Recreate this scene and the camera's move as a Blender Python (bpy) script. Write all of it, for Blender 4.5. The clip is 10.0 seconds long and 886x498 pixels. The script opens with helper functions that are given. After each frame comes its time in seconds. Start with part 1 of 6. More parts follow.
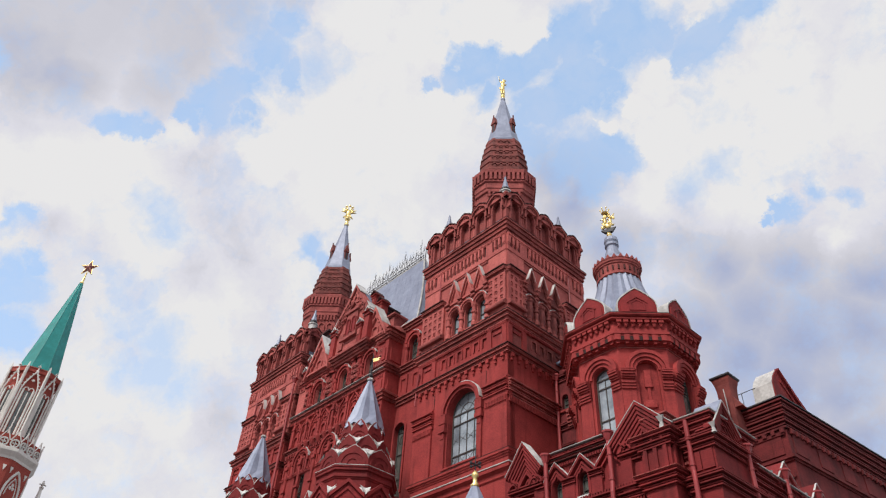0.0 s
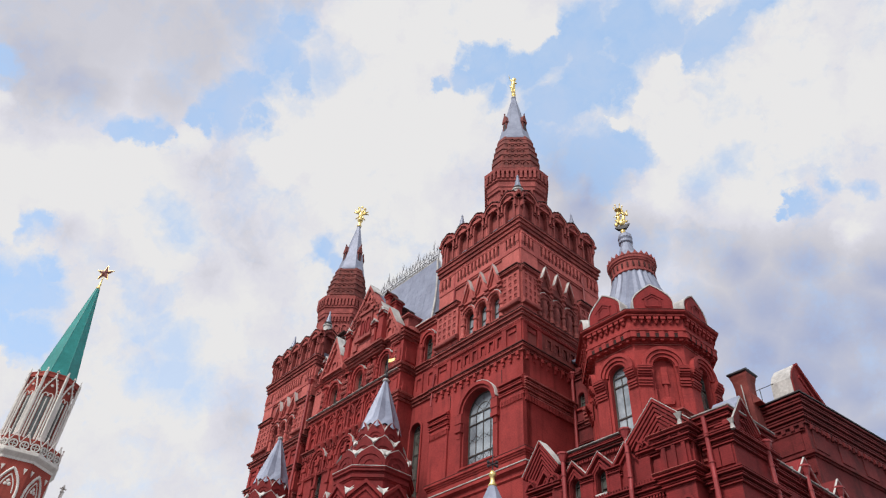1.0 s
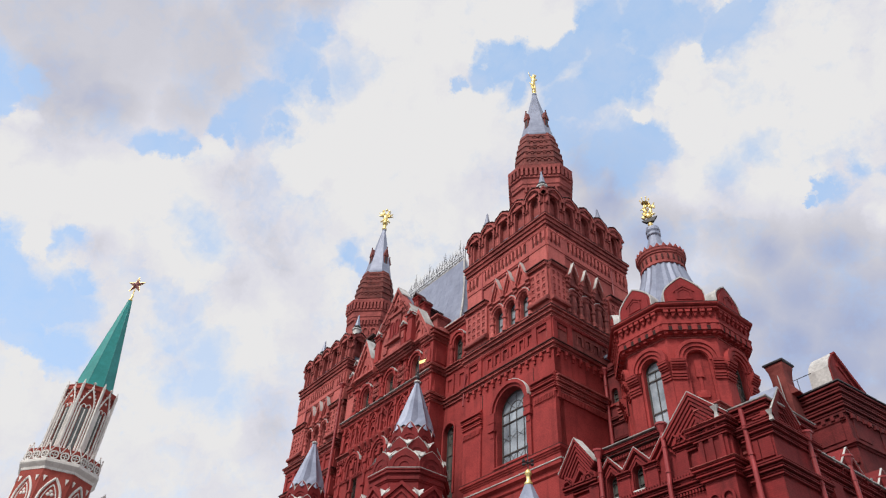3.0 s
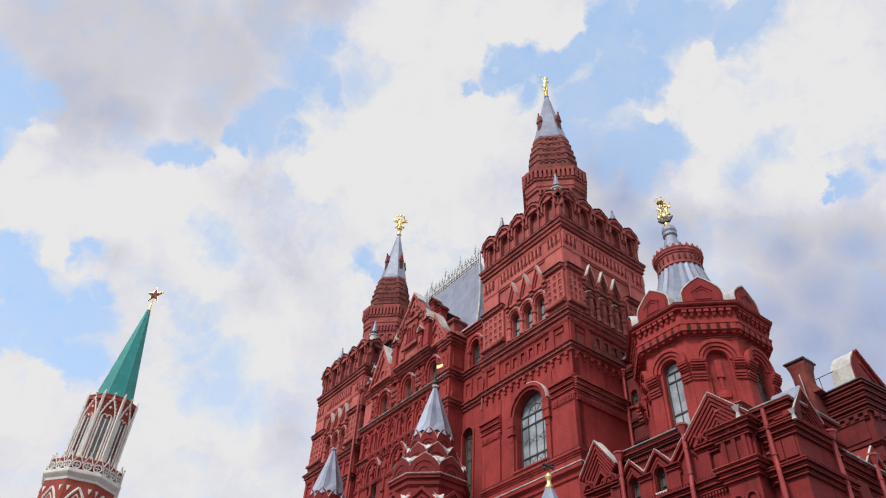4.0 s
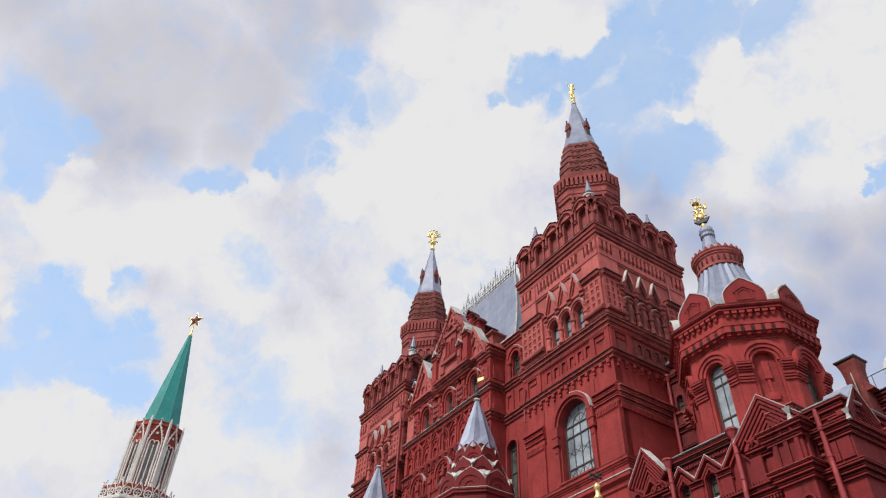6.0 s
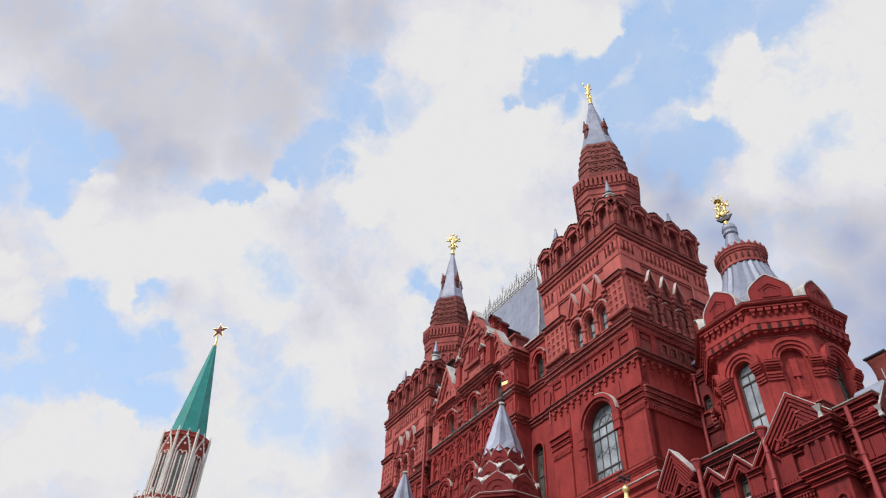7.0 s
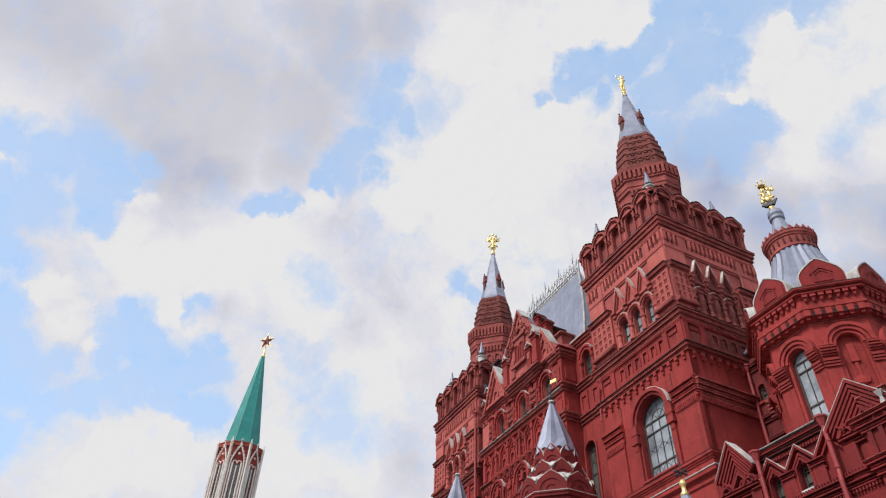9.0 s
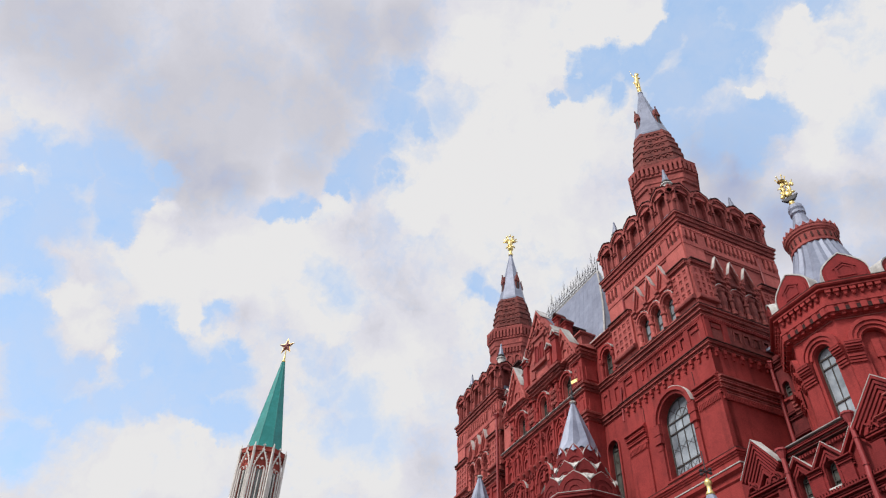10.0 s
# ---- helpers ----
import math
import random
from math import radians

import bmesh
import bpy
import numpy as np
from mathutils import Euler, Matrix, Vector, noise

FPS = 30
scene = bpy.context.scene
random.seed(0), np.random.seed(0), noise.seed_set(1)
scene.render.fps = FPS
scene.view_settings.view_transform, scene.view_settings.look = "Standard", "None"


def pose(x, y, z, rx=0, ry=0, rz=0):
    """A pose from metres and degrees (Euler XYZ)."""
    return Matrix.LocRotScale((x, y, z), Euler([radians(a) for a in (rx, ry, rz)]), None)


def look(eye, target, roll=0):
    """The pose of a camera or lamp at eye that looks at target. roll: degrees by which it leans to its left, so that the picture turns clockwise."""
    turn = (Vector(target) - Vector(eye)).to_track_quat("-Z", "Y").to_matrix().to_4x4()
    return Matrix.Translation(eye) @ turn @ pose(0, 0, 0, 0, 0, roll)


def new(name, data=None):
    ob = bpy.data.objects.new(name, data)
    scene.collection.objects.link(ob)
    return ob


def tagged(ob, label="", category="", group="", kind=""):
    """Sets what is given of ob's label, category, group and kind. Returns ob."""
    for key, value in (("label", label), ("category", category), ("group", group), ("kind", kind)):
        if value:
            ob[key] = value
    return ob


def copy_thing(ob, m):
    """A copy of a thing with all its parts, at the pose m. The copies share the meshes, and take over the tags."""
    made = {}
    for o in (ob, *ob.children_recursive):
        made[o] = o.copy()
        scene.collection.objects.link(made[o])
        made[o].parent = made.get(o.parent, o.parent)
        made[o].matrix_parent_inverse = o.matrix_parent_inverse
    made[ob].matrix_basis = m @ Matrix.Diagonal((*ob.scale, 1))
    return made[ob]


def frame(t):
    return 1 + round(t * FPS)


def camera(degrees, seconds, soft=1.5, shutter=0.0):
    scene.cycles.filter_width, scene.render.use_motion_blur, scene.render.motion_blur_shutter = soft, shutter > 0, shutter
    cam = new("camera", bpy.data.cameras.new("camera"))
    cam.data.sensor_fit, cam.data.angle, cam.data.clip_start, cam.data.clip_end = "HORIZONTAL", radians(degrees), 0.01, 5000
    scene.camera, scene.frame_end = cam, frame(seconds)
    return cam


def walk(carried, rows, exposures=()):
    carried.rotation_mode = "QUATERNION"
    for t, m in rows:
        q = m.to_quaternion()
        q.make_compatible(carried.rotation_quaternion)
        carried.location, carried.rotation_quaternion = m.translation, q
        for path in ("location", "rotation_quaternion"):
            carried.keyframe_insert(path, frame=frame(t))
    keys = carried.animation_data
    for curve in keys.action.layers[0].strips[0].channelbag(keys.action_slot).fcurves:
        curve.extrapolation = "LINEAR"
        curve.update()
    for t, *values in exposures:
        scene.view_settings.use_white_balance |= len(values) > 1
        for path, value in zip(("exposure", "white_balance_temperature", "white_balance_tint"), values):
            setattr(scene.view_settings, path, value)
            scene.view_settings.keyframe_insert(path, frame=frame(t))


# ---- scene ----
cam = camera(63.18, 10.0, soft=1.22)
# seconds; place of the eye; turns about x, y, z
ROWS = [
    (0.0, 0.067, 0.034, 1.673, 131.064, -2.934, 46.976),
    (0.5, 0.037, 0.021, 1.676, 131.035, -2.95, 47.625),
    (1.0, 0.008, 0.006, 1.678, 130.986, -2.872, 48.347),
    (1.5, -0.019, -0.01, 1.68, 130.949, -2.768, 49.072),
    (2.0, -0.044, -0.029, 1.681, 130.902, -2.68, 49.79),
    (2.5, -0.067, -0.049, 1.681, 130.856, -2.609, 50.49),
    (4.0, -0.124, -0.121, 1.68, 131.151, -2.445, 52.853),
    (4.5, -0.14, -0.149, 1.678, 131.366, -2.362, 53.7),
    (5.0, -0.154, -0.179, 1.676, 131.582, -2.27, 54.6),
    (5.5, -0.166, -0.21, 1.673, 131.815, -2.177, 55.602),
    (7.0, -0.19, -0.316, 1.662, 132.329, -2.021, 58.834),
    (7.5, -0.194, -0.356, 1.657, 132.33, -2.013, 59.921),
    (8.0, -0.197, -0.396, 1.651, 132.294, -1.968, 61.024),
    (8.5, -0.197, -0.439, 1.646, 132.282, -1.873, 62.14),
    (9.0, -0.196, -0.484, 1.639, 132.285, -1.866, 63.144),
    (9.5, -0.193, -0.531, 1.632, 132.311, -1.872, 64.073),
    (10.0, -0.188, -0.579, 1.624, 132.39, -1.889, 64.923),
]
walk(cam, [(t, pose(x, y, z, rx, ry, rz)) for t, x, y, z, rx, ry, rz in ROWS])

# ---- sky, sun, exposure ----
SUN_AZ, SUN_EL = radians(170), radians(48)      # compass bearing of the veiled sun, its height
world = bpy.data.worlds.new("cloudy_sky")
scene.world = world
world.use_nodes = True
scene.view_settings.exposure = 0.0


def nodes_of(tree):
    """Gives a short way to make a node with its inputs set or linked."""
    def make(kind, props=None, **sockets):
        n = tree.nodes.new(kind)
        props = props or {}
        if "operation" in props:
            n.operation = props["operation"]
        if "data_type" in props:
            n.data_type = props["data_type"]
        if "blend_type" in props:
            n.blend_type = props["blend_type"]
        for key, value in sockets.items():
            sock = n.inputs[int(key[1:])] if key[0] == "i" and key[1:].isdigit() else n.inputs[key.replace("_", " ")]
            if isinstance(value, bpy.types.NodeSocket):
                tree.links.new(value, sock)
            else:
                sock.default_value = value
        return n
    return make


def ramp(make, fac, stops):
    n = make("ShaderNodeValToRGB", Fac=fac)
    el = n.color_ramp.elements
    while len(el) < len(stops):
        el.new(0.5)
    for e, (p, c) in zip(el, stops):
        e.position, e.color = p, (*c, 1) if len(c) == 3 else c
    return n.outputs[0]


make = nodes_of(world.node_tree)
world.node_tree.nodes.clear()
heaven = world.node_tree.nodes.new("ShaderNodeTexSky")
heaven.sky_type, heaven.sun_disc = "NISHITA", False
heaven.air_density, heaven.dust_density, heaven.ozone_density = 0.55, 0.1, 1.2
heaven.sun_elevation, heaven.sun_rotation = SUN_EL, SUN_AZ
# gaps in the cloud cover, storm cloud, thick grey banks and sunlit heaps: compass bearing, height, half width (degrees)
GAPS_WEST = [
    (-100.6, 42.7, 1.8), (-97.9, 41.4, 1.5), (-98.8, 39.5, 1.6), (-96.9, 43.2, 0.9), (-92.4, 31.2, 2.1), (-89.4, 30.1, 2.1),
    (-91.0, 27.7, 2.0), (-86.1, 29.7, 1.5), (-87.1, 27.3, 1.5), (-87.4, 34.7, 1.1), (-85.0, 32.2, 0.9), (-102.9, 40.8, 2.0),
    (-107.5, 40.8, 1.5), (-99.3, 40.6, 1.6), (-103.4, 37.2, 2.0), (-105.2, 34.5, 2.0), (-97.7, 38.7, 1.0), (-102.7, 33.4, 1.4),
    (-102.1, 29.8, 2.0), (-99.0, 27.1, 2.4), (-91.1, 31.6, 1.9), (-93.3, 32.8, 1.1), (-93.6, 26.4, 1.6), (-87.8, 29.2, 1.4),
    (-98.2, 22.3, 2.0), (-96.7, 28.6, 1.2), (-93.0, 29.2, 1.3), (-107.2, 37.6, 1.3), (-91.1, 28.0, 1.1), (-96.0, 25.2, 1.6),
    (-85.8, 30.4, 1.7), (-84.4, 27.2, 1.5),
]
GAPS_MIDDLE = [
    (-85.3, 43.6, 0.9), (-83.6, 43.9, 1.0), (-82.0, 44.3, 0.7), (-75.5, 49.9, 1.6), (-73.9, 52.6, 1.8), (-76.9, 47.8, 1.5),
    (-72.8, 55.2, 1.4), (-73.0, 47.8, 0.9), (-70.3, 51.7, 1.0), (-79.1, 46.1, 0.8), (-46.7, 55.2, 2.1), (-50.0, 54.0, 1.3),
    (-44.4, 53.0, 1.0), (-53.5, 53.8, 0.6), (-41.3, 54.3, 1.6), (-39.3, 52.0, 1.4), (-38.0, 55.4, 1.7), (-63.4, 39.5, 1.0),
    (-61.7, 38.6, 0.7),
]
GAPS_EAST = [
    (-33.0, 56.8, 2.4), (-27.1, 56.7, 2.7), (-32.5, 53.5, 2.4), (-36.3, 51.8, 1.7), (-29.4, 52.1, 1.2), (-38.6, 49.5, 1.8),
    (-34.8, 47.9, 2.2), (-30.5, 47.7, 1.4), (-33.1, 46.3, 1.5), (-18.7, 53.7, 1.6), (-15.3, 53.9, 1.3), (-21.7, 55.8, 1.5),
    (-15.5, 40.7, 0.9), (-17.1, 40.4, 0.6), (-10.3, 40.2, 0.9), (-12.7, 41.3, 0.9), (-16.5, 54.3, 1.4), (-11.6, 54.6, 1.5),
    (-32.3, 46.8, 1.1),
]
STORM = [
    (-21.0, 33.8, 3.2), (-17.3, 31.4, 3.7), (-13.2, 30.9, 3.0), (-22.4, 37.7, 2.0), (-15.8, 27.5, 2.7), (-35.1, 45.3, 1.8),
    (-37.7, 46.8, 1.5), (-17.2, 36.4, 2.2), (-32.8, 40.7, 1.7), (-35.5, 44.2, 1.7), (-19.7, 27.9, 4.0), (-23.2, 30.9, 3.4),
    (-10.9, 34.3, 2.0), (-15.5, 24.1, 2.9), (-25.4, 33.3, 2.4),
]
VEILS = [
    (-76.5, 29.8, 1.6), (-75.6, 31.4, 1.4), (-73.5, 28.2, 1.5), (-78.9, 30.9, 1.0), (-73.5, 30.8, 1.7), (-75.0, 27.7, 1.6),
    (-78.8, 33.2, 1.0), (-76.9, 30.1, 1.5), (-73.7, 29.7, 1.7), (-70.8, 26.9, 1.6), (-76.0, 32.9, 1.3), (-75.5, 30.7, 1.9),
    (-73.0, 27.9, 1.7), (-77.9, 32.6, 1.3), (-68.2, 53.1, 1.7), (-76.0, 54.0, 1.9), (-73.8, 52.9, 1.6), (-19.7, 45.1, 1.1),
    (-23.5, 44.1, 1.3), (-77.2, 38.9, 1.7),
]
BANKS = [
    (-93.6, 50.0, 6.1), (-84.6, 51.4, 4.4), (-101.0, 47.8, 3.7), (-83.5, 47.4, 2.5), (-89.9, 45.7, 2.4), (-81.3, 55.4, 2.9),
    (-83.0, 58.0, 3.8), (-73.6, 59.5, 2.6), (-82.8, 50.2, 3.0), (-96.2, 46.3, 2.9), (-109.1, 49.1, 4.2), (-113.8, 48.4, 3.0),
    (-99.3, 48.6, 3.9),
]
GREYS = [
    (-76.1, 43.4, 2.3), (-72.2, 40.8, 2.0), (-49.2, 46.1, 1.8), (-67.1, 25.8, 2.1), (-24.1, 42.9, 1.5), (-27.5, 41.2, 1.9),
    (-92.2, 42.9, 2.3), (-85.7, 35.2, 1.1), (-70.0, 36.5, 2.2),
]
HEAPS_WEST = [
    (-56.1, 48.5, 4.7), (-63.0, 49.5, 2.4), (-52.1, 51.2, 2.4), (-62.0, 45.5, 2.9), (-53.3, 58.2, 2.8), (-63.2, 58.7, 2.4),
    (-45.1, 58.6, 2.4), (-40.2, 57.4, 1.8), (-86.3, 38.6, 2.9), (-82.1, 41.0, 2.2), (-91.8, 37.5, 1.6), (-78.4, 36.8, 2.0),
    (-94.9, 36.9, 1.2), (-71.8, 31.9, 2.4), (-69.2, 35.0, 2.0), (-86.8, 22.6, 1.9), (-76.0, 25.2, 2.0), (-70.7, 25.7, 1.9),
    (-79.4, 44.2, 1.1), (-96.7, 41.4, 0.5), (-66.5, 47.1, 1.6), (-69.3, 45.3, 1.5), (-99.6, 32.4, 1.0), (-97.2, 31.2, 1.0),
    (-94.7, 30.1, 0.7), (-88.0, 24.2, 2.1), (-90.2, 22.2, 1.5), (-95.5, 40.8, 0.6), (-94.4, 38.0, 1.3), (-89.6, 33.9, 1.0),
    (-107.1, 38.8, 0.5),
]
HEAPS_EAST = [
    (-23.5, 52.2, 1.4), (-23.8, 48.3, 1.8), (-23.6, 45.2, 1.4), (-17.6, 46.4, 2.3), (-12.9, 47.0, 2.4), (-17.8, 41.0, 1.5),
    (-22.0, 42.1, 1.7), (-21.7, 53.2, 0.8), (-10.1, 49.9, 1.7), (-30.8, 49.6, 0.5), (-26.3, 50.9, 0.8), (-32.5, 50.1, 0.3),
    (-12.6, 37.3, 0.8), (-4.9, 45.2, 2.0), (-17.3, 55.4, 0.5), (-12.7, 45.5, 1.8), (-27.5, 44.0, 1.5),
]
way = make("ShaderNodeTexCoord").outputs["Generated"]


def math_node(op, a, b):
    return make("ShaderNodeMath", {"operation": op}, i0=a, i1=b).outputs[0]


def vector_node(op, a, b):
    return make("ShaderNodeVectorMath", {"operation": op}, i0=a, i1=b)


def spread_over(value, low, high, to_low=0.0, to_high=1.0):
    return make("ShaderNodeMapRange", Value=value, From_Min=low, From_Max=high, To_Min=to_low, To_Max=to_high).outputs[0]


def stirred(scale, much, rough=0.6):
    swirl = make("ShaderNodeTexNoise", Vector=way, Scale=scale, Detail=7.0, Roughness=rough).outputs[1]
    off = vector_node("SUBTRACT", swirl, (0.5, 0.5, 0.5)).outputs[0]
    return vector_node("MULTIPLY", off, (much, much, much)).outputs[0]


bent = vector_node("ADD", vector_node("ADD", way, stirred(8.0, 0.075)).outputs[0], stirred(24.0, 0.05, 0.66)).outputs[0]
calm = vector_node("ADD", way, stirred(6.0, 0.08)).outputs[0]


def field(spots, where=bent, core=0.3, rim=1.6):
    """How deep a direction lies inside the nearest of these round spots."""
    total = 0.0
    for az, el, half in spots:
        a, e, r = radians(az), radians(el), radians(half)
        at = (math.cos(e) * math.sin(a), math.cos(e) * math.cos(a), math.sin(e))
        far = make("ShaderNodeVectorMath", {"operation": "DISTANCE"}, i0=where, i1=at).outputs["Value"]
        near = make("ShaderNodeMapRange", Value=far, From_Min=r * rim, From_Max=r * core).outputs[0]
        total = math_node("MAXIMUM", near, total)
    return total


grain = make("ShaderNodeTexNoise", Vector=way, Scale=14.0, Detail=9.0, Roughness=0.64).outputs[0]
fine = make("ShaderNodeTexNoise", Vector=bent, Scale=44.0, Detail=7.0, Roughness=0.62).outputs[0]
broad = make("ShaderNodeTexNoise", Vector=bent, Scale=5.5, Detail=7.0, Roughness=0.6).outputs[0]
mottle = make("ShaderNodeTexNoise", Vector=bent, Scale=15.0, Detail=9.0, Roughness=0.62).outputs[0]
ragged = math_node("ADD", spread_over(grain, 0.3, 0.7, -0.24, 0.24), spread_over(fine, 0.3, 0.7, -0.13, 0.13))
heaps = math_node("MAXIMUM", field(HEAPS_WEST), field(HEAPS_EAST))
banks, storm = field(BANKS, calm, 0.45, 1.75), field(STORM, calm, 0.15, 2.7)
gaps = math_node("MAXIMUM", math_node("MAXIMUM", field(GAPS_WEST), field(GAPS_MIDDLE)), field(GAPS_EAST))
open_sky = math_node("SUBTRACT", math_node("ADD", gaps, ragged), math_node("MULTIPLY", heaps, 0.5))
crisp = math_node("MULTIPLY", math_node("SUBTRACT", open_sky, 0.13), math_node("ADD", 1.0, math_node("MULTIPLY", heaps, 1.8)))
clear = math_node("MULTIPLY", spread_over(crisp, -0.16, 0.5), spread_over(mottle, 0.3, 0.7, 1.0, 0.68))
thin = math_node("SUBTRACT", math_node("ADD", field(VEILS), math_node("MULTIPLY", ragged, 1.9)), math_node("MULTIPLY", heaps, 0.2))
clear = math_node("MAXIMUM", clear, spread_over(thin, 0.1, 1.1, 0.0, 0.62))
# light and shade in the cloud: thick banks grey, heaps white, soft mottling between
depth = math_node("ADD", math_node("ADD", math_node("MULTIPLY", banks, 0.53), math_node("MULTIPLY", field(GREYS, calm, 0.1, 2.0), 0.34)), spread_over(broad, 0.38, 0.68, 0.04, 0.2))
patchy = math_node("SUBTRACT", 1.0, math_node("MULTIPLY", math_node("MAXIMUM", banks, storm), 0.85))
depth = math_node("ADD", depth, math_node("MULTIPLY", spread_over(mottle, 0.35, 0.7, -0.1, 0.22), patchy))
depth = math_node("SUBTRACT", math_node("ADD", depth, math_node("MULTIPLY", storm, 0.88)), math_node("MULTIPLY", heaps, 0.34))
cloud = ramp(make, depth, [(0.0, (5.4, 5.36, 5.38)), (0.3, (4.78, 4.76, 5.2)), (0.62, (3.95, 3.94, 4.36)), (1.0, (2.55, 2.92, 4.2))])
blue = make("ShaderNodeMix", {"data_type": "RGBA", "blend_type": "MULTIPLY"}, Factor=1.0, i6=heaven.outputs[0], i7=(5.6, 4.6, 3.5, 1)).outputs[2]
blue = make("ShaderNodeMix", {"data_type": "RGBA"}, Factor=0.72, i6=blue, i7=(2.6, 3.9, 5.9, 1)).outputs[2]
col = make("ShaderNodeMix", {"data_type": "RGBA"}, Factor=clear, i6=cloud, i7=blue).outputs[2]
back = make("ShaderNodeBackground", Color=col, Strength=0.15)
make("ShaderNodeOutputWorld", Surface=back.outputs[0])

sun = new("sun", bpy.data.lights.new("sun", "SUN"))
sun.data.energy, sun.data.angle, sun.data.color = 3.3, radians(14), (1.0, 0.95, 0.88)
sun.matrix_world = look((120 * math.sin(SUN_AZ), 120 * math.cos(SUN_AZ), 120 * math.tan(SUN_EL)), (0, 0, 0))


# ---- materials ----
def surface(name, dark, light, rough=0.8, metal=0.0, big=0.35, fine=9.0, bump=0.25, streak=0.0, spec=0.35, coat=0.0, spread=0.0, courses=0.0):
    """A weathered surface: two colours mixed by stains and grain, fine relief, dirt that runs down in streaks."""
    mat = bpy.data.materials.new(name)
    mat.use_nodes = True
    tree = mat.node_tree
    tree.nodes.clear()
    make = nodes_of(tree)
    co = make("ShaderNodeTexCoord").outputs["Object"]
    info = make("ShaderNodeObjectInfo").outputs["Random"]
    stain = make("ShaderNodeTexNoise", Vector=co, Scale=big, Detail=6.0, Roughness=0.62).outputs[0]
    grain = make("ShaderNodeTexNoise", Vector=co, Scale=fine, Detail=4.0, Roughness=0.7).outputs[0]
    mixed = make("ShaderNodeMath", {"operation": "ADD"}, i0=stain, i1=make("ShaderNodeMath", {"operation": "MULTIPLY"}, i0=grain, i1=0.5).outputs[0]).outputs[0]
    fac = make("ShaderNodeMapRange", Value=mixed, From_Min=0.57, From_Max=0.93).outputs[0]
    col = make("ShaderNodeMix", {"data_type": "RGBA"}, Factor=fac, i6=(*dark, 1), i7=(*light, 1)).outputs[2]
    if streak:
        flat = make("ShaderNodeMapping", Vector=co, Scale=(2.2, 2.2, 0.16)).outputs[0]
        run = make("ShaderNodeTexNoise", Vector=flat, Scale=1.0, Detail=5.0, Roughness=0.6).outputs[0]
        amount = make("ShaderNodeMapRange", Value=run, From_Min=0.52, From_Max=0.8, To_Max=streak).outputs[0]
        col = make("ShaderNodeMix", {"data_type": "RGBA", "blend_type": "MULTIPLY"}, Factor=amount, i6=col, i7=(0.42, 0.36, 0.36, 1)).outputs[2]
    if courses:
        along = make("ShaderNodeSeparateXYZ", Vector=co)
        flat = make("ShaderNodeCombineXYZ", X=make("ShaderNodeMath", {"operation": "ADD"}, i0=along.outputs[0], i1=along.outputs[1]).outputs[0], Y=along.outputs[2]).outputs[0]
        bond = make("ShaderNodeTexBrick", Vector=flat, Color1=(1, 1, 1, 1), Color2=(0.62, 0.62, 0.62, 1), Mortar=(0.4, 0.4, 0.4, 1), Scale=1.0)
        bond.inputs["Brick Width"].default_value, bond.inputs["Row Height"].default_value = 0.29, 0.092
        bond.inputs["Mortar Size"].default_value, bond.inputs["Bias"].default_value = 0.008, -0.4
        col = make("ShaderNodeMix", {"data_type": "RGBA", "blend_type": "MULTIPLY"}, Factor=courses, i6=col, i7=bond.outputs[0]).outputs[2]
    if spread:
        value = make("ShaderNodeMapRange", Value=info, To_Min=1 - spread, To_Max=1 + spread).outputs[0]
        col = make("ShaderNodeHueSaturation", Value=value, Color=col).outputs[0]
    rel = make("ShaderNodeBump", Strength=bump, Distance=0.03, Height=grain).outputs[0]
    rgh = make("ShaderNodeMapRange", Value=stain, To_Min=max(rough - 0.12, 0.03), To_Max=min(rough + 0.12, 1.0)).outputs[0]
    bsdf = make("ShaderNodeBsdfPrincipled", Base_Color=col, Roughness=rgh, Metallic=metal, Normal=rel)
    bsdf.inputs["Specular IOR Level"].default_value = spec
    bsdf.inputs["Coat Weight"].default_value = coat
    bsdf.inputs["Coat Roughness"].default_value = 0.04
    make("ShaderNodeOutputMaterial", Surface=bsdf.outputs[0])
    return mat


RED = surface("red_painted_brick", (0.207, 0.0202, 0.0207), (0.378, 0.048, 0.045), 0.85, streak=0.85, spread=0.08, courses=0.4)
CRIMSON = surface("crimson_painted_brick", (0.145, 0.0115, 0.0135), (0.27, 0.026, 0.0275), 0.85, streak=0.85, spread=0.08, courses=0.4)
GRIME = surface("lichen_soiled_brick", (0.10, 0.033, 0.031), (0.28, 0.074, 0.065), 0.92, big=1.3, streak=0.7, spread=0.1, courses=0.5)
# for the towers' east faces: soiling and that side's shade in one colour
WORN_SHADE = surface("weathered_brick", (0.15, 0.038, 0.036), (0.36, 0.09, 0.08), 0.92, big=1.1, streak=0.7, spread=0.1, courses=0.5)
# shaded copy of the red brick, for cores and backs of recesses
DEEP_SHADE = surface("shaded_core_brick", (0.20, 0.018, 0.022), (0.30, 0.032, 0.036), 0.9, streak=0.5, spread=0.05, courses=0.35)
FADED = surface("faded_red_brick", (0.355, 0.076, 0.070), (0.56, 0.146, 0.130), 0.88, streak=0.5, spread=0.07, courses=0.5)
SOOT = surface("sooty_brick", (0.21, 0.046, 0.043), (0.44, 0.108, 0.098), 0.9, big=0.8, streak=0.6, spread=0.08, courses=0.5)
ZINC = surface("zinc_sheet", (0.18, 0.20, 0.275), (0.29, 0.32, 0.42), 0.5, metal=0.15, big=0.5, fine=3.0, bump=0.08, streak=0.25, spread=0.05)
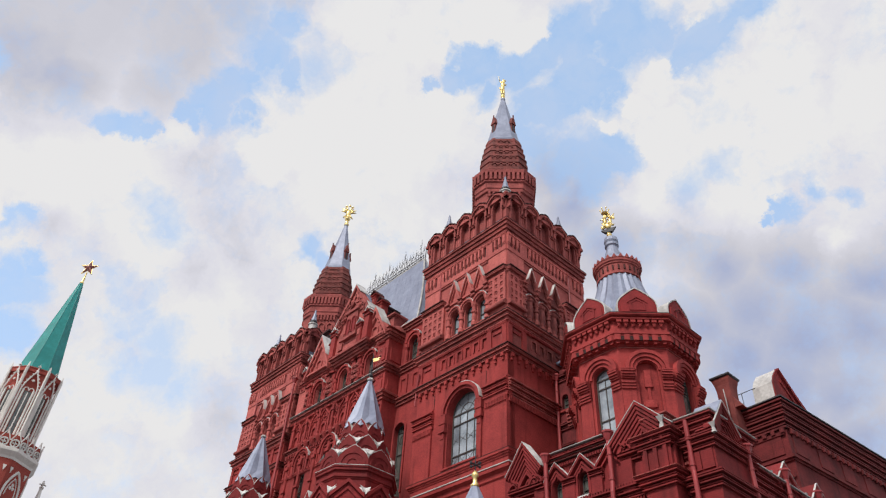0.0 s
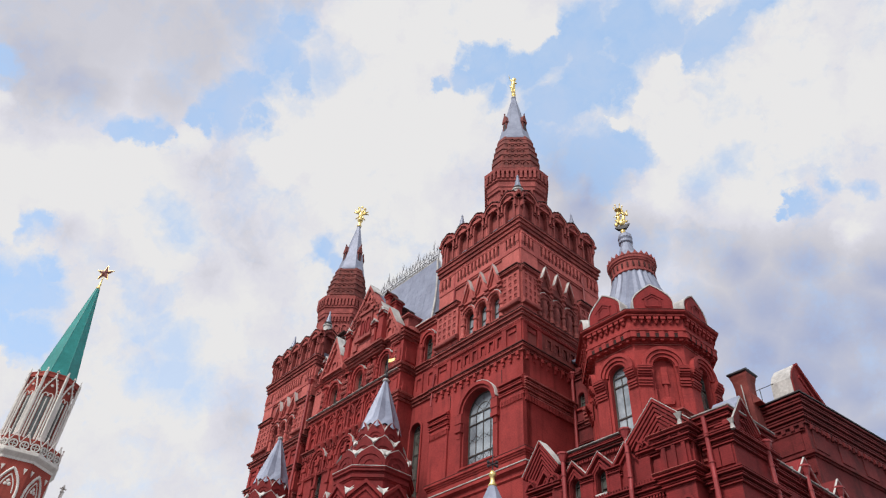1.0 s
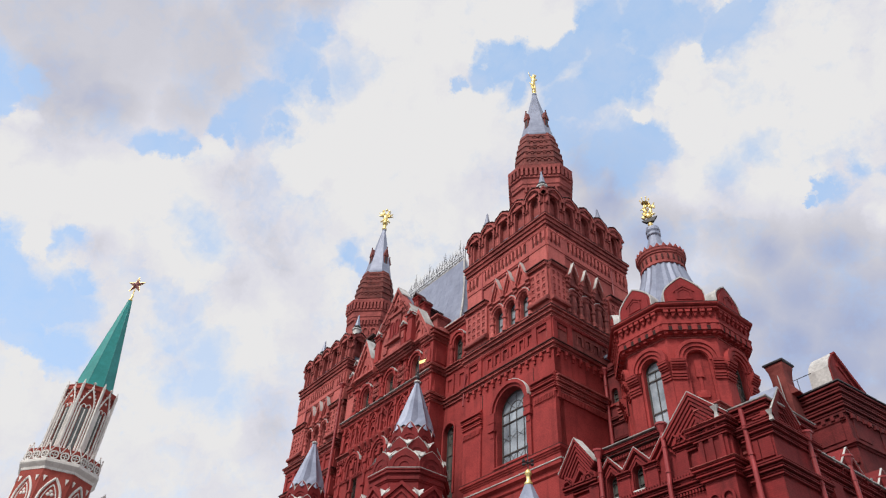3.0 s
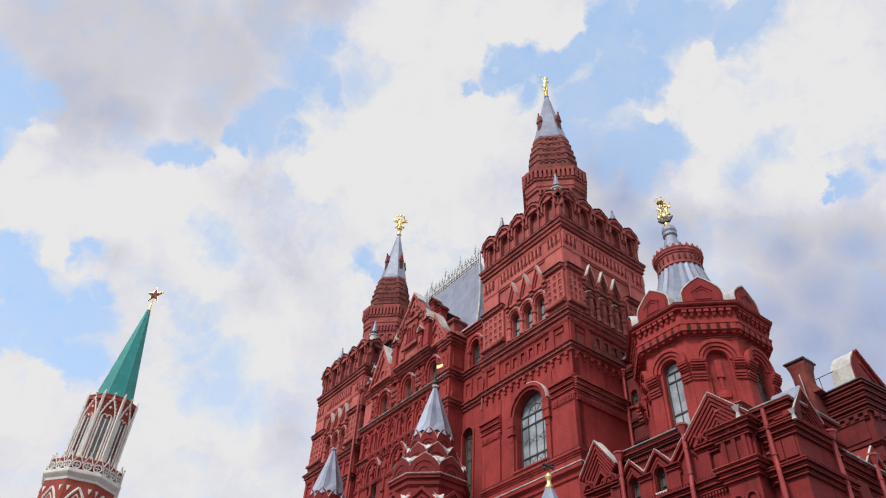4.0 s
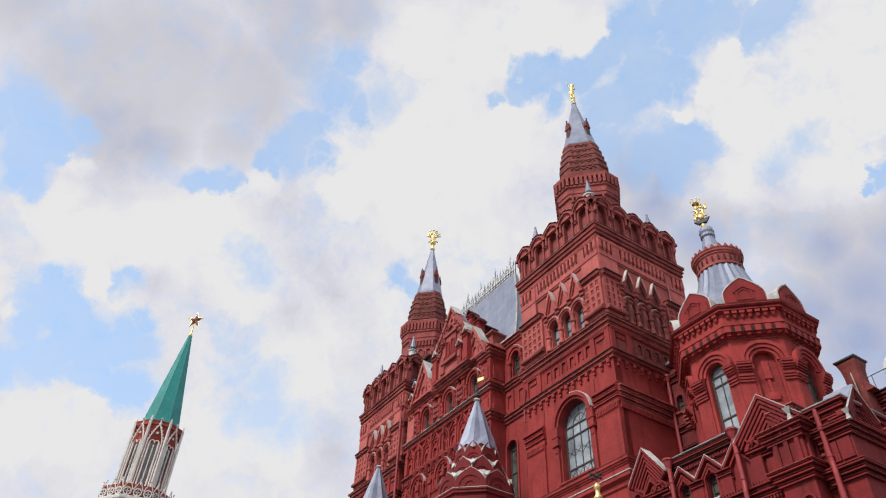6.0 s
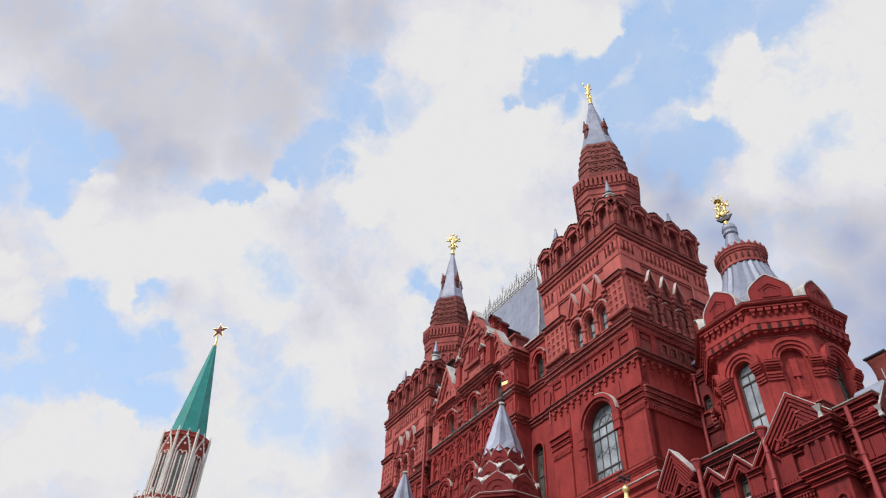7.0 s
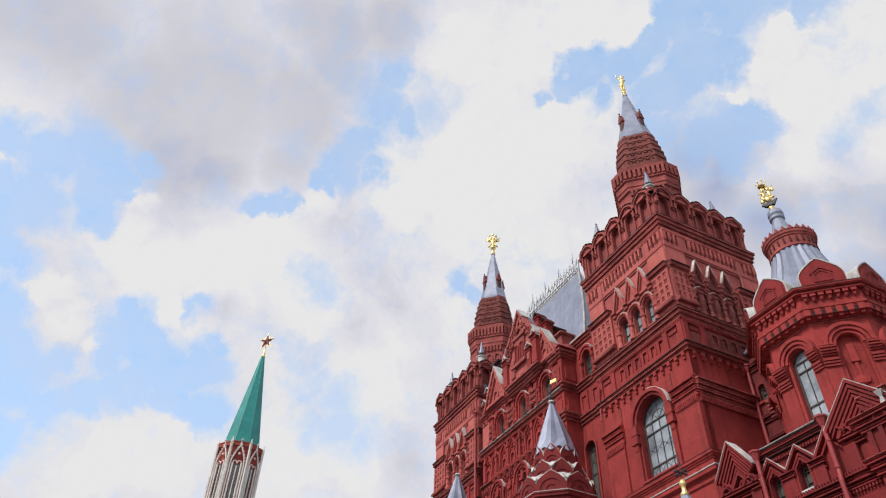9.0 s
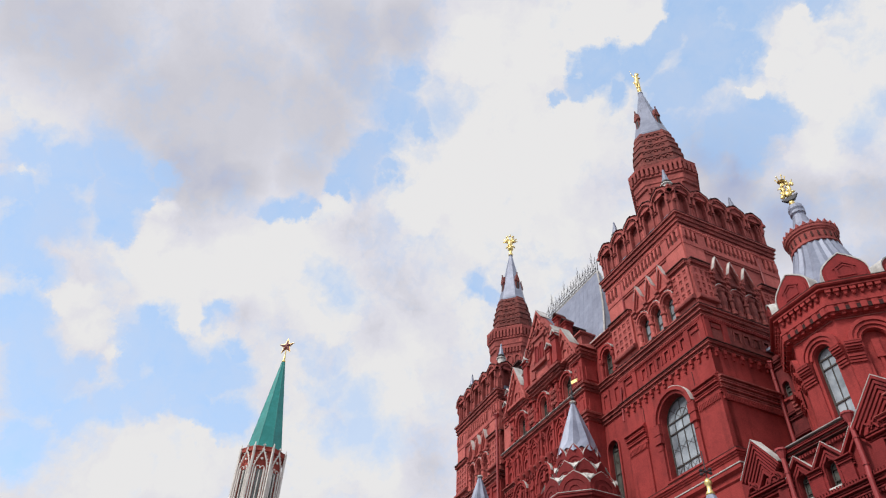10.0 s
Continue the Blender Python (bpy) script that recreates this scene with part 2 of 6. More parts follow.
CAP = surface("pale_metal_flashing", (0.33, 0.32, 0.315), (0.60, 0.59, 0.575), 0.6, big=1.2, fine=6.0, bump=0.1, streak=0.3, spread=0.1)
# near-black for sooty edges, and for shade painted into slots and openings
SOOT_SHADE = surface("soot_and_shade_black", (0.022, 0.010, 0.010), (0.095, 0.028, 0.026), 0.95, big=1.1)
GOLD = surface("gilded_copper", (0.62, 0.44, 0.14), (0.92, 0.76, 0.36), 0.42, metal=0.75, big=1.5, fine=6.0, bump=0.1)
IRON = surface("dark_iron", (0.03, 0.03, 0.035), (0.07, 0.07, 0.08), 0.6, metal=0.3)
FRAME = surface("dark_window_frame", (0.035, 0.03, 0.03), (0.08, 0.07, 0.065), 0.6)
# pale bluish base paints the sky's reflection into the panes
GLASS = surface("pane_with_sky_tint", (0.16, 0.19, 0.225), (0.37, 0.42, 0.47), 0.22, big=0.7, fine=1.6, bump=0.03, spec=0.6, coat=1.0, spread=0.22)
SHADE = surface("dark_interior_pane", (0.03, 0.035, 0.03), (0.12, 0.13, 0.12), 0.15, big=0.6, fine=2.0, bump=0.03, spec=0.6, coat=1.0, spread=0.3)
PIPE = surface("red_painted_pipe", (0.24, 0.024, 0.028), (0.34, 0.040, 0.044), 0.55, spec=0.5)
GREEN = surface("green_copper_paint", (0.012, 0.20, 0.19), (0.025, 0.29, 0.275), 0.5, big=0.25, fine=2.0, bump=0.06, streak=0.2)
STONE = surface("white_limestone", (0.60, 0.575, 0.545), (0.80, 0.775, 0.74), 0.8, big=0.6, streak=0.35, spread=0.06)
BRICK = surface("fortress_brick", (0.26, 0.045, 0.035), (0.40, 0.085, 0.065), 0.88, streak=0.4, courses=0.4)
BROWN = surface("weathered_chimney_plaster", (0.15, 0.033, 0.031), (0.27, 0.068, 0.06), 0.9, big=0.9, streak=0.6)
# red brick darkened: shade, with some soot, is put into the colour
UMBER_SHADE = surface("shade_dark_brick", (0.10, 0.0135, 0.0155), (0.20, 0.029, 0.031), 0.92, big=0.8, streak=0.8, spread=0.08, courses=0.5)
RUBY = surface("ruby_star_glass", (0.17, 0.055, 0.05), (0.32, 0.10, 0.085), 0.2, spec=0.6, coat=0.6)
SETTS = surface("granite_setts", (0.04, 0.04, 0.042), (0.11, 0.105, 0.10), 0.75, big=0.2, fine=7.0, bump=0.6)


# ---- mesh tools ----
class Shape:
    """Vertices and faces gathered for one mesh; the front of a wall looks towards -y."""

    def __init__(self):
        self.v, self.f, self.smooth = [], [], False

    def add(self, verts, faces):
        k = len(self.v)
        self.v += [tuple(p) for p in verts]
        self.f += [tuple(i + k for i in f) for f in faces]
        return self

    def box(self, x0, x1, y0, y1, z0, z1):
        p = [(x, y, z) for z in (z0, z1) for y in (y0, y1) for x in (x0, x1)]
        return self.add(p, [(0, 2, 3, 1), (4, 5, 7, 6), (0, 1, 5, 4), (2, 6, 7, 3), (0, 4, 6, 2), (1, 3, 7, 5)])

    def prism(self, poly, y0, y1):
        """A polygon of (x, z), counter-clockwise seen from the front, from y0 (front) back to y1."""
        n = len(poly)
        p = [(x, y0, z) for x, z in poly] + [(x, y1, z) for x, z in poly]
        f = [tuple(range(n)), tuple(range(2 * n - 1, n - 1, -1))]
        f += [(i, i + n, (i + 1) % n + n, (i + 1) % n) for i in range(n)]
        return self.add(p, f)

    def loft(self, loops, caps=True):
        n = len(loops[0])
        p = [q for l in loops for q in l]
        f = [(j * n + i, j * n + (i + 1) % n, (j + 1) * n + (i + 1) % n, (j + 1) * n + i) for j in range(len(loops) - 1) for i in range(n)]
        if caps:
            f += [tuple(range(n - 1, -1, -1)), tuple((len(loops) - 1) * n + i for i in range(n))]
        return self.add(p, f)

    def lathe(self, n, profile, turn=0.0, cx=0.0, cy=0.0, flat=True):
        """Rings of n corners; flat: the radius is that of the flats (apothem)."""
        k = 1 / math.cos(math.pi / n) if flat else 1.0
        loops = [[(cx + r * k * math.cos(radians(turn) + 2 * math.pi * i / n), cy + r * k * math.sin(radians(turn) + 2 * math.pi * i / n), z) for i in range(n)] for r, z in profile]
        return self.loft(loops)

    def diamond(self, profile, cut=0.62):
        """Rings of a square set cornerwise with its corners cut off: profile of (half width, z)."""
        loops = []
        for d, z in profile:
            c = d * cut
            ring = [(d, -c), (d, c), (c, d), (-c, d), (-d, c), (-d, -c), (-c, -d), (c, -d)]
            loops.append([((x - y) * 0.70711, (x + y) * 0.70711, z) for x, y in ring])
        return self.loft(loops)

    def skirt(self, hx, hy, profile, cx=0.0, cy=0.0):
        """A moulding round a rectangle: profile of (how far out, z)."""
        return self.loft([[(cx - hx - o, cy - hy - o, z), (cx + hx + o, cy - hy - o, z), (cx + hx + o, cy + hy + o, z), (cx - hx - o, cy + hy + o, z)] for o, z in profile])

    def moulding(self, x0, x1, y, profile, back=0.3):
        """A straight moulding along x on a wall at y: profile of (how far out, z), rising."""
        poly = [(y + back, profile[0][1])] + [(y - o, z) for o, z in profile] + [(y + back, profile[-1][1])]
        n = len(poly)
        p = [(x0, a, z) for a, z in poly] + [(x1, a, z) for a, z in poly]
        f = [tuple(range(n)), tuple(range(2 * n - 1, n - 1, -1))] + [(i, i + n, (i + 1) % n + n, (i + 1) % n) for i in range(n)]
        return self.add(p, f)

    def band(self, xc, zs, ri, ro, y0, y1, legs=0.0, n=12, point=0.0):
        """An arch band with legs; point lifts the crown to a tip."""
        def arc(r):
            return [(xc + r * math.cos(math.pi * i / n), zs + r * math.sin(math.pi * i / n) + (point if i == n // 2 else 0.0)) for i in range(n + 1)]
        outer, inner = arc(ro), arc(ri)
        if legs:
            outer = [(xc + ro, zs - legs)] + outer + [(xc - ro, zs - legs)]
            inner = [(xc + ri, zs - legs)] + inner + [(xc - ri, zs - legs)]
        m = len(outer)
        p = [(x, y, z) for y in (y0, y1) for r in (outer, inner) for x, z in r]
        o0, i0, o1, i1 = 0, m, 2 * m, 3 * m
        f = []
        for k in range(m - 1):
            f += [(o0 + k, o0 + k + 1, i0 + k + 1, i0 + k), (o1 + k + 1, o1 + k, i1 + k, i1 + k + 1),
                  (o0 + k + 1, o0 + k, o1 + k, o1 + k + 1), (i0 + k, i0 + k + 1, i1 + k + 1, i1 + k)]
        f += [(o0, i0, i1, o1), (o0 + m - 1, o1 + m - 1, i1 + m - 1, i0 + m - 1)]
        return self.add(p, f)

    def crescent(self, xc, zs, r, y0, y1, a0, a1, n=6):
        """A thin sheet on part of an arch's back, from a0 to a1 degrees."""
        arc = [(xc + q * math.cos(radians(a0 + (a1 - a0) * i / n)), zs + q * math.sin(radians(a0 + (a1 - a0) * i / n))) for q in (r, r + 0.035) for i in range(n + 1)]
        return self.prism(arc[:n + 1] + arc[n + 1:][::-1], y0, y1)

    def keel(self, half, z0, high, y0, y1):
        """A low keel-shaped gable."""
        pts = [(half, 0), (half, high * 0.34), (half * 0.9, high * 0.5), (half * 0.66, high * 0.69), (half * 0.34, high * 0.86), (0, high)]
        return self.prism([(x, z0 + z) for x, z in pts] + [(-x, z0 + z) for x, z in pts[-2::-1]], y0, y1)

    def chevron(self, xc, apex, half, drop, thick, y0, y1):
        """An upside-down V."""
        return self.prism([(xc - half, apex - drop), (xc - half, apex - drop - thick), (xc, apex - thick), (xc + half, apex - drop - thick), (xc + half, apex - drop), (xc, apex)], y0, y1)

    def koko(self, xc, z0, half, high, y0, y1, shrink=1.0):
        """A filled ogee gable (kokoshnik)."""
        pts = [(half, 0), (half, high * 0.3), (half * 0.95, high * 0.44), (half * 0.8, high * 0.58), (half * 0.55, high * 0.74), (half * 0.26, high * 0.89), (0, high)]
        poly = [(xc + x * shrink, z0 + z * shrink) for x, z in pts] + [(xc - x * shrink, z0 + z * shrink) for x, z in reversed(pts[:-1])]
        return self.prism(poly, y0, y1)

    def wall(self, x0, x1, z0, z1, y0, y1, openings=(), n=10):
        """A wall with round-headed openings (centre, half width, foot, springing) that go through it."""
        x = x0
        for xc, h, foot, spring in sorted(openings):
            if xc - h > x + 1e-6:
                self.box(x, xc - h, y0, y1, z0, z1)
            if foot > z0:
                self.box(xc - h, xc + h, y0, y1, z0, foot)
            arc = [(xc + h * math.cos(math.pi * i / n), spring + h * math.sin(math.pi * i / n)) for i in range(n + 1)]
            half = n // 2
            self.prism([(xc, z1)] + arc[:half + 1][::-1] + [(xc + h, z1)], y0, y1)
            self.prism([(xc - h, z1)] + arc[half:][::-1] + [(xc, z1)], y0, y1)
            x = xc + h
        if x1 > x + 1e-6:
            self.box(x, x1, y0, y1, z0, z1)
        return self

    def rod(self, a, b, r, n=8, r2=None):
        a, b = Vector(a), Vector(b)
        q = (b - a).to_track_quat("Z", "Y")
        loops = [[a.lerp(b, t) + q @ Vector((rr * math.cos(2 * math.pi * i / n), rr * math.sin(2 * math.pi * i / n), 0)) for i in range(n)] for t, rr in ((0, r), (1, r if r2 is None else r2))]
        return self.loft(loops)

    def ball(self, c, rx, ry=None, rz=None, n=10, m=6):
        ry, rz = ry or rx, rz or rx
        loops = []
        for j in range(m + 1):
            a = -math.pi / 2 + math.pi * (0.04 + 0.92 * j / m)
            loops.append([(c[0] + rx * math.cos(a) * math.cos(2 * math.pi * i / n), c[1] + ry * math.cos(a) * math.sin(2 * math.pi * i / n), c[2] + rz * math.sin(a)) for i in range(n)])
        return self.loft(loops)

    def moved(self, m):
        self.v = [tuple(m @ Vector(p)) for p in self.v]
        return self

    def join(self, other):
        return self.add(other.v, other.f)

    def mesh(self, name, mat, smooth=False):
        me = bpy.data.meshes.new(name)
        me.from_pydata(self.v, [], self.f)
        bm = bmesh.new()
        bm.from_mesh(me)
        bmesh.ops.recalc_face_normals(bm, faces=bm.faces)
        if name == "wall":
            bmesh.ops.remove_doubles(bm, verts=bm.verts, dist=1e-4)
        bm.to_mesh(me)
        bm.free()
        me.materials.append(mat)
        if smooth:
            me.shade_smooth()
        return me


def thing(name, at, label, category, group="", kind="", turn=0.0):
    e = new(name)
    e.empty_display_size = 0.5
    e.matrix_basis = pose(*at, 0, 0, turn)
    return tagged(e, label, category, group, kind)


def part(name, shape, mat, parent, label="", turn=0.0, at=(0, 0, 0), smooth=False):
    """Links a shape (or a mesh made before) as one mesh object under a thing or a part."""
    me = shape.mesh(name, mat, smooth) if isinstance(shape, Shape) else shape
    ob = new(name, me)
    ob.parent = parent
    ob.matrix_basis = pose(*at, 0, 0, turn)
    if label:
        ob["label"] = label
    return ob


def row(name, mesh, parent, xs, turn=0.0, label=""):
    """The same piece again and again along a wall that is turned about the thing's axis."""
    for x in xs:
        part(name, mesh, None, parent, label, turn=turn, at=pose(0, 0, 0, 0, 0, turn) @ Vector((x, 0, 0)))


def single(name, shape, mat, label, category, group="", at=(0, 0, 0), turn=0.0, kind="", smooth=False):
    ob = new(name, shape.mesh(name, mat, smooth))
    ob.matrix_basis = pose(*at, 0, 0, turn)
    return tagged(ob, label, category, group, kind)


def arched_window(parent, xc, half, foot, spring, y, columns, bars, glass, turn=0.0, thick=0.05, fan=True, lattice=False, label=""):
    """A round-headed window: frame, and one pane for each light."""
    fr = Shape()
    fr.band(xc, spring, half - 1.6 * thick, half + 0.02, y - 0.05, y + 0.06, legs=spring - foot)
    w = 2 * half / columns
    levels = [foot] + list(bars) + [spring]
    for i in range(1, columns):
        fr.box(xc - half + i * w - thick / 2, xc - half + i * w + thick / 2, y - 0.04, y + 0.04, foot, spring)
    for z in levels:
        fr.box(xc - half, xc + half, y - 0.06, y + 0.05, z - thick * 0.8, z + thick * 0.8)
    if fan:
        for k in range(1, 4):
            a = math.pi * k / 4
            fr.rod((xc, y, spring), (xc + half * math.cos(a), y, spring + half * math.sin(a)), thick * 0.45, 6)
        fr.band(xc, spring, half * 0.45, half * 0.45 + thick * 0.8, y - 0.03, y + 0.03)
    if lattice:
        for z0, z1 in ((levels[0], levels[1]), ((levels[1] + levels[2]) / 2 - 0.25, (levels[1] + levels[2]) / 2 + 0.25)):
            for i in range(columns):
                a, b = xc - half + i * w, xc - half + (i + 1) * w
                fr.rod((a, y - 0.03, z0), (b, y - 0.03, z1), 0.014, 4)
                fr.rod((a, y - 0.03, z1), (b, y - 0.03, z0), 0.014, 4)
    win = part("window", fr, FRAME, parent, label or "dark-framed round-headed window", turn=turn)
    for i in range(columns):
        for z0, z1 in zip(levels[:-1], levels[1:]):
            part("pane", Shape().box(xc - half + i * w + 0.01, xc - half + (i + 1) * w - 0.01, y + 0.005, y + 0.025, z0 + 0.01, z1 - 0.01), glass, win)
    n = 4
    for k in range(n):
        a0, a1 = math.pi * k / n, math.pi * (k + 1) / n
        arc = [(xc + half * math.cos(a0 + (a1 - a0) * i / 4), spring + half * math.sin(a0 + (a1 - a0) * i / 4)) for i in range(5)]
        part("pane", Shape().prism([(xc, spring)] + arc, y + 0.005, y + 0.025), glass, win)
    return win


# ---- ground ----
single("ground", Shape().box(-1500, 1500, -1500, 1500, -1.0, 0.0), SETTS, "dark grey granite paving of a wide square", "ground", kind="structure")


# ---- square towers ----
H = 4.45                                       # half the width of a tower's walls


def steps(z, *pairs):
    """A moulding's profile from (out, height) steps going up from z."""
    out = []
    for o, h in pairs:
        out += [(o, z), (o, z + h)]
        z += h
    return out


def grooves(z, high, out, n):
    """A moulding's profile of n rising fillets with a shadow groove above each."""
    pts = []
    for i in range(n):
        o, h = out * (0.2 + 0.8 * (i + 1) / n) - (0.07 if i % 2 else 0.0), high / n
        pts += [(o, z), (o, z + h * 0.54), (o - 0.15, z + h * 0.57), (o - 0.15, z + h * 0.98)]
        z += h
    return pts


def square_tower(at, label):
    t = thing("square_tower", at, label, "tower", "museum main towers")
    # the shaft
    part("wall", Shape().box(-H, H, -H, H, 0, 20.9), RED, t)
    part("wall", Shape().box(-H + 0.6, H - 0.6, -H + 0.6, H - 0.6, 20.9, 40.6), DEEP_SHADE, t)
    part("string_course", Shape().skirt(H, H, [(0, 19.4), (0.1, 19.5), (0.12, 19.75), (0.34, 19.9), (0.36, 20.12), (0.02, 20.2)]), RED, t)
    part("flashing", Shape().skirt(H, H, [(0.40, 20.13), (0.40, 20.19), (0.03, 20.32)]), CAP, t, "pale sheet-metal flashing")
    part("string_course", Shape().skirt(H, H, steps(20.75, (0.06, 0.12), (0.14, 0.12), (0.22, 0.16), (0.04, 0.1))), RED, t)
    win_x = 0.32
    faces = [0, 90, 180, 270]
    # great window storey
    front = Shape().wall(-H, H, 20.9, 28.0, -H, -H + 0.62, [(win_x, 1.4, 21.45, 25.3)])
    part("wall", front, RED, t)
    plain = Shape().box(-H, H, -H, -H + 0.62, 20.9, 28.0).mesh("wall", RED)
    for k in faces[1:]:
        part("wall", plain, RED, t, turn=k)
    arched_window(t, win_x, 1.38, 21.5, 25.3, -H + 0.5, 4, (22.35, 24.55), GLASS, lattice=True, label="tall round-headed window with dark glazing bars")
    part("arch_moulding", Shape().band(win_x, 25.3, 1.42, 1.6, -H - 0.16, -H + 0.1).band(win_x, 25.3, 1.62, 1.86, -H - 0.30, -H + 0.1), RED, t)
    part("flashing", Shape().crescent(win_x, 25.3, 1.86, -H - 0.305, -H + 0.02, 5, 88, 10), CAP, t)
    for s in (-1, 1):
        x = win_x + s * 1.72
        jamb = Shape().box(x - 0.2, x + 0.2, -H - 0.16, -H + 0.1, 21.2, 24.0)
        jamb.box(x - 0.3, x + 0.3, -H - 0.28, -H + 0.1, 24.62, 25.3).box(x - 0.26, x + 0.26, -H - 0.24, -H + 0.1, 24.3, 24.62).box(x - 0.3, x + 0.3, -H - 0.3, -H + 0.1, 24.0, 24.3)
        jamb.box(x - 0.16, x + 0.16, -H - 0.2, -H + 0.1, 23.55, 24.0)
        part("jamb_pilaster", jamb, RED, t)
    part("sill", Shape().moulding(win_x - 1.7, win_x + 1.7, -H, steps(21.2, (0.12, 0.1), (0.2, 0.12))), RED, t)
    for x0, x1 in ((-H - 0.02, -H + 1.85), (H - 1.9, H + 0.02)):
        part("corner_pilaster", Shape().box(x0, x1, -H - 0.14, -H + 0.2, 21.25, 25.95), RED, t)
        cap = Shape().moulding(x0 - 0.1, x1 + 0.1, -H, grooves(24.75, 1.22, 0.44, 7))
        part("capital", cap, RED, t)
        teeth = Shape()
        n = int((x1 - x0) / 0.13)
        for i in range(n):
            x = x0 + (x1 - x0) * (i + 0.25) / n
            teeth.box(x, x + 0.075, -H - 0.24, -H - 0.1, 24.36, 24.74)
        tagged(part("dentil_band", teeth, RED, t), kind="stuff")
    side = Shape().moulding(-H - 0.06, H + 0.06, -H, grooves(24.75, 1.22, 0.38, 7)).mesh("cornice", RED)
    sideteeth = Shape()
    for i in range(64):
        x = -H + 2 * H * (i + 0.25) / 64
        sideteeth.box(x, x + 0.075, -H - 0.14, -H + 0.1, 24.36, 24.74)
    sideteeth = sideteeth.mesh("dentil_band", RED)
    side.materials[0] = SOOT
    for k in (90, 270):
        part("cornice", side, RED, t, turn=k)
        tagged(part("dentil_band", sideteeth, RED, t, turn=k), kind="stuff")
    ledge = Shape().moulding(-H - 0.06, H + 0.06, -H, steps(26.0, (0.08, 0.07), (0.16, 0.09), (0.08, 0.06))).mesh("ledge", RED)
    for k in (90, 270):
        part("ledge", ledge, RED, t, turn=k)
    for x0, x1 in ((-H - 0.08, -H + 1.9), (H - 1.95, H + 0.08)):
        part("ledge", Shape().moulding(x0, x1, -H, steps(26.0, (0.08, 0.07), (0.18, 0.09), (0.08, 0.06))), RED, t)
        # a black strip drawn as the shade of a groove
        part("thin_groove", Shape().box(x0 if x0 > 0 else x1 - 0.04, x0 + 0.04 if x0 > 0 else x1, -H - 0.03, -H + 0.1, 26.2, 27.3), SOOT_SHADE, t)
    # bracketed cornice
    bracket = Shape().box(-0.12, 0.12, -H - 0.2, -H + 0.1, 27.72, 28.04).box(-0.08, 0.08, -H - 0.13, -H + 0.1, 27.47, 27.73).mesh("bracket", RED)
    for k in faces:
        row("bracket", bracket, t, [-H + 0.35 + (2 * H - 0.7) * i / 12 for i in range(13)], k)
    part("cornice", Shape().skirt(H, H, grooves(28.02, 0.5, 0.34, 4)), SOOT, t)
    # frieze of niches
    frieze = Shape().box(-H, H, -H + 0.22, -H + 0.62, 28.0, 30.7)
    frieze.box(-H, H, -H, -H + 0.3, 28.0, 29.22).box(-H, H, -H, -H + 0.3, 29.95, 30.7)
    xs = [-1.8 + 0.83 * i for i in range(6)]
    frieze.box(-H, xs[0] - 0.2, -H, -H + 0.3, 29.22, 29.95).box(xs[-1] + 0.2, H, -H, -H + 0.3, 29.22, 29.95)
    for a, b in zip(xs[:-1], xs[1:]):
        frieze.box(a + 0.2, b - 0.2, -H, -H + 0.3, 29.22, 29.95)
    for a in xs:
        frieze.box(a - 0.3, a - 0.2, -H - 0.06, -H + 0.1, 29.22, 29.95).box(a + 0.2, a + 0.3, -H - 0.06, -H + 0.1, 29.22, 29.95).box(a - 0.3, a + 0.3, -H - 0.06, -H + 0.1, 29.95, 30.05).box(a - 0.2, a + 0.2, -H + 0.06, -H + 0.3, 29.22, 29.95)
    frieze = frieze.mesh("niche_frieze", RED)
    # darker copy for the east face, its shade and soot painted in
    worn_shade = frieze.copy()
    worn_shade.materials[0] = WORN_SHADE
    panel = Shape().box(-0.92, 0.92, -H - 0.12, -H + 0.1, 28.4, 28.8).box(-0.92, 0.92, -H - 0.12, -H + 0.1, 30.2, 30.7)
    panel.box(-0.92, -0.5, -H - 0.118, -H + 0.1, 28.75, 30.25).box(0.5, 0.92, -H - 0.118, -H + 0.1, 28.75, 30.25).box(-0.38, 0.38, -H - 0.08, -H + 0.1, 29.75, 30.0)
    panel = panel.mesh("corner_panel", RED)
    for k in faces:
        part("niche_frieze", worn_shade if k == 90 else frieze, RED, t, turn=k)
        row("corner_panel", panel, t, (0.9 - H, H - 0.9), k)
    part("cornice", Shape().skirt(H, H, grooves(30.5, 0.7, 0.42, 5)), SOOT, t)
    # dark ledge line: soot plus the cornice's shade, in one colour
    part("flashing", Shape().skirt(H, H, [(0.44, 31.16), (0.45, 31.22), (0.12, 31.4)]), SOOT_SHADE, t)
    # window storey with little gables
    tris = {0: (-0.72, 0.64, 1.98), 90: (-2.14, -0.82, 0.5), 180: (-1.35, 0.0, 1.35), 270: (-1.35, 0.0, 1.35)}
    # the piers on both sides of the little windows: middle and half width, near corner wider seen than far
    piers = {0: ((3.56, 0.91), (-3.2, 1.22)), 90: ((-3.66, 0.81), (3.1, 1.3)), 180: ((3.3, 1.1), (-3.3, 1.1)), 270: ((3.3, 1.1), (-3.3, 1.1))}
    colm = Shape().lathe(10, [(0.2, 31.5), (0.2, 31.8), (0.13, 31.9), (0.17, 32.25), (0.13, 32.55), (0.21, 32.62), (0.21, 32.78), (0.13, 32.85), (0.16, 33.1), (0.22, 33.25), (0.22, 33.4)], cy=-H - 0.12).mesh("column", FADED)
    arch = Shape().band(0, 33.4, 0.47, 0.6, -H - 0.22, -H + 0.1, n=10).band(0, 33.4, 0.6, 0.72, -H - 0.32, -H + 0.1, n=10).mesh("arch_moulding", FADED)
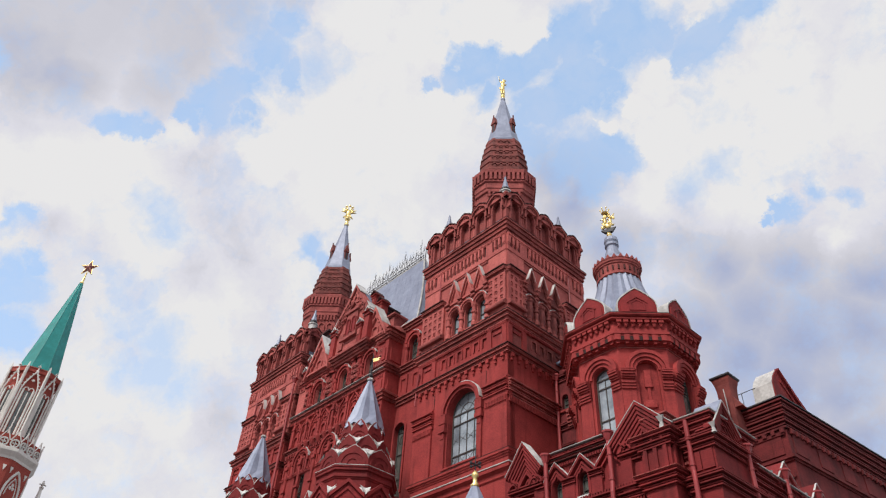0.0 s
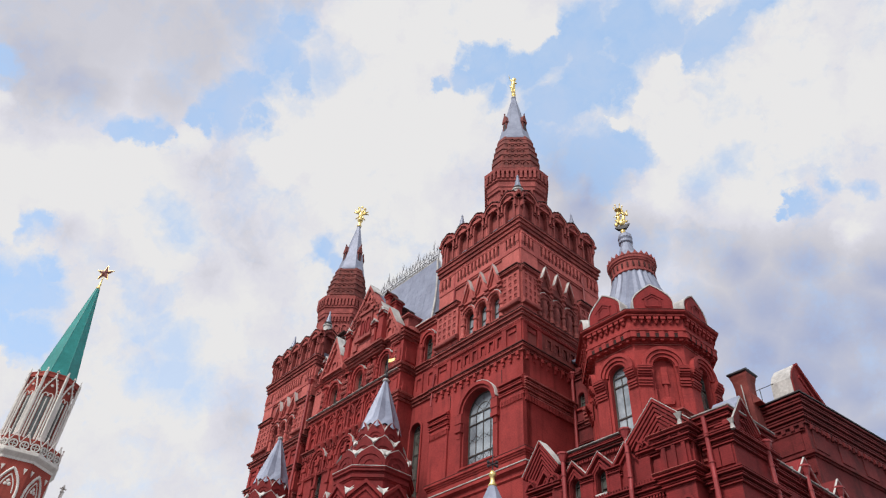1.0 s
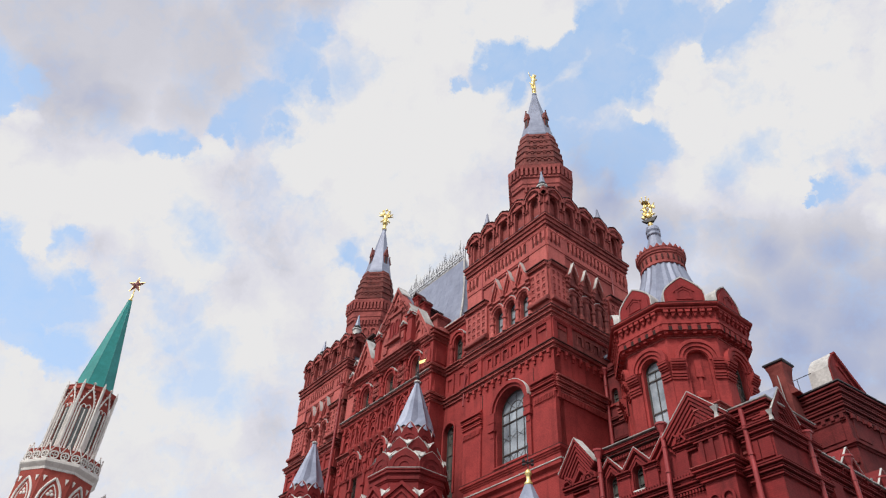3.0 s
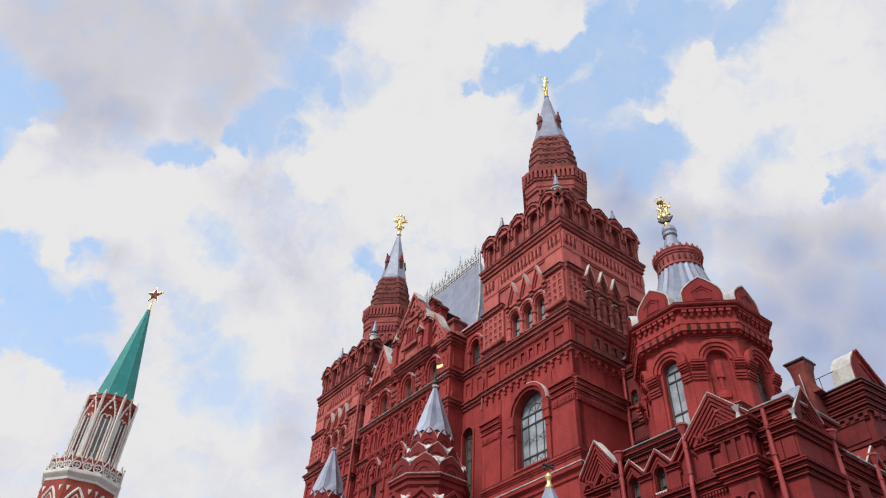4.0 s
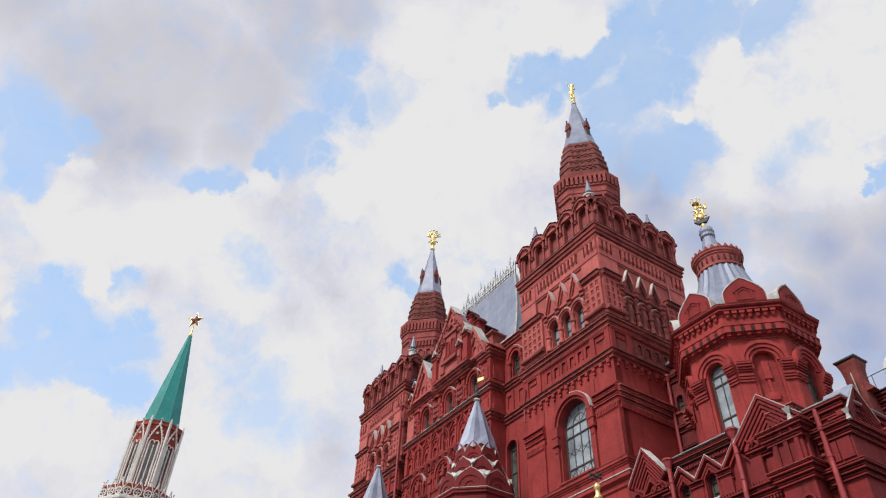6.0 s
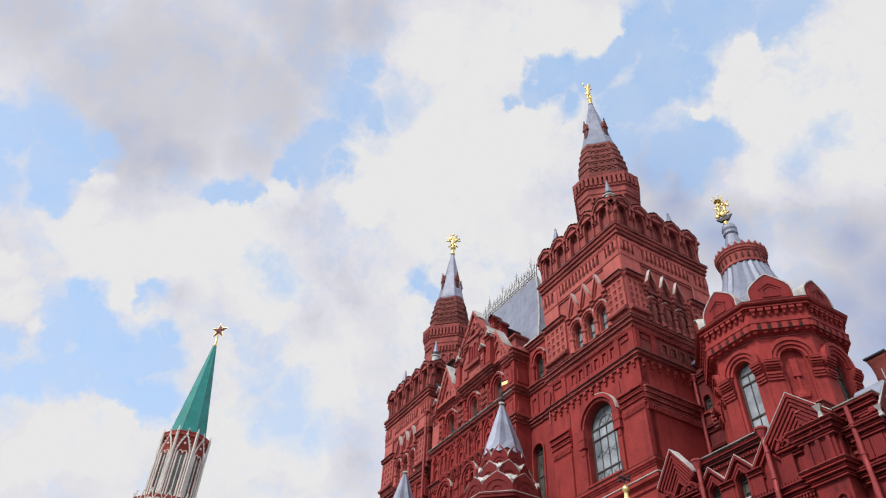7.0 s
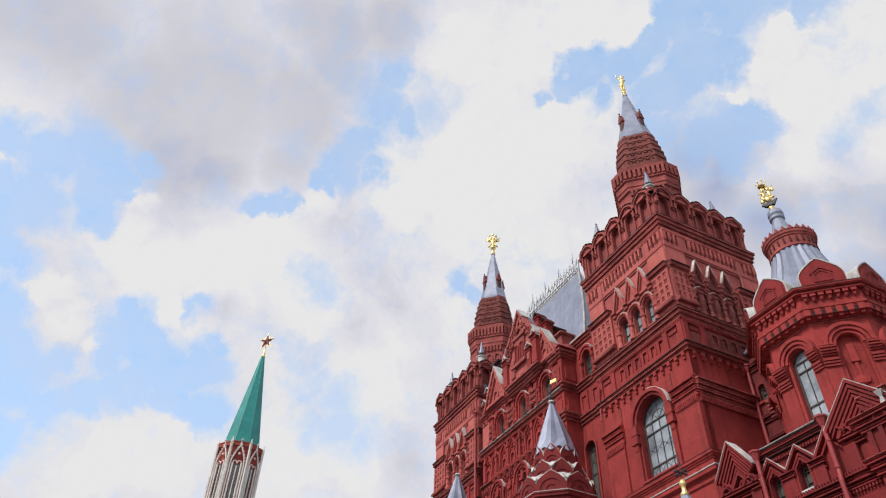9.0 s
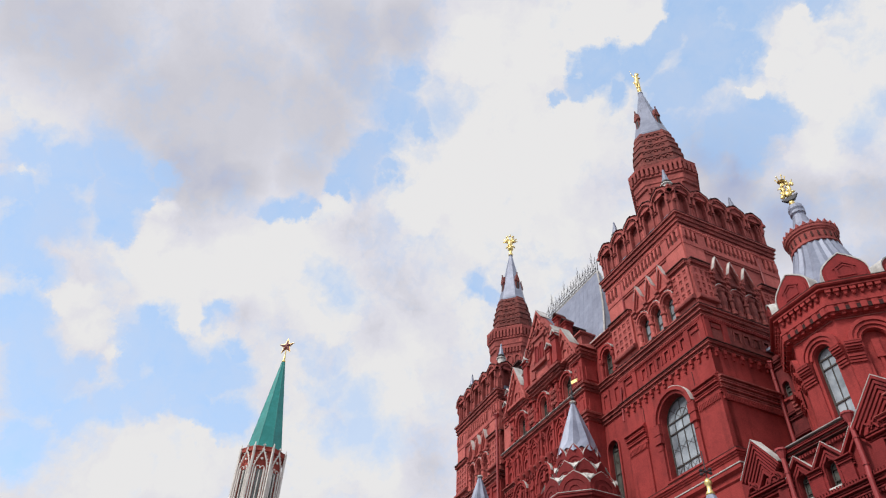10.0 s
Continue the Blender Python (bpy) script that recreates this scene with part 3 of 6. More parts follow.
    archcap = [Shape().crescent(0, 33.4, 0.72, -H - 0.325, -H, *a).mesh("flashing", CAP) for a in ((12, 88), (92, 168))]
    gable = Shape().prism([(-0.64, 34.55), (0.64, 34.55), (0, 36.35)], -H - 0.16, -H + 0.1)
    gable.chevron(0, 36.55, 0.66, 1.85, 0.3, -H - 0.42, -H + 0.1).chevron(0, 36.1, 0.44, 1.3, 0.22, -H - 0.3, -H + 0.1)
    gable.box(-0.65, 0.65, -H - 0.3, -H + 0.1, 34.4, 34.58)
    gable = gable.mesh("little_gable", FADED)
    gcap = Shape().chevron(0, 36.63, 0.42, 1.18, 0.05, -H - 0.43, -H - 0.05).mesh("flashing", CAP)
    gcap_thin = Shape().chevron(0, 36.63, 0.42, 1.18, 0.05, -H - 0.43, -H - 0.16).mesh("flashing", CAP)
    stout = Shape().lathe(12, [(0.3, 31.4), (0.34, 31.5), (0.34, 31.65), (0.26, 31.75), (0.34, 32.3), (0.36, 32.7), (0.3, 33.2), (0.38, 33.3), (0.38, 33.45), (0.2, 33.55)], cy=-H + 0.08).mesh("stout_column", WORN_SHADE)
    # east-side copies in darker brick that holds both dirt and shade
    soiled_shade = {}
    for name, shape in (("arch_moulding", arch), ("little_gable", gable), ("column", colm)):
        soiled_shade[name] = shape.copy()
        soiled_shade[name].materials[0] = WORN_SHADE
    impost = Shape().box(-0.58, 0.58, -H - 0.16, -H + 0.1, 34.2, 34.4).mesh("impost", SOOT)
    rings = []
    for z, w, out in ((33.55, 0.12, 0.2), (33.75, 0.17, 0.3), (33.93, 0.13, 0.24), (34.1, 0.2, 0.38), (34.3, 0.15, 0.3), (34.45, 0.22, 0.46)):
        rings += [[(-w, -H - out, q), (w, -H - out, q), (w, -H + 0.1, q), (-w, -H + 0.1, q)] for q in (z, z + 0.15)]
    bracket_stack = Shape().loft(rings)
    bracket_stack = bracket_stack.mesh("gable_bracket", SOOT)
    for k in faces:
        tri = tris[k]
        lift = -0.35 if k == 90 else 0.0
        part("wall", Shape().wall(-H, H, 31.3, 38.7, -H, -H + 0.62, [(x, 0.44, 31.75, 33.35) for x in tri], n=8), FADED, t, turn=k)
        for x, half in piers[k]:
            at = pose(0, 0, 0, 0, 0, k) @ Vector((x, 0, 0))
            pil = part("checker_pilaster", Shape().box(-half, half, -H - 0.12, -H + 0.1, 31.3, 35.0), FADED, t, turn=k, at=at)
            count = 4 if half < 1.0 else 5
            for i in range(count):
                x0 = -half + (2 * half - 0.24) * i / (count - 1)
                part("checker_bar", Shape().box(x0, x0 + 0.24, -H - 0.19, -H - 0.1, 32.2, 34.8), FADED, pil)
            for i in range(5):
                part("checker_bar", Shape().box(-half, half, -H - 0.187, -H - 0.1, 32.2 + 0.6 * i, 32.42 + 0.6 * i), FADED, pil)
            for i in range(count - 1):
                xm = -half + (2 * half - 0.24) * (i + 0.5) / (count - 1) + 0.12
                for q in range(4):
                    zm = 32.61 + 0.6 * q
                    part("boss", Shape().loft([[(xm - 0.1, -H - 0.11, zm - 0.1), (xm + 0.1, -H - 0.11, zm - 0.1), (xm + 0.1, -H - 0.11, zm + 0.1), (xm - 0.1, -H - 0.11, zm + 0.1)], [(xm - 0.03, -H - 0.165, zm - 0.03), (xm + 0.03, -H - 0.165, zm - 0.03), (xm + 0.03, -H - 0.165, zm + 0.03), (xm - 0.03, -H - 0.165, zm + 0.03)]]), SOOT, pil)
            part("pilaster_cap", Shape().moulding(-half - 0.04, half + 0.04, -H, grooves(34.72, 0.52, 0.46, 4)), SOOT, t, turn=k, at=at)
            # black line over the cap, soot and painted shade together
            part("soot_edge", Shape().moulding(-half - 0.05, half + 0.05, -H, [(0.3, 35.235), (0.47, 35.245), (0.47, 35.3), (0.1, 35.34)]), SOOT_SHADE, t, turn=k, at=at)
            part("pilaster_foot", Shape().moulding(-half - 0.04, half + 0.04, -H, [(0.4, 31.85), (0.44, 31.95), (0.44, 32.08), (0.24, 32.25)]), SOOT, t, turn=k, at=at)
        posts = [tri[0] - 0.67, (tri[0] + tri[1]) / 2, (tri[1] + tri[2]) / 2, tri[2] + 0.67]
        row("column", soiled_shade["column"] if k == 90 else colm, t, posts, k)
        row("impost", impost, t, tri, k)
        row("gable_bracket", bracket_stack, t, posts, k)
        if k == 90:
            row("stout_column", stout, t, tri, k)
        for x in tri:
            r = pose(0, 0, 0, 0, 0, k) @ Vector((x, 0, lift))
            part("arch_moulding", soiled_shade["arch_moulding"] if k == 90 else arch, RED, t, turn=k, at=r)
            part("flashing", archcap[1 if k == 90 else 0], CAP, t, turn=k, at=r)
            g = part("little_gable", soiled_shade["little_gable"] if k == 90 else gable, RED, t, turn=k, at=r)
            part("flashing", gcap_thin if k == 90 else gcap, CAP, g, "pale metal gable flashing")
    for x in tris[0]:
        arched_window(t, x, 0.43, 31.8, 33.35, -H + 0.34, 2, (32.5,), GLASS, fan=False, thick=0.04)
    # band of slots
    teeth = Shape().box(-H - 0.02, H + 0.02, -H - 0.12, -H + 0.1, 36.95, 37.35).box(-H - 0.02, H + 0.02, -H - 0.14, -H + 0.1, 38.35, 38.7)
    slots = [-4.05, -3.62, -3.2] + [-2.2 + 0.41 * i for i in range(12)] + [3.2, 3.62, 4.05]
    edges = [-H - 0.02] + [e for s in slots for e in (s - 0.105, s + 0.105)] + [H + 0.02]
    for a, b in zip(edges[0::2], edges[1::2]):
        teeth.box(a, b, -H - 0.12, -H + 0.1, 37.35, 38.35)
        if b - a < 0.5:
            teeth.box(a + 0.012, b - 0.012, -H - 0.2, -H, 37.62, 38.36).box(a + 0.05, b - 0.05, -H - 0.16, -H, 37.48, 37.63)
    teeth = teeth.mesh("slot_band", FADED)
    # black backing: the shade inside the slots put into the colour
    dark = Shape().box(-0.1, 0.1, -H - 0.012, -H + 0.05, 37.36, 38.34).mesh("slot", SOOT_SHADE)
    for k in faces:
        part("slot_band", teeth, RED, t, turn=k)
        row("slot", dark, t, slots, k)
    strip = Shape().box(-0.9, 0.9, -H - 0.07, -H + 0.1, 35.5, 37.0).mesh("corner_strip", FADED)
    thin = Shape().moulding(-2.55, 2.55, -H, [(0.0, 36.7), (0.1, 36.74), (0.1, 36.84), (0.0, 36.88)]).mesh("string_course", SOOT)
    for k in faces:
        row("corner_strip", strip, t, (0.9 - H, H - 0.9), k)
        part("string_course", thin, SOOT, t, turn=k)
    for k, x in ((0, -2.62), (90, 2.62)):
        part("downpipe", Shape().rod((x, -H - 0.1, 31.5), (x, -H - 0.1, 38.6), 0.06, 6), PIPE, t, turn=k)
    teeth = Shape()
    for i in range(58):
        x = -H + 2 * H * (i + 0.3) / 58
        teeth.box(x, x + 0.08, -H - 0.2, -H + 0.1, 38.44, 38.64)
    teeth = teeth.mesh("dentil_band", FADED)
    low = Shape()
    for i in range(58):
        x = -H + 2 * H * (i + 0.3) / 58
        low.box(x, x + 0.08, -H - 0.16, -H + 0.1, 30.3, 30.52)
    low = low.mesh("dentil_band", RED)
    for k in faces:
        tagged(part("dentil_band", teeth, FADED, t, turn=k), kind="stuff")
        tagged(part("dentil_band", low, RED, t, turn=k), kind="stuff")
    part("cornice", Shape().skirt(H, H, grooves(38.62, 1.28, 0.37, 7)), SOOT, t)
    # thin black strips: sooty edges that also paint the cornices' shadow lines
    part("soot_edge", Shape().skirt(H, H, [(0.30, 39.84), (0.375, 39.86), (0.375, 39.91), (0.05, 39.97)]), SOOT_SHADE, t, "dark cornice edge, soot and painted shade line")
    part("soot_edge", Shape().skirt(H, H, [(0.2, 28.44), (0.35, 28.48), (0.35, 28.53), (0.05, 28.58)]), SOOT_SHADE, t, "dark cornice edge, soot and painted shade line")
    part("soot_edge", Shape().skirt(H, H, [(0.1, 30.86), (0.275, 30.88), (0.275, 30.93), (0.1, 30.97)]), SOOT_SHADE, t)
    part("soot_edge", Shape().skirt(H, H, [(0.0, 21.13), (0.235, 21.15), (0.235, 21.19), (0.0, 21.23)]), SOOT_SHADE, t)
    # parapet of arched niches
    part("roof_deck", Shape().box(-H + 0.2, H - 0.2, -H + 0.2, H - 0.2, 40.2, 40.7), ZINC, t)
    pitch = 2 * H / 5
    nx = [-H + pitch * (i + 0.5) for i in range(5)]
    crest = [(-H - 0.3, 42.5)]
    for x in nx:
        for a in range(0, 181, 20):
            crest.append((x - pitch / 2 * math.cos(radians(a)) * 0.97, 42.62 + 0.46 * math.sin(radians(a)) + (0.16 if a in (80, 100) else 0)))
    crest.append((H + 0.3, 42.5))
    top_line = crest[1:-1]
    para = Shape().wall(-H, H, 39.85, 42.35, -H - 0.02, -H + 0.6, [(x, 0.47, 40.1, 41.85) for x in nx]).prism([(H + 0.3, 42.3)] + crest[::-1] + [(-H - 0.3, 42.3)], -H - 0.3, -H + 0.6)
    para = para.mesh("parapet", FADED)
    lead = Shape()
    for (xa, za), (xb, zb) in zip(top_line[:-1], top_line[1:]):
        lead.prism([(xa, za - 0.01), (xb, zb - 0.01), (xb, zb + 0.055), (xa, za + 0.055)], -H - 0.4, -H + 0.62)
    lead = lead.mesh("parapet_edge", SOOT_SHADE)
    niche = Shape().band(0, 41.85, 0.44, 0.58, -H - 0.16, -H + 0.2, legs=1.85, n=10).band(0, 42.0, 0.64, 0.78, -H - 0.3, -H + 0.2, legs=0.6, n=10).band(0, 42.1, 0.76, 0.9, -H - 0.42, -H + 0.2, n=10, point=0.1)
    niche.box(-0.82, -0.62, -H - 0.05, -H + 0.2, 40.0, 41.5).box(0.62, 0.82, -H - 0.05, -H + 0.2, 40.0, 41.5).box(-0.86, -0.58, -H - 0.16, -H + 0.2, 41.3, 41.5).box(0.58, 0.86, -H - 0.16, -H + 0.2, 41.3, 41.5)
    niche = niche.mesh("arched_niche", SOOT)
    hollow = Shape().box(-0.5, 0.5, -H + 0.22, -H + 0.5, 40.0, 42.33).mesh("niche_back", SOOT)
    for k in faces:
        part("parapet", para, RED, t, turn=k)
        part("parapet_edge", lead, SOOT_SHADE, t, "soot-blackened sheet edge of the parapet", turn=k)
        row("niche_back", hollow, t, nx, k)
        for x in nx:
            part("arched_niche", niche, SOOT, t, turn=k, at=pose(0, 0, 0, 0, 0, k) @ Vector((x, 0, 0)))
    for sx in (-1, 1):
        for sy in (-1, 1):
            part("corner_post", Shape().box(-0.34, 0.34, -0.34, 0.34, 39.9, 42.7).skirt(0.34, 0.34, steps(42.6, (0.08, 0.12), (0.18, 0.18), (0.02, 0.1))), SOOT, t, at=(sx * (H - 0.3), sy * (H - 0.3), 0))
            fx, fy = sx * (H - 1.05), sy * (H - 1.05)
            part("finial_foot", Shape().lathe(12, [(0.4, 42.4), (0.4, 44.3), (0.5, 44.36), (0.5, 44.46), (0.28, 44.6)], cx=fx, cy=fy), CAP, t, "pale metal foot of the finial")
            part("finial_collar", Shape().lathe(12, [(0.28, 44.55), (0.4, 44.6), (0.43, 44.72), (0.36, 44.84), (0.24, 44.9)], cx=fx, cy=fy, flat=False), IRON, t, "dark rounded collar", smooth=True)
            part("finial", Shape().lathe(10, [(0.3, 44.9), (0.26, 45.1), (0.08, 46.1), (0.1, 46.16), (0.02, 46.4)], cx=fx, cy=fy), ZINC, t, "small zinc cone finial")
    # drum and spire
    part("drum", Shape().diamond([(2.4, 40.6), (2.4, 44.6), (2.5, 44.7), (2.5, 44.95), (2.42, 45.0), (2.42, 46.8), (2.55, 46.9), (2.55, 47.2), (2.62, 47.3), (2.62, 47.9)]), SOOT, t)
    part("drum_crown", Shape().diamond([(2.62, 47.9), (2.74, 48.0), (2.74, 48.2), (2.6, 48.25), (2.6, 49.0), (2.82, 49.1), (2.86, 49.45), (2.5, 49.75), (2.1, 49.85)]), SOOT, t)
    tooth = Shape().box(-0.12, 0.12, -2.84, -2.5, 48.2, 49.12).mesh("tooth", SOOT)
    knob = Shape().box(-0.09, 0.09, -2.6, -2.3, 46.3, 46.92).mesh("corbel", SOOT)
    blind = Shape().band(0, 45.7, 0.24, 0.36, -2.55, -2.3, legs=0.7, n=8).mesh("blind_arch", SOOT)
    for k in range(4):
        row("tooth", tooth, t, [-1.6 + 0.4 * i for i in range(9)], 45 + 90 * k)
        row("corbel", knob, t, [-1.3 + 0.37 * i for i in range(8)], 45 + 90 * k)
        row("blind_arch", blind, t, [-0.9, 0.0, 0.9], 45 + 90 * k)
    short = Shape().box(-0.12, 0.12, -3.26, -2.9, 48.2, 49.12).mesh("tooth", SOOT)
    for k in faces:
        row("tooth", short, t, [-0.45, 0.0, 0.45], k)
    neck = Shape().diamond([(2.2, 49.7), (2.16, 50.1), (2.24, 50.15), (2.24, 50.4), (2.14, 50.45), (2.12, 51.1), (2.2, 51.15), (2.2, 51.4), (2.1, 51.45), (2.06, 52.0), (2.14, 52.05), (2.12, 52.25), (2.0, 52.3), (1.95, 52.9), (2.02, 52.95), (1.99, 53.15), (1.9, 53.2), (1.82, 53.8), (1.88, 53.85), (1.84, 54.05), (1.74, 54.1), (1.68, 54.6), (1.72, 54.65), (1.68, 54.85), (1.62, 54.9), (1.6, 55.2)])
    part("spire_neck", neck, GRIME, t, "stepped brick neck of the spire")
    for z, r, n in ((50.45, 2.14, 4), (51.45, 2.08, 4), (52.3, 1.98, 3), (53.2, 1.86, 3), (54.1, 1.71, 2)):
        kn = Shape().box(-0.13, 0.13, -r - 0.07, -r + 0.4, z, z + 0.36).chevron(0, z + 0.62, 0.26, 0.24, 0.13, -r - 0.11, -r + 0.4).mesh("brick_knob", GRIME)
        for k in range(4):
            row("brick_knob", kn, t, [(i - (n - 1) / 2) * 0.58 for i in range(n)], 45 + 90 * k)
    part("spire_roof", Shape().diamond([(1.62, 55.05), (1.64, 55.25), (1.52, 55.6), (0.84, 59.4), (0.2, 63.0), (0.24, 63.06), (0.24, 63.2)], 0.5), ZINC, t, "pale zinc tent roof of the spire")
    dormer = Shape().box(-0.24, 0.24, -1.38, -0.5, 56.0, 58.1).prism([(-0.32, 58.1), (0.32, 58.1), (0, 59.2)], -1.43, -0.4).box(-0.3, 0.3, -1.46, -0.7, 57.95, 58.1).box(-0.3, 0.3, -1.46, -0.8, 55.9, 56.05)
    dormer.ball((0, -1.36, 59.3), 0.09, n=6, m=4)
    dormer = dormer.mesh("dormer", GRIME)
    hole = Shape().box(-0.12, 0.12, -1.392, -1.33, 56.3, 57.8).mesh("louvre", IRON)
    for k in faces:
        d = part("dormer", dormer, SOOT, t, turn=k + 0)
        part("louvre", hole, IRON, d)
    return t


EAST = (-31.85, 34.1, 0)
WEST = (-59.45, 34.2, 0)
tower = square_tower(EAST, "tall square red brick tower with zinc spire and arched parapet")
west_tower = copy_thing(tower, pose(*WEST))
west_tower["label"] = "square red brick tower with zinc spire beside the steep roof"
# its spire stands a little askew, on a taller drum and a shorter neck
CROWN = {"drum": (40.6, 1.088, 0.0), "drum_crown": (47.9, 1.0, 0.64), "tooth": (47.9, 1.0, 0.64), "corbel": (47.9, 1.0, 0.5), "blind_arch": (47.9, 1.0, 0.4),
         "spire_neck": (55.2, 0.884, 0.0), "brick_knob": (55.2, 0.884, 0.0), "spire_roof": (55.2, 1.0, 0.0), "dormer": (55.2, 1.0, 0.0)}
for ob in west_tower.children:
    kind = ob.name.split(".")[0]
    if kind in CROWN:
        foot, high, lift = CROWN[kind]
        ob.matrix_basis = Matrix.Translation((0.1, 0.2, foot + lift)) @ Matrix.Diagonal((0.97, 0.97, high, 1.0)) @ Matrix.Translation((0, 0, -foot)) @ ob.matrix_basis


def rearing_beast(at, turn):
    """A gilded beast on its hind legs with one arm raised, on a small orb."""
    s = Shape()
    s.lathe(12, [(0.22, 0.0), (0.3, 0.1), (0.16, 0.25), (0.3, 0.45), (0.36, 0.62), (0.3, 0.8), (0.1, 0.92)])
    s.rod((-0.15, 0, 0.85), (-0.28, 0, 1.7), 0.13, 8, 0.2).rod((0.2, 0, 0.85), (0.1, 0, 1.75), 0.13, 8, 0.22)
    s.ball((-0.1, 0, 1.95), 0.42, 0.36, 0.5).ball((0.0, 0, 2.6), 0.38, 0.34, 0.55).ball((0.1, 0, 3.2), 0.33, 0.3, 0.36)
    s.ball((0.3, 0, 3.35), 0.24, 0.18, 0.16).rod((0.15, 0, 3.4), (0.1, 0, 3.75), 0.1, 6, 0.03)
    s.rod((-0.1, 0.1, 2.9), (-0.55, 0.1, 3.5), 0.12, 7, 0.08).rod((-0.55, 0.1, 3.5), (-0.8, 0.1, 4.35), 0.07, 7, 0.03)
    s.rod((0.15, -0.1, 2.7), (0.6, -0.1, 2.5), 0.12, 7, 0.08).rod((-0.35, 0, 1.7), (-0.65, 0, 2.3), 0.08, 7, 0.05)
    s.moved(Matrix.Diagonal((0.62, 0.7, 1.0, 1.0)))
    return single("gilded_statue", s, GOLD, "gilded rearing beast statue on the spire tip", "statue", at=at, turn=turn, smooth=True)


def winged_emblem(at, turn):
    """A gilded emblem with two spread wings, heads and a tail, on a small orb."""
    t = thing("gilded_emblem", at, "gilded winged emblem on top of the spire", "finial", turn=turn)
    part("stem", Shape().lathe(12, [(0.24, 0.0), (0.3, 0.2), (0.2, 0.5), (0.18, 1.0), (0.34, 1.1), (0.34, 1.3), (0.12, 1.4)]), GOLD, t, smooth=True)
    body = part("body", Shape().ball((0, 0, 2.2), 0.32, 0.2, 0.62), GOLD, t, smooth=True)
    for m in (-1, 1):
        part("neck", Shape().rod((m * 0.09, 0, 2.6), (m * 0.32, 0, 3.3), 0.12, 7, 0.09), GOLD, body, smooth=True)
        part("head", Shape().ball((m * 0.38, 0, 3.35), 0.18, 0.12, 0.14), GOLD, body, smooth=True)
        for a, l in ((64, 0.85), (36, 0.95), (6, 0.85)):
            part("feather", Shape().rod((m * 0.18, 0, 2.35), (m * (0.18 + 0.9 * l * math.cos(radians(a))), 0, 2.35 + l * math.sin(radians(a))), 0.15, 6, 0.06), GOLD, body, smooth=True)
        part("claw", Shape().rod((m * 0.14, 0, 1.9), (m * 0.58, 0, 1.35), 0.12, 6, 0.08), GOLD, body, smooth=True)
    part("tail", Shape().rod((0, 0, 1.9), (0, 0, 1.3), 0.18, 6, 0.27), GOLD, body, smooth=True)
    part("crown", Shape().ball((0, 0, 3.55), 0.16, 0.12, 0.2), GOLD, t, smooth=True)
    return t


rearing_beast((EAST[0], EAST[1], 63.1), 43)
winged_emblem((WEST[0] + 0.1, WEST[1] + 0.2, 63.1), 58)


# ---- the front between the towers ----
def downpipe(parent, x, y, top, foot, kink=0.0, hopper=True):
    """A painted pipe; at the height kink it swings out round a ledge."""
    pipe = Shape()
    if kink:
        pipe.rod((x, y, kink), (x, y, top - 0.3), 0.115, 10).rod((x + 0.16, y - 0.3, kink - 0.62), (x, y, kink + 0.05), 0.115, 10).rod((x + 0.16, y - 0.3, foot), (x + 0.16, y - 0.3, kink - 0.58), 0.115, 10)
    else:
        pipe.rod((x, y, foot), (x, y, top - 0.3), 0.115, 10)
    p = part("downpipe", pipe, PIPE, parent)
    if hopper:
        part("hopper_head", Shape().lathe(8, [(0.12, top - 0.5), (0.16, top - 0.4), (0.25, top - 0.12), (0.29, top - 0.1), (0.29, top)], 22.5, x, y), PIPE, p)
    for z in (top - 1.3, top - 2.6):
        part("collar", Shape().lathe(10, [(0.14, z), (0.14, z + 0.07)], 0, x, y), PIPE, p)
    return p


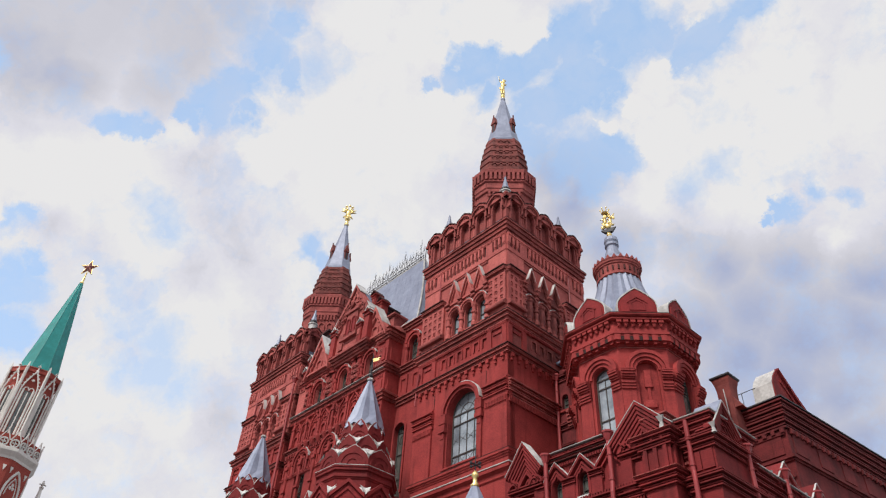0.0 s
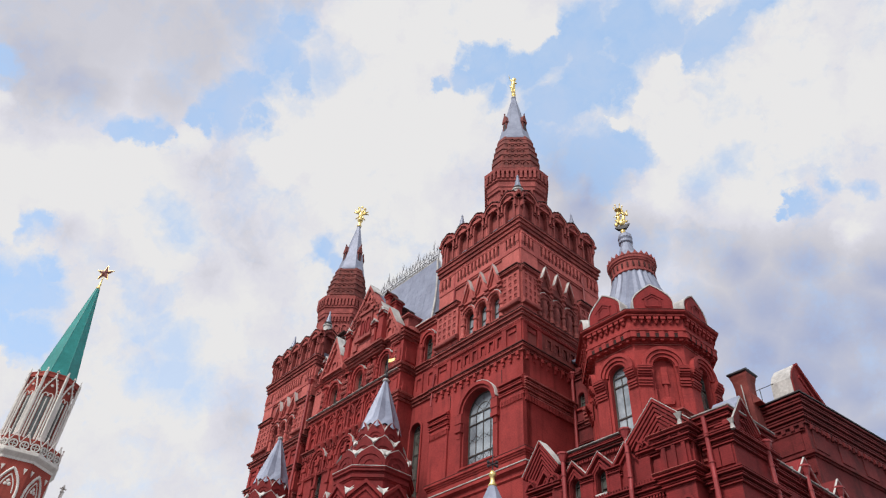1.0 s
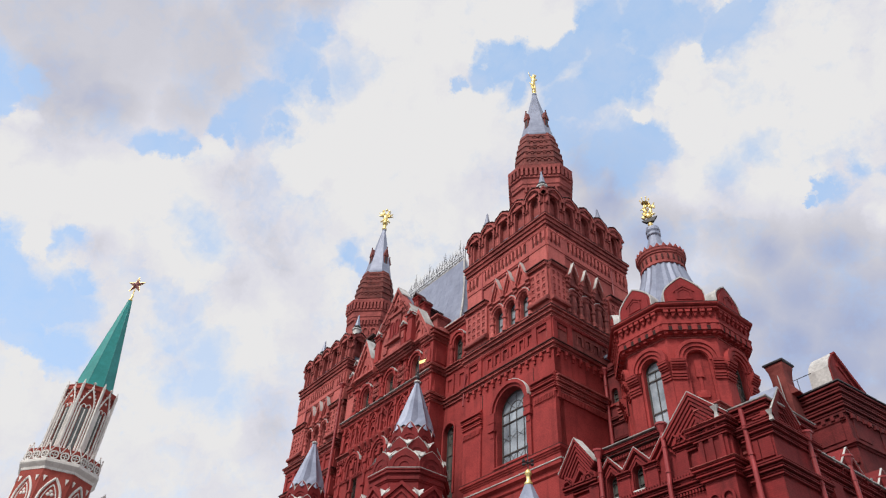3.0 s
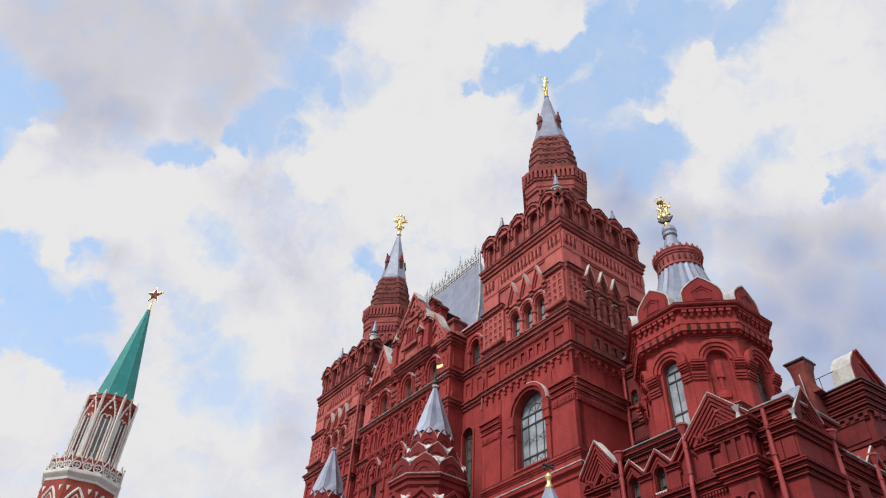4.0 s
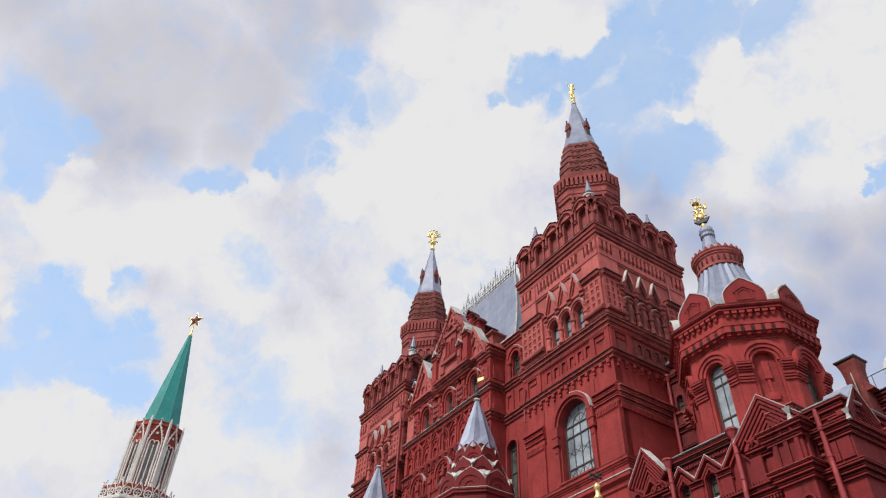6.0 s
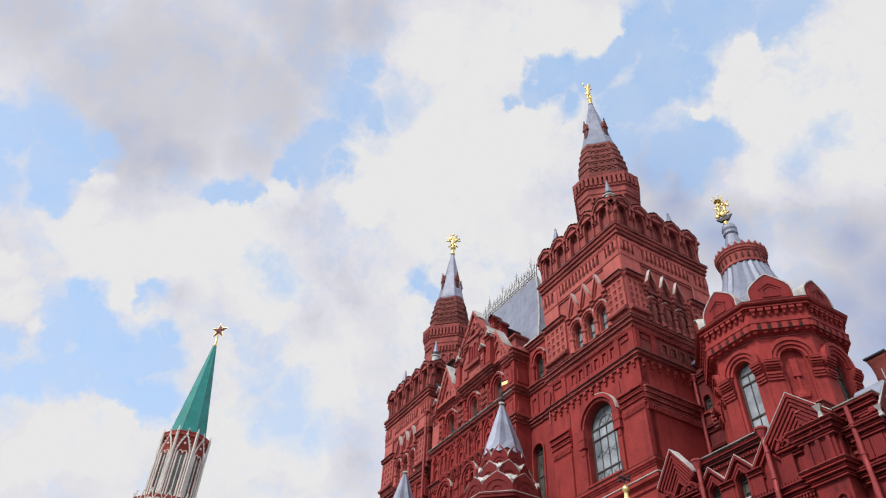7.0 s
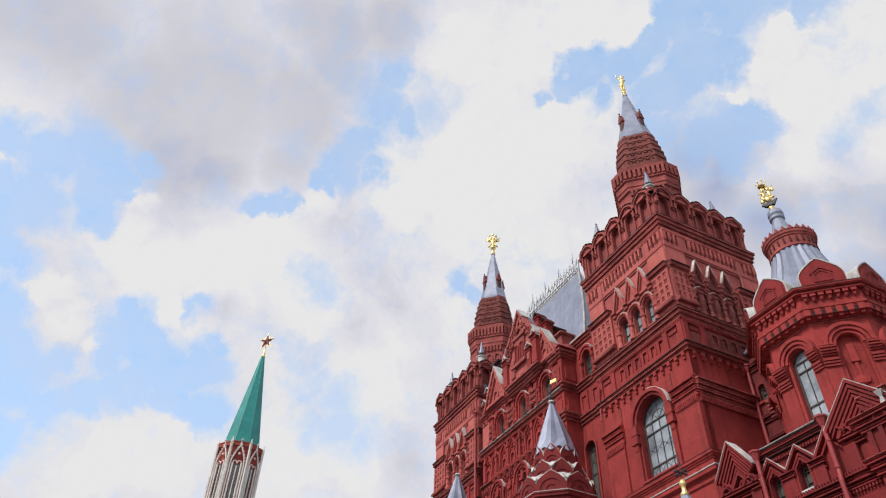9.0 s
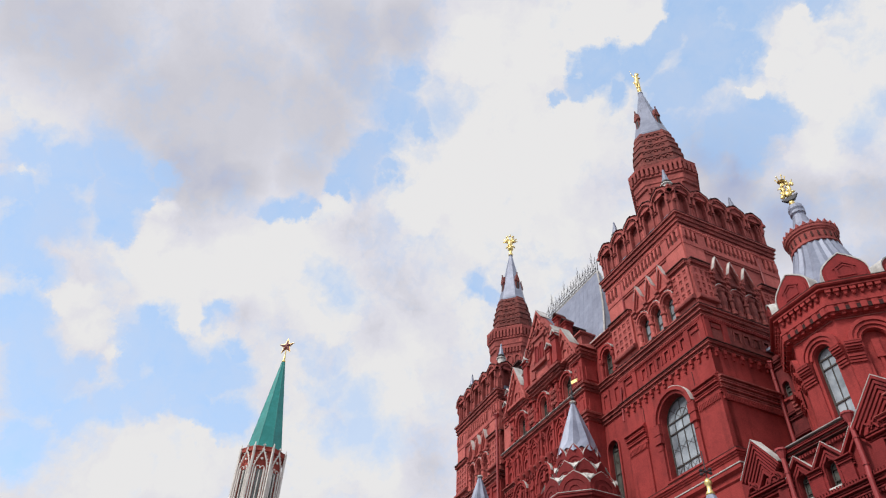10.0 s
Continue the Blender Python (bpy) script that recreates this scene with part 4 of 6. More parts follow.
def central_front():
    t = thing("museum_front", (0, 0, 0), "red brick front with gables between two square towers", "building facade")
    Y, X0, X1 = 29.75, -54.0, -40.75
    wins = [(-50.5 + 3.72 * i, 0.55, 32.75, 34.1) for i in range(3)]
    low = [(-51.2, 0.75, 22.5, 27.5), (-47.3, 0.75, 22.5, 27.5), (-43.4, 0.75, 22.5, 27.5)]
    part("wall", Shape().wall(X0, X1, 0, 28.6, Y, Y + 0.6, low), RED, t)
    part("wall", Shape().box(X0, X1, Y, Y + 0.6, 28.6, 32.2), RED, t)
    part("wall", Shape().wall(X0, X1, 32.2, 36.6, Y, Y + 0.6, wins), FADED, t)
    part("wall", Shape().box(X0 + 0.02, X1 - 0.02, Y + 0.6, Y + 5, 0, 36.6), DEEP_SHADE, t)
    for xc, h, a, b in low:
        arched_window(t, xc, h, a, b, Y + 0.4, 2, (24.0, 26.0), SHADE, fan=False)
        part("arch_moulding", Shape().band(xc, b, 0.78, 0.98, Y - 0.16, Y + 0.1, legs=1.0).band(xc, b, 1.0, 1.2, Y - 0.28, Y + 0.1, legs=0.2), RED, t)
        part("flashing", Shape().crescent(xc, b, 1.2, Y - 0.285, Y + 0.02, 8, 80), CAP, t)
    for xc, h, a, b in wins:
        arched_window(t, xc, h, a, b, Y + 0.36, 2, (33.2,), SHADE, fan=False, thick=0.04)
        part("arch_moulding", Shape().band(xc, b, 0.57, 0.73, Y - 0.14, Y + 0.1, legs=1.2).band(xc, b + 0.04, 0.75, 0.93, Y - 0.28, Y + 0.1, legs=0.15), RED, t)
        part("flashing", Shape().crescent(xc, b + 0.04, 0.93, Y - 0.285, Y + 0.02, 20, 85), CAP, t)
        for s in (-1, 1):
            part("column", Shape().lathe(8, [(0.17, 32.7), (0.17, 32.9), (0.11, 33.0), (0.15, 33.3), (0.11, 33.6), (0.18, 33.75), (0.18, 34.0)], cx=xc + s * 1.05, cy=Y - 0.12), RED, t)
            part("panel", Shape().band(xc + s * 0.62, 35.0, 0.10, 0.2, Y - 0.1, Y + 0.1, legs=0.25, n=6), RED, t)
            pil = part("boss_pilaster", Shape().box(xc + s * 1.62 - 0.36, xc + s * 1.62 + 0.36, Y - 0.22, Y + 0.1, 32.5, 34.95).moulding(xc + s * 1.62 - 0.42, xc + s * 1.62 + 0.42, Y, grooves(34.6, 0.4, 0.36, 3)).moulding(xc + s * 1.62 - 0.42, xc + s * 1.62 + 0.42, Y, steps(32.45, (0.34, 0.2), (0.28, 0.1))), RED, t)
            for z in (33.1, 33.65, 34.2):
                part("boss", Shape().box(xc + s * 1.62 - 0.2, xc + s * 1.62 + 0.2, Y - 0.3, Y - 0.2, z - 0.17, z + 0.17).box(xc + s * 1.62 - 0.1, xc + s * 1.62 + 0.1, Y - 0.36, Y - 0.29, z - 0.08, z + 0.08), SOOT, pil)
    for i in range(12):
        x = X0 + 0.55 + i * 1.13
        boss = part("boss_panel", Shape().box(x - 0.4, x + 0.4, Y - 0.08, Y + 0.1, 34.95, 35.5), SOOT, t)
        part("boss", Shape().loft([[(x - 0.2, Y - 0.08, 35.05), (x + 0.2, Y - 0.08, 35.05), (x + 0.2, Y - 0.08, 35.42), (x - 0.2, Y - 0.08, 35.42)], [(x - 0.06, Y - 0.2, 35.17), (x + 0.06, Y - 0.2, 35.17), (x + 0.06, Y - 0.2, 35.3), (x - 0.06, Y - 0.2, 35.3)]]), RED, boss)
    for i in range(7):
        x = X0 + 0.75 + i * 1.95
        part("pilaster_strip", Shape().box(x - 0.13, x + 0.13, Y - 0.24, Y + 0.1, 29.2, 31.75).box(x - 0.2, x + 0.2, Y - 0.3, Y + 0.1, 30.9, 31.1).box(x - 0.2, x + 0.2, Y - 0.3, Y + 0.1, 29.2, 29.45), RED, t)
        part("pilaster_strip", Shape().box(x - 0.16, x + 0.16, Y - 0.12, Y + 0.1, 23.0, 28.2).box(x - 0.24, x + 0.24, Y - 0.22, Y + 0.1, 27.2, 27.5).box(x - 0.24, x + 0.24, Y - 0.22, Y + 0.1, 25.2, 25.4), RED, t)
    # zigzag frieze under the long ledge
    for i in range(9):
        x = X0 + 1.2 + i * 1.38
        zig = Shape().chevron(x, 31.7, 0.62, 0.75, 0.2, Y - 0.2, Y + 0.1).chevron(x, 31.3, 0.42, 0.5, 0.14, Y - 0.12, Y + 0.1)
        zig.band(x, 29.9, 0.26, 0.42, Y - 0.14, Y + 0.1, legs=0.7, n=8).box(x - 0.66, x - 0.52, Y - 0.22, Y + 0.1, 29.2, 30.9)
        zig.band(x, 30.25, 0.56, 0.66, Y - 0.1, Y + 0.1, n=8).band(x + 0.69, 30.25, 0.56, 0.66, Y - 0.06, Y + 0.1, n=8)
        part("zigzag_gable", zig, RED, t)
    for z, out, hi in ((28.08, 0.12, 0.16), (31.52, 0.26, 0.2), (35.52, 0.2, 0.16), (32.44, 0.16, 0.16), (26.3, 0.14, 0.18)):
        dent = Shape()
        for i in range(66):
            dent.box(X0 + 0.2 * i, X0 + 0.2 * i + 0.11, Y - out, Y + 0.1, z, z + hi)
        tagged(part("dentil_band", dent, RED, t), kind="stuff")
    for i in range(16):
        x = X0 + 0.45 + i * 0.82
        part("panel", Shape().box(x - 0.34, x + 0.34, Y - 0.09, Y + 0.1, 26.55, 26.7).box(x - 0.34, x + 0.34, Y - 0.09, Y + 0.1, 27.75, 27.9).box(x - 0.34, x - 0.2, Y - 0.088, Y + 0.1, 26.7, 27.75).box(x + 0.2, x + 0.34, Y - 0.088, Y + 0.1, 26.7, 27.75), RED, t)
        part("panel", Shape().band(x, 36.15, 0.18, 0.3, Y - 0.16, Y + 0.1, legs=0.2, n=6, point=0.08), SOOT, t)
    scallop = Shape().lathe(12, [(0.06, 28.3), (0.24, 28.5), (0.4, 28.85), (0.44, 29.0), (0.44, 29.12), (0.36, 29.16)], 0, 0, Y - 0.05).mesh("scallop", RED)
    row("scallop", scallop, t, [-51.6 + 0.9 * i for i in range(12)])
    row("bracket", Shape().box(-0.1, 0.1, Y - 0.2, Y + 0.1, 28.25, 28.62).mesh("bracket", RED), t, [X0 + 0.3 + i * 0.38 for i in range(34)])
    part("string_course", Shape().moulding(X0, X1, Y, grooves(28.6, 0.46, 0.36, 3)), SOOT, t)
    part("string_course", Shape().moulding(X0, X1, Y, grooves(31.72, 0.52, 0.44, 4)), SOOT, t)
    part("flashing", Shape().moulding(X0, X1, Y, [(0.48, 32.24), (0.48, 32.28), (0.05, 32.42)]), CAP, t, "pale metal ledge flashing")
    part("string_course", Shape().moulding(X0, X1, Y, grooves(35.5, 0.5, 0.36, 4)), SOOT, t)
    # the east pier, with its broken cornices
    px0, px1, py = -42.0, -40.6, 29.55
    part("pier", Shape().box(px0, px1, py, 31.3, 0, 36.0), RED, t)
    for z in (35.1, 32.0, 29.4):
        part("pier_cornice", Shape().skirt((px1 - px0) / 2, 0.9, grooves(z, 0.8, 0.36, 6), (px0 + px1) / 2, py + 0.9), SOOT, t)
    for z in (33.6, 30.6):
        part("panel", Shape().box(px0 + 0.25, px1 - 0.25, py - 0.08, py + 0.1, z - 0.5, z + 0.7).box(px1 - 0.1, px1 + 0.07, py + 0.3, py + 1.3, z - 0.5, z + 0.7), RED, t)
    part("pier_roof", Shape().loft([[(px0 - 0.3, py - 0.3, 36.05), (px1 + 0.35, py - 0.3, 36.05), (px1 + 0.35, 31.5, 36.05), (px0 - 0.3, 31.5, 36.05)], [(px0, 30.4, 36.7), (px1, 30.4, 36.7), (px1, 31.5, 36.9), (px0, 31.5, 36.9)]]), SOOT, t)
    part("attic_block", Shape().box(-42.2, -41.1, 30.2, 31.6, 36.0, 38.0).skirt(0.55, 0.7, steps(37.9, (0.1, 0.1), (0.22, 0.16), (0.05, 0.1)), -41.65, 30.9), SOOT, t)
    # three gables
    for name, x, y, apex, half, foot in (("gable", -42.55, 29.45, 39.1, 1.7, 35.9), ("gable", -50.9, 29.5, 39.9, 1.75, 36.1)):
        drop = apex - foot
        g = Shape().prism([(x - half + 0.1, foot), (x + half - 0.1, foot), (x, apex - 0.2)], y, y + 0.7)
        g.chevron(x, apex, half + 0.1, drop, 0.5, y - 0.34, y + 0.3).chevron(x, apex - 0.75, half * 0.75, drop * 0.76, 0.34, y - 0.2, y + 0.3)
        g.box(x - half, x + half, y - 0.25, y + 0.4, foot - 0.12, foot + 0.1).band(x, foot + 0.75, 0.3, 0.46, y - 0.12, y + 0.2, legs=0.5, n=8)
        for i in range(5):
            for s in (-1, 1):
                g.box(x + s * half * (0.18 + 0.16 * i) - 0.08, x + s * half * (0.18 + 0.16 * i) + 0.08, y - 0.24, y + 0.2, apex - drop * (0.18 + 0.16 * i) - 0.85, apex - drop * (0.18 + 0.16 * i) - 0.6)
        gg = part(name, g, FADED, t)
        part("flashing", Shape().chevron(x, apex + 0.08, half * 0.72, drop * 0.68, 0.06, y - 0.35, y + 0.6), CAP, gg, "pale sheet-metal gable roof")
    bx, by = -45.7, 28.95
    side = [(2.5, 36.0), (2.5, 39.2), (2.0, 40.05), (1.35, 40.85), (0.7, 41.75)]
    big = Shape().prism([(bx + a, z) for a, z in side] + [(bx, 42.75)] + [(bx - a, z) for a, z in side[::-1]], by + 0.12, by + 0.7)
    og = part("ogee_gable", big, FADED, t, "tall stepped ogee gable of red brick")
    for s in (-1, 1):
        line = [(2.62, 39.1), (2.12, 40.0), (1.47, 40.85), (0.8, 41.8), (0.0, 43.05)]
        for k, (o, m) in enumerate(((0.28, SOOT), (0.14, FADED))):
            rim = Shape()
            for (a, za), (b, zb) in zip(line[:-1], line[1:]):
                q = 1 - 0.17 * k
                rim.prism([(bx + s * a * q, za - 0.6 * k), (bx + s * b * q, zb - 0.75 * k), (bx + s * max(b * q - 0.24, 0), zb - 0.75 * k - 0.3), (bx + s * (a * q - 0.3), za - 0.6 * k - 0.12)], by - o + 0.1, by + 0.4)
            part("gable_rim", rim, m, og)
        for a, z in ((2.2, 39.0), (1.8, 39.75), (1.4, 40.35), (1.02, 40.95), (0.62, 41.55)):
            part("slope_arch", Shape().band(bx + s * a, z - 0.35, 0.12, 0.22, by - 0.1, by + 0.2, legs=0.35, n=6).box(bx + s * a - 0.26, bx + s * a + 0.26, by - 0.16, by + 0.2, z - 0.82, z - 0.7), SOOT, og)
        part("flashing", Shape().prism([(bx + s * 0.82, 41.85), (bx + s * 0.86, 41.87), (bx + s * 0.03, 43.15), (bx, 43.05)], by - 0.18, by + 0.8), CAP, og)
        part("flashing", Shape().prism([(bx + s * 2.64, 39.15), (bx + s * 2.66, 39.2), (bx + s * 2.16, 40.07), (bx + s * 2.13, 40.03)], by - 0.18, by + 0.8), CAP, og)
        part("shoulder_pier", Shape().box(bx + s * 2.45 - 0.32, bx + s * 2.45 + 0.32, by - 0.15, by + 0.5, 36.0, 38.6).skirt(0.32, 0.33, grooves(38.3, 0.5, 0.2, 3), bx + s * 2.45, by + 0.18), RED, og)
        part("shoulder_cap", Shape().chevron(bx + s * 2.45, 39.4, 0.5, 0.75, 0.2, by - 0.25, by + 0.7), CAP, og)
        for z in (36.7, 37.7):
            part("boss_panel", Shape().box(bx + s * 1.35 - 0.3, bx + s * 1.35 + 0.3, by - 0.02, by + 0.3, z - 0.35, z + 0.35), SOOT, og)
    for i in range(4):
        part("gable_corbel", Shape().box(bx - 2.75 + 0.12 * i, bx + 2.75 - 0.12 * i, by + 0.17 * i - 0.1, Y + 0.1, 35.8 - 0.2 * i, 36.02 - 0.2 * i), SOOT, og)
    gw = part("gable_window_surround", Shape().box(bx - 0.8, bx + 0.8, by - 0.06, by + 0.3, 37.4, 40.0).box(bx - 1.0, bx + 1.0, by - 0.2, by + 0.3, 39.9, 40.2).box(bx - 1.0, bx + 1.0, by - 0.2, by + 0.3, 37.1, 37.4).chevron(bx, 41.3, 0.8, 1.0, 0.26, by - 0.1, by + 0.3).band(bx, 41.5, 0.16, 0.26, by - 0.02, by + 0.3, n=8), SOOT, og)
    for x in (bx - 0.4, bx + 0.4):
        part("blind_arch", Shape().band(x, 39.0, 0.2, 0.3, by - 0.16, by + 0.1, legs=1.3, n=8), RED, gw)
        part("blind_panel", Shape().wall(x - 0.2, x + 0.2, 37.6, 39.15, by - 0.075, by), DEEP_SHADE, gw)
    part("gable_roof", Shape().prism([(bx - 1.5, 39.8), (bx + 1.5, 39.8), (bx, 42.75)], by + 0.7, by + 1.5), ZINC, t, "pale zinc roof behind the gable")
    part("attic_block", Shape().box(-44.8, -43.3, 30.8, 32.4, 36.0, 40.4).skirt(0.75, 0.8, steps(40.0, (0.1, 0.14), (0.24, 0.2), (0.06, 0.1)), -44.05, 31.6), SOOT_SHADE, t, "sooty attic block")
    part("attic_block", Shape().box(-53.5, -52.5, 30.8, 32.4, 36.0, 42.0).skirt(0.5, 0.8, steps(41.7, (0.1, 0.14), (0.24, 0.2), (0.06, 0.1)), -53.0, 31.6), SOOT_SHADE, t, "sooty attic block")
    # a few stub pinnacles with pale caps between the gables
    for x, y, z in ((-49.3, 29.5, 38.4), (-44.3, 28.9, 38.0), (-43.7, 29.1, 39.2), (-52.6, 29.5, 38.0), (-53.3, 29.6, 37.0), (-44.2, 29.9, 41.6), (-43.2, 30.0, 40.4)):
        part("pinnacle", Shape().box(x - 0.28, x + 0.28, y, y + 0.7, 35.9, z).skirt(0.28, 0.35, grooves(z - 0.35, 0.4, 0.16, 3), x, y + 0.35), RED, t)
        part("pinnacle_cap", Shape().chevron(x, z + 0.6, 0.42, 0.5, 0.12, y - 0.15, y + 0.85), CAP if y < 29.8 else SOOT_SHADE, t)
        part("pinnacle_face", Shape().box(x - 0.16, x + 0.16, y - 0.06, y + 0.1, z - 1.2, z - 0.5), SOOT, t)
    return t


central_front()


def recess(x0, x1, label, windows):
    """The set-back wall between the front and a tower."""
    t = thing("recessed_wall", (0, 0, 0), label, "wall", "recessed bays")
    Y = 31.0
    xc = -38.95 if windows else (x0 + x1) / 2
    part("wall", Shape().wall(x0, x1, 0, 31.9, Y, Y + 0.5, [(-39.8, 0.6, 19.5, 27.0)] if windows else []), RED, t)
    part("wall", Shape().wall(x0, x1, 31.9, 36.8, Y, Y + 0.5, [(xc, 0.52, 32.9, 34.7)] if windows else []), RED, t)
    part("wall", Shape().box(x0, x1, Y + 0.5, Y + 2.0, 0, 36.7), DEEP_SHADE, t)
    if windows:
        part("arch_moulding", Shape().band(-39.8, 27.0, 0.62, 0.78, Y - 0.1, Y + 0.1, legs=5.0), RED, t)
        arched_window(t, -39.8, 0.58, 19.6, 27.0, Y + 0.35, 2, (21.5, 23.3, 25.2), SHADE, fan=False)
        arched_window(t, xc, 0.5, 32.95, 34.7, Y + 0.3, 2, (33.8,), SHADE, fan=False)
        part("arch_moulding", Shape().band(xc, 34.7, 0.54, 0.74, Y - 0.2, Y + 0.1, legs=0.4).band(xc, 34.75, 0.74, 0.92, Y - 0.3, Y + 0.1), RED, t)
        part("flashing", Shape().crescent(xc, 34.75, 0.92, Y - 0.305, Y, 15, 88), CAP, t)
        for s in (-1, 1):
            part("column", Shape().lathe(8, [(0.2, 32.7), (0.2, 33.0), (0.13, 33.1), (0.17, 33.6), (0.13, 34.1), (0.22, 34.3), (0.22, 34.6)], cx=xc + s * 0.8, cy=Y - 0.12), RED, t)
    for z in (32.1, 29.2, 36.2):
        part("cornice", Shape().moulding(x0, x1, Y, grooves(z, 0.6, 0.36, 5)), SOOT, t)
    for i in range(3):
        x = x0 + (x1 - x0) * (i + 0.5) / 3
        part("panel", Shape().box(x - 0.48, x + 0.48, Y - 0.1, Y + 0.1, 30.0, 30.35).box(x - 0.48, x + 0.48, Y - 0.1, Y + 0.1, 31.45, 31.8).box(x - 0.48, x - 0.25, Y - 0.1, Y + 0.1, 30.35, 31.45).box(x + 0.25, x + 0.48, Y - 0.1, Y + 0.1, 30.35, 31.45), RED, t)
    return t


recess(-40.6, -36.25, "recessed red brick bay with a tall narrow window", True)
recess(-54.75, -54.02, "narrow recessed red brick bay beside the tower", False)


def great_roof():
    """A steep hipped roof: sheet, standing seams, pale hips and ridge, iron cresting."""
    t = thing("steep_roof", (0, 0, 0), "steep pale zinc roof with iron ridge cresting", "roof")
    xw, xe, ye, yn, ze = -54.6, -39.25, 31.2, 37.2, 37.15
    lx, rx, yr, zr = -52.4, -42.45, 34.1, 47.5

    def ring(k, z):
        q = k - 0.12 * math.sin(math.pi * k)
        a, b = xw + (lx - xw) * (k + 0.08 * math.sin(math.pi * k)), xe + (rx - xe) * (k + 0.05 * math.sin(math.pi * k))
        y0, y1 = ye + (yr - 0.1 - ye) * (2 * k - q), yn + (yr + 0.1 - yn) * (2 * k - q)
        return [(a, y0, z), (b, y0, z), (b, y1, z), (a, y1, z)]

    levels = [(k / 6, ze + (zr - ze) * k / 6) for k in range(7)]
    sheet = part("roof_sheet", Shape().loft([ring(k, z) for k, z in levels]), ZINC, t)
    for i in range(1, 16):
        f = i / 16
        seam = Shape()
        for (k0, z0), (k1, z1) in zip(levels[:-1], levels[1:]):
            a, b = ring(k0, z0), ring(k1, z1)
            seam.rod((a[0][0] + (a[1][0] - a[0][0]) * f, a[0][1], z0), (b[0][0] + (b[1][0] - b[0][0]) * f, b[0][1], z1), 0.014, 4)
        part("seam", seam, ZINC, sheet)
    for c in (0, 1, 2, 3):
        hip = Shape()
        for (k0, z0), (k1, z1) in zip(levels[:-1], levels[1:]):
            hip.rod((*ring(k0, z0)[c][:2], z0), (*ring(k1, z1)[c][:2], z1), 0.09, 6)
        part("hip_roll", hip, CAP, sheet, "pale metal hip roll")
    part("ridge_roll", Shape().rod((lx, yr, zr), (rx, yr, zr), 0.14, 8), CAP, sheet, "pale metal ridge roll")
    part("attic_wall", Shape().box(xw + 0.1, xe - 0.1, ye + 0.25, yn - 0.1, 0, ze - 0.02), RED, t)
    part("eave", Shape().box(xw, xe, ye - 0.25, ye + 0.2, ze - 0.15, ze + 0.06), CAP, t)
    rail = Shape().rod((lx + 0.6, yr, zr + 0.25), (rx - 0.3, yr, zr + 0.25), 0.03, 5).rod((lx + 0.6, yr, zr + 0.7), (rx - 0.3, yr, zr + 0.7), 0.025, 5)
    part("ridge_rail", rail, IRON, t)
    n = 34
    for i in range(n):
        x = lx + 0.6 + (rx - lx - 0.9) * i / (n - 1)
        tall = 3.0 if i % 9 == 4 else (2.1 if i % 2 else 1.6)
        lean = 0.12 * math.sin(i * 2.3)
        pk = Shape().rod((x, yr, zr), (x + lean, yr, zr + tall), 0.035, 5, 0.012)
        pk.rod((x - 0.16, yr, zr + tall * 0.62), (x + 0.16, yr, zr + tall * 0.66), 0.02, 4).rod((x - 0.14, yr, zr + 0.3), (x + 0.14, yr, zr + 0.65), 0.018, 4).rod((x + 0.14, yr, zr + 0.3), (x - 0.14, yr, zr + 0.65), 0.018, 4)
        pk.rod((x - 0.16, yr, zr + tall * 0.84), (x + 0.06, yr, zr + tall * 0.6), 0.018, 4).rod((x + 0.16, yr, zr + tall * 0.84), (x - 0.06, yr, zr + tall * 0.6), 0.018, 4)
        part("cresting_spike", pk, IRON, t)
    part("ridge_post", Shape().rod((rx, yr, zr), (rx + 0.05, yr, zr + 1.5), 0.06, 6, 0.04), IRON, t)
    return t


great_roof()


west_pipe = thing("rain_pipe", (-54.35, 29.15, 0), "dark red rain pipe at the tower corner", "downpipe")
downpipe(west_pipe, 0, 0, 36.6, 0.0)
east_pipe = thing("rain_pipe", (-36.4, 29.5, 0), "thin dark red rain pipe on the tower", "downpipe")
part("downpipe", Shape().rod((0, 0, 27.2), (0.05, 0, 28.7), 0.07, 8).rod((0.05, 0, 28.66), (0.35, -0.12, 29.7), 0.07, 8), PIPE, east_pipe)


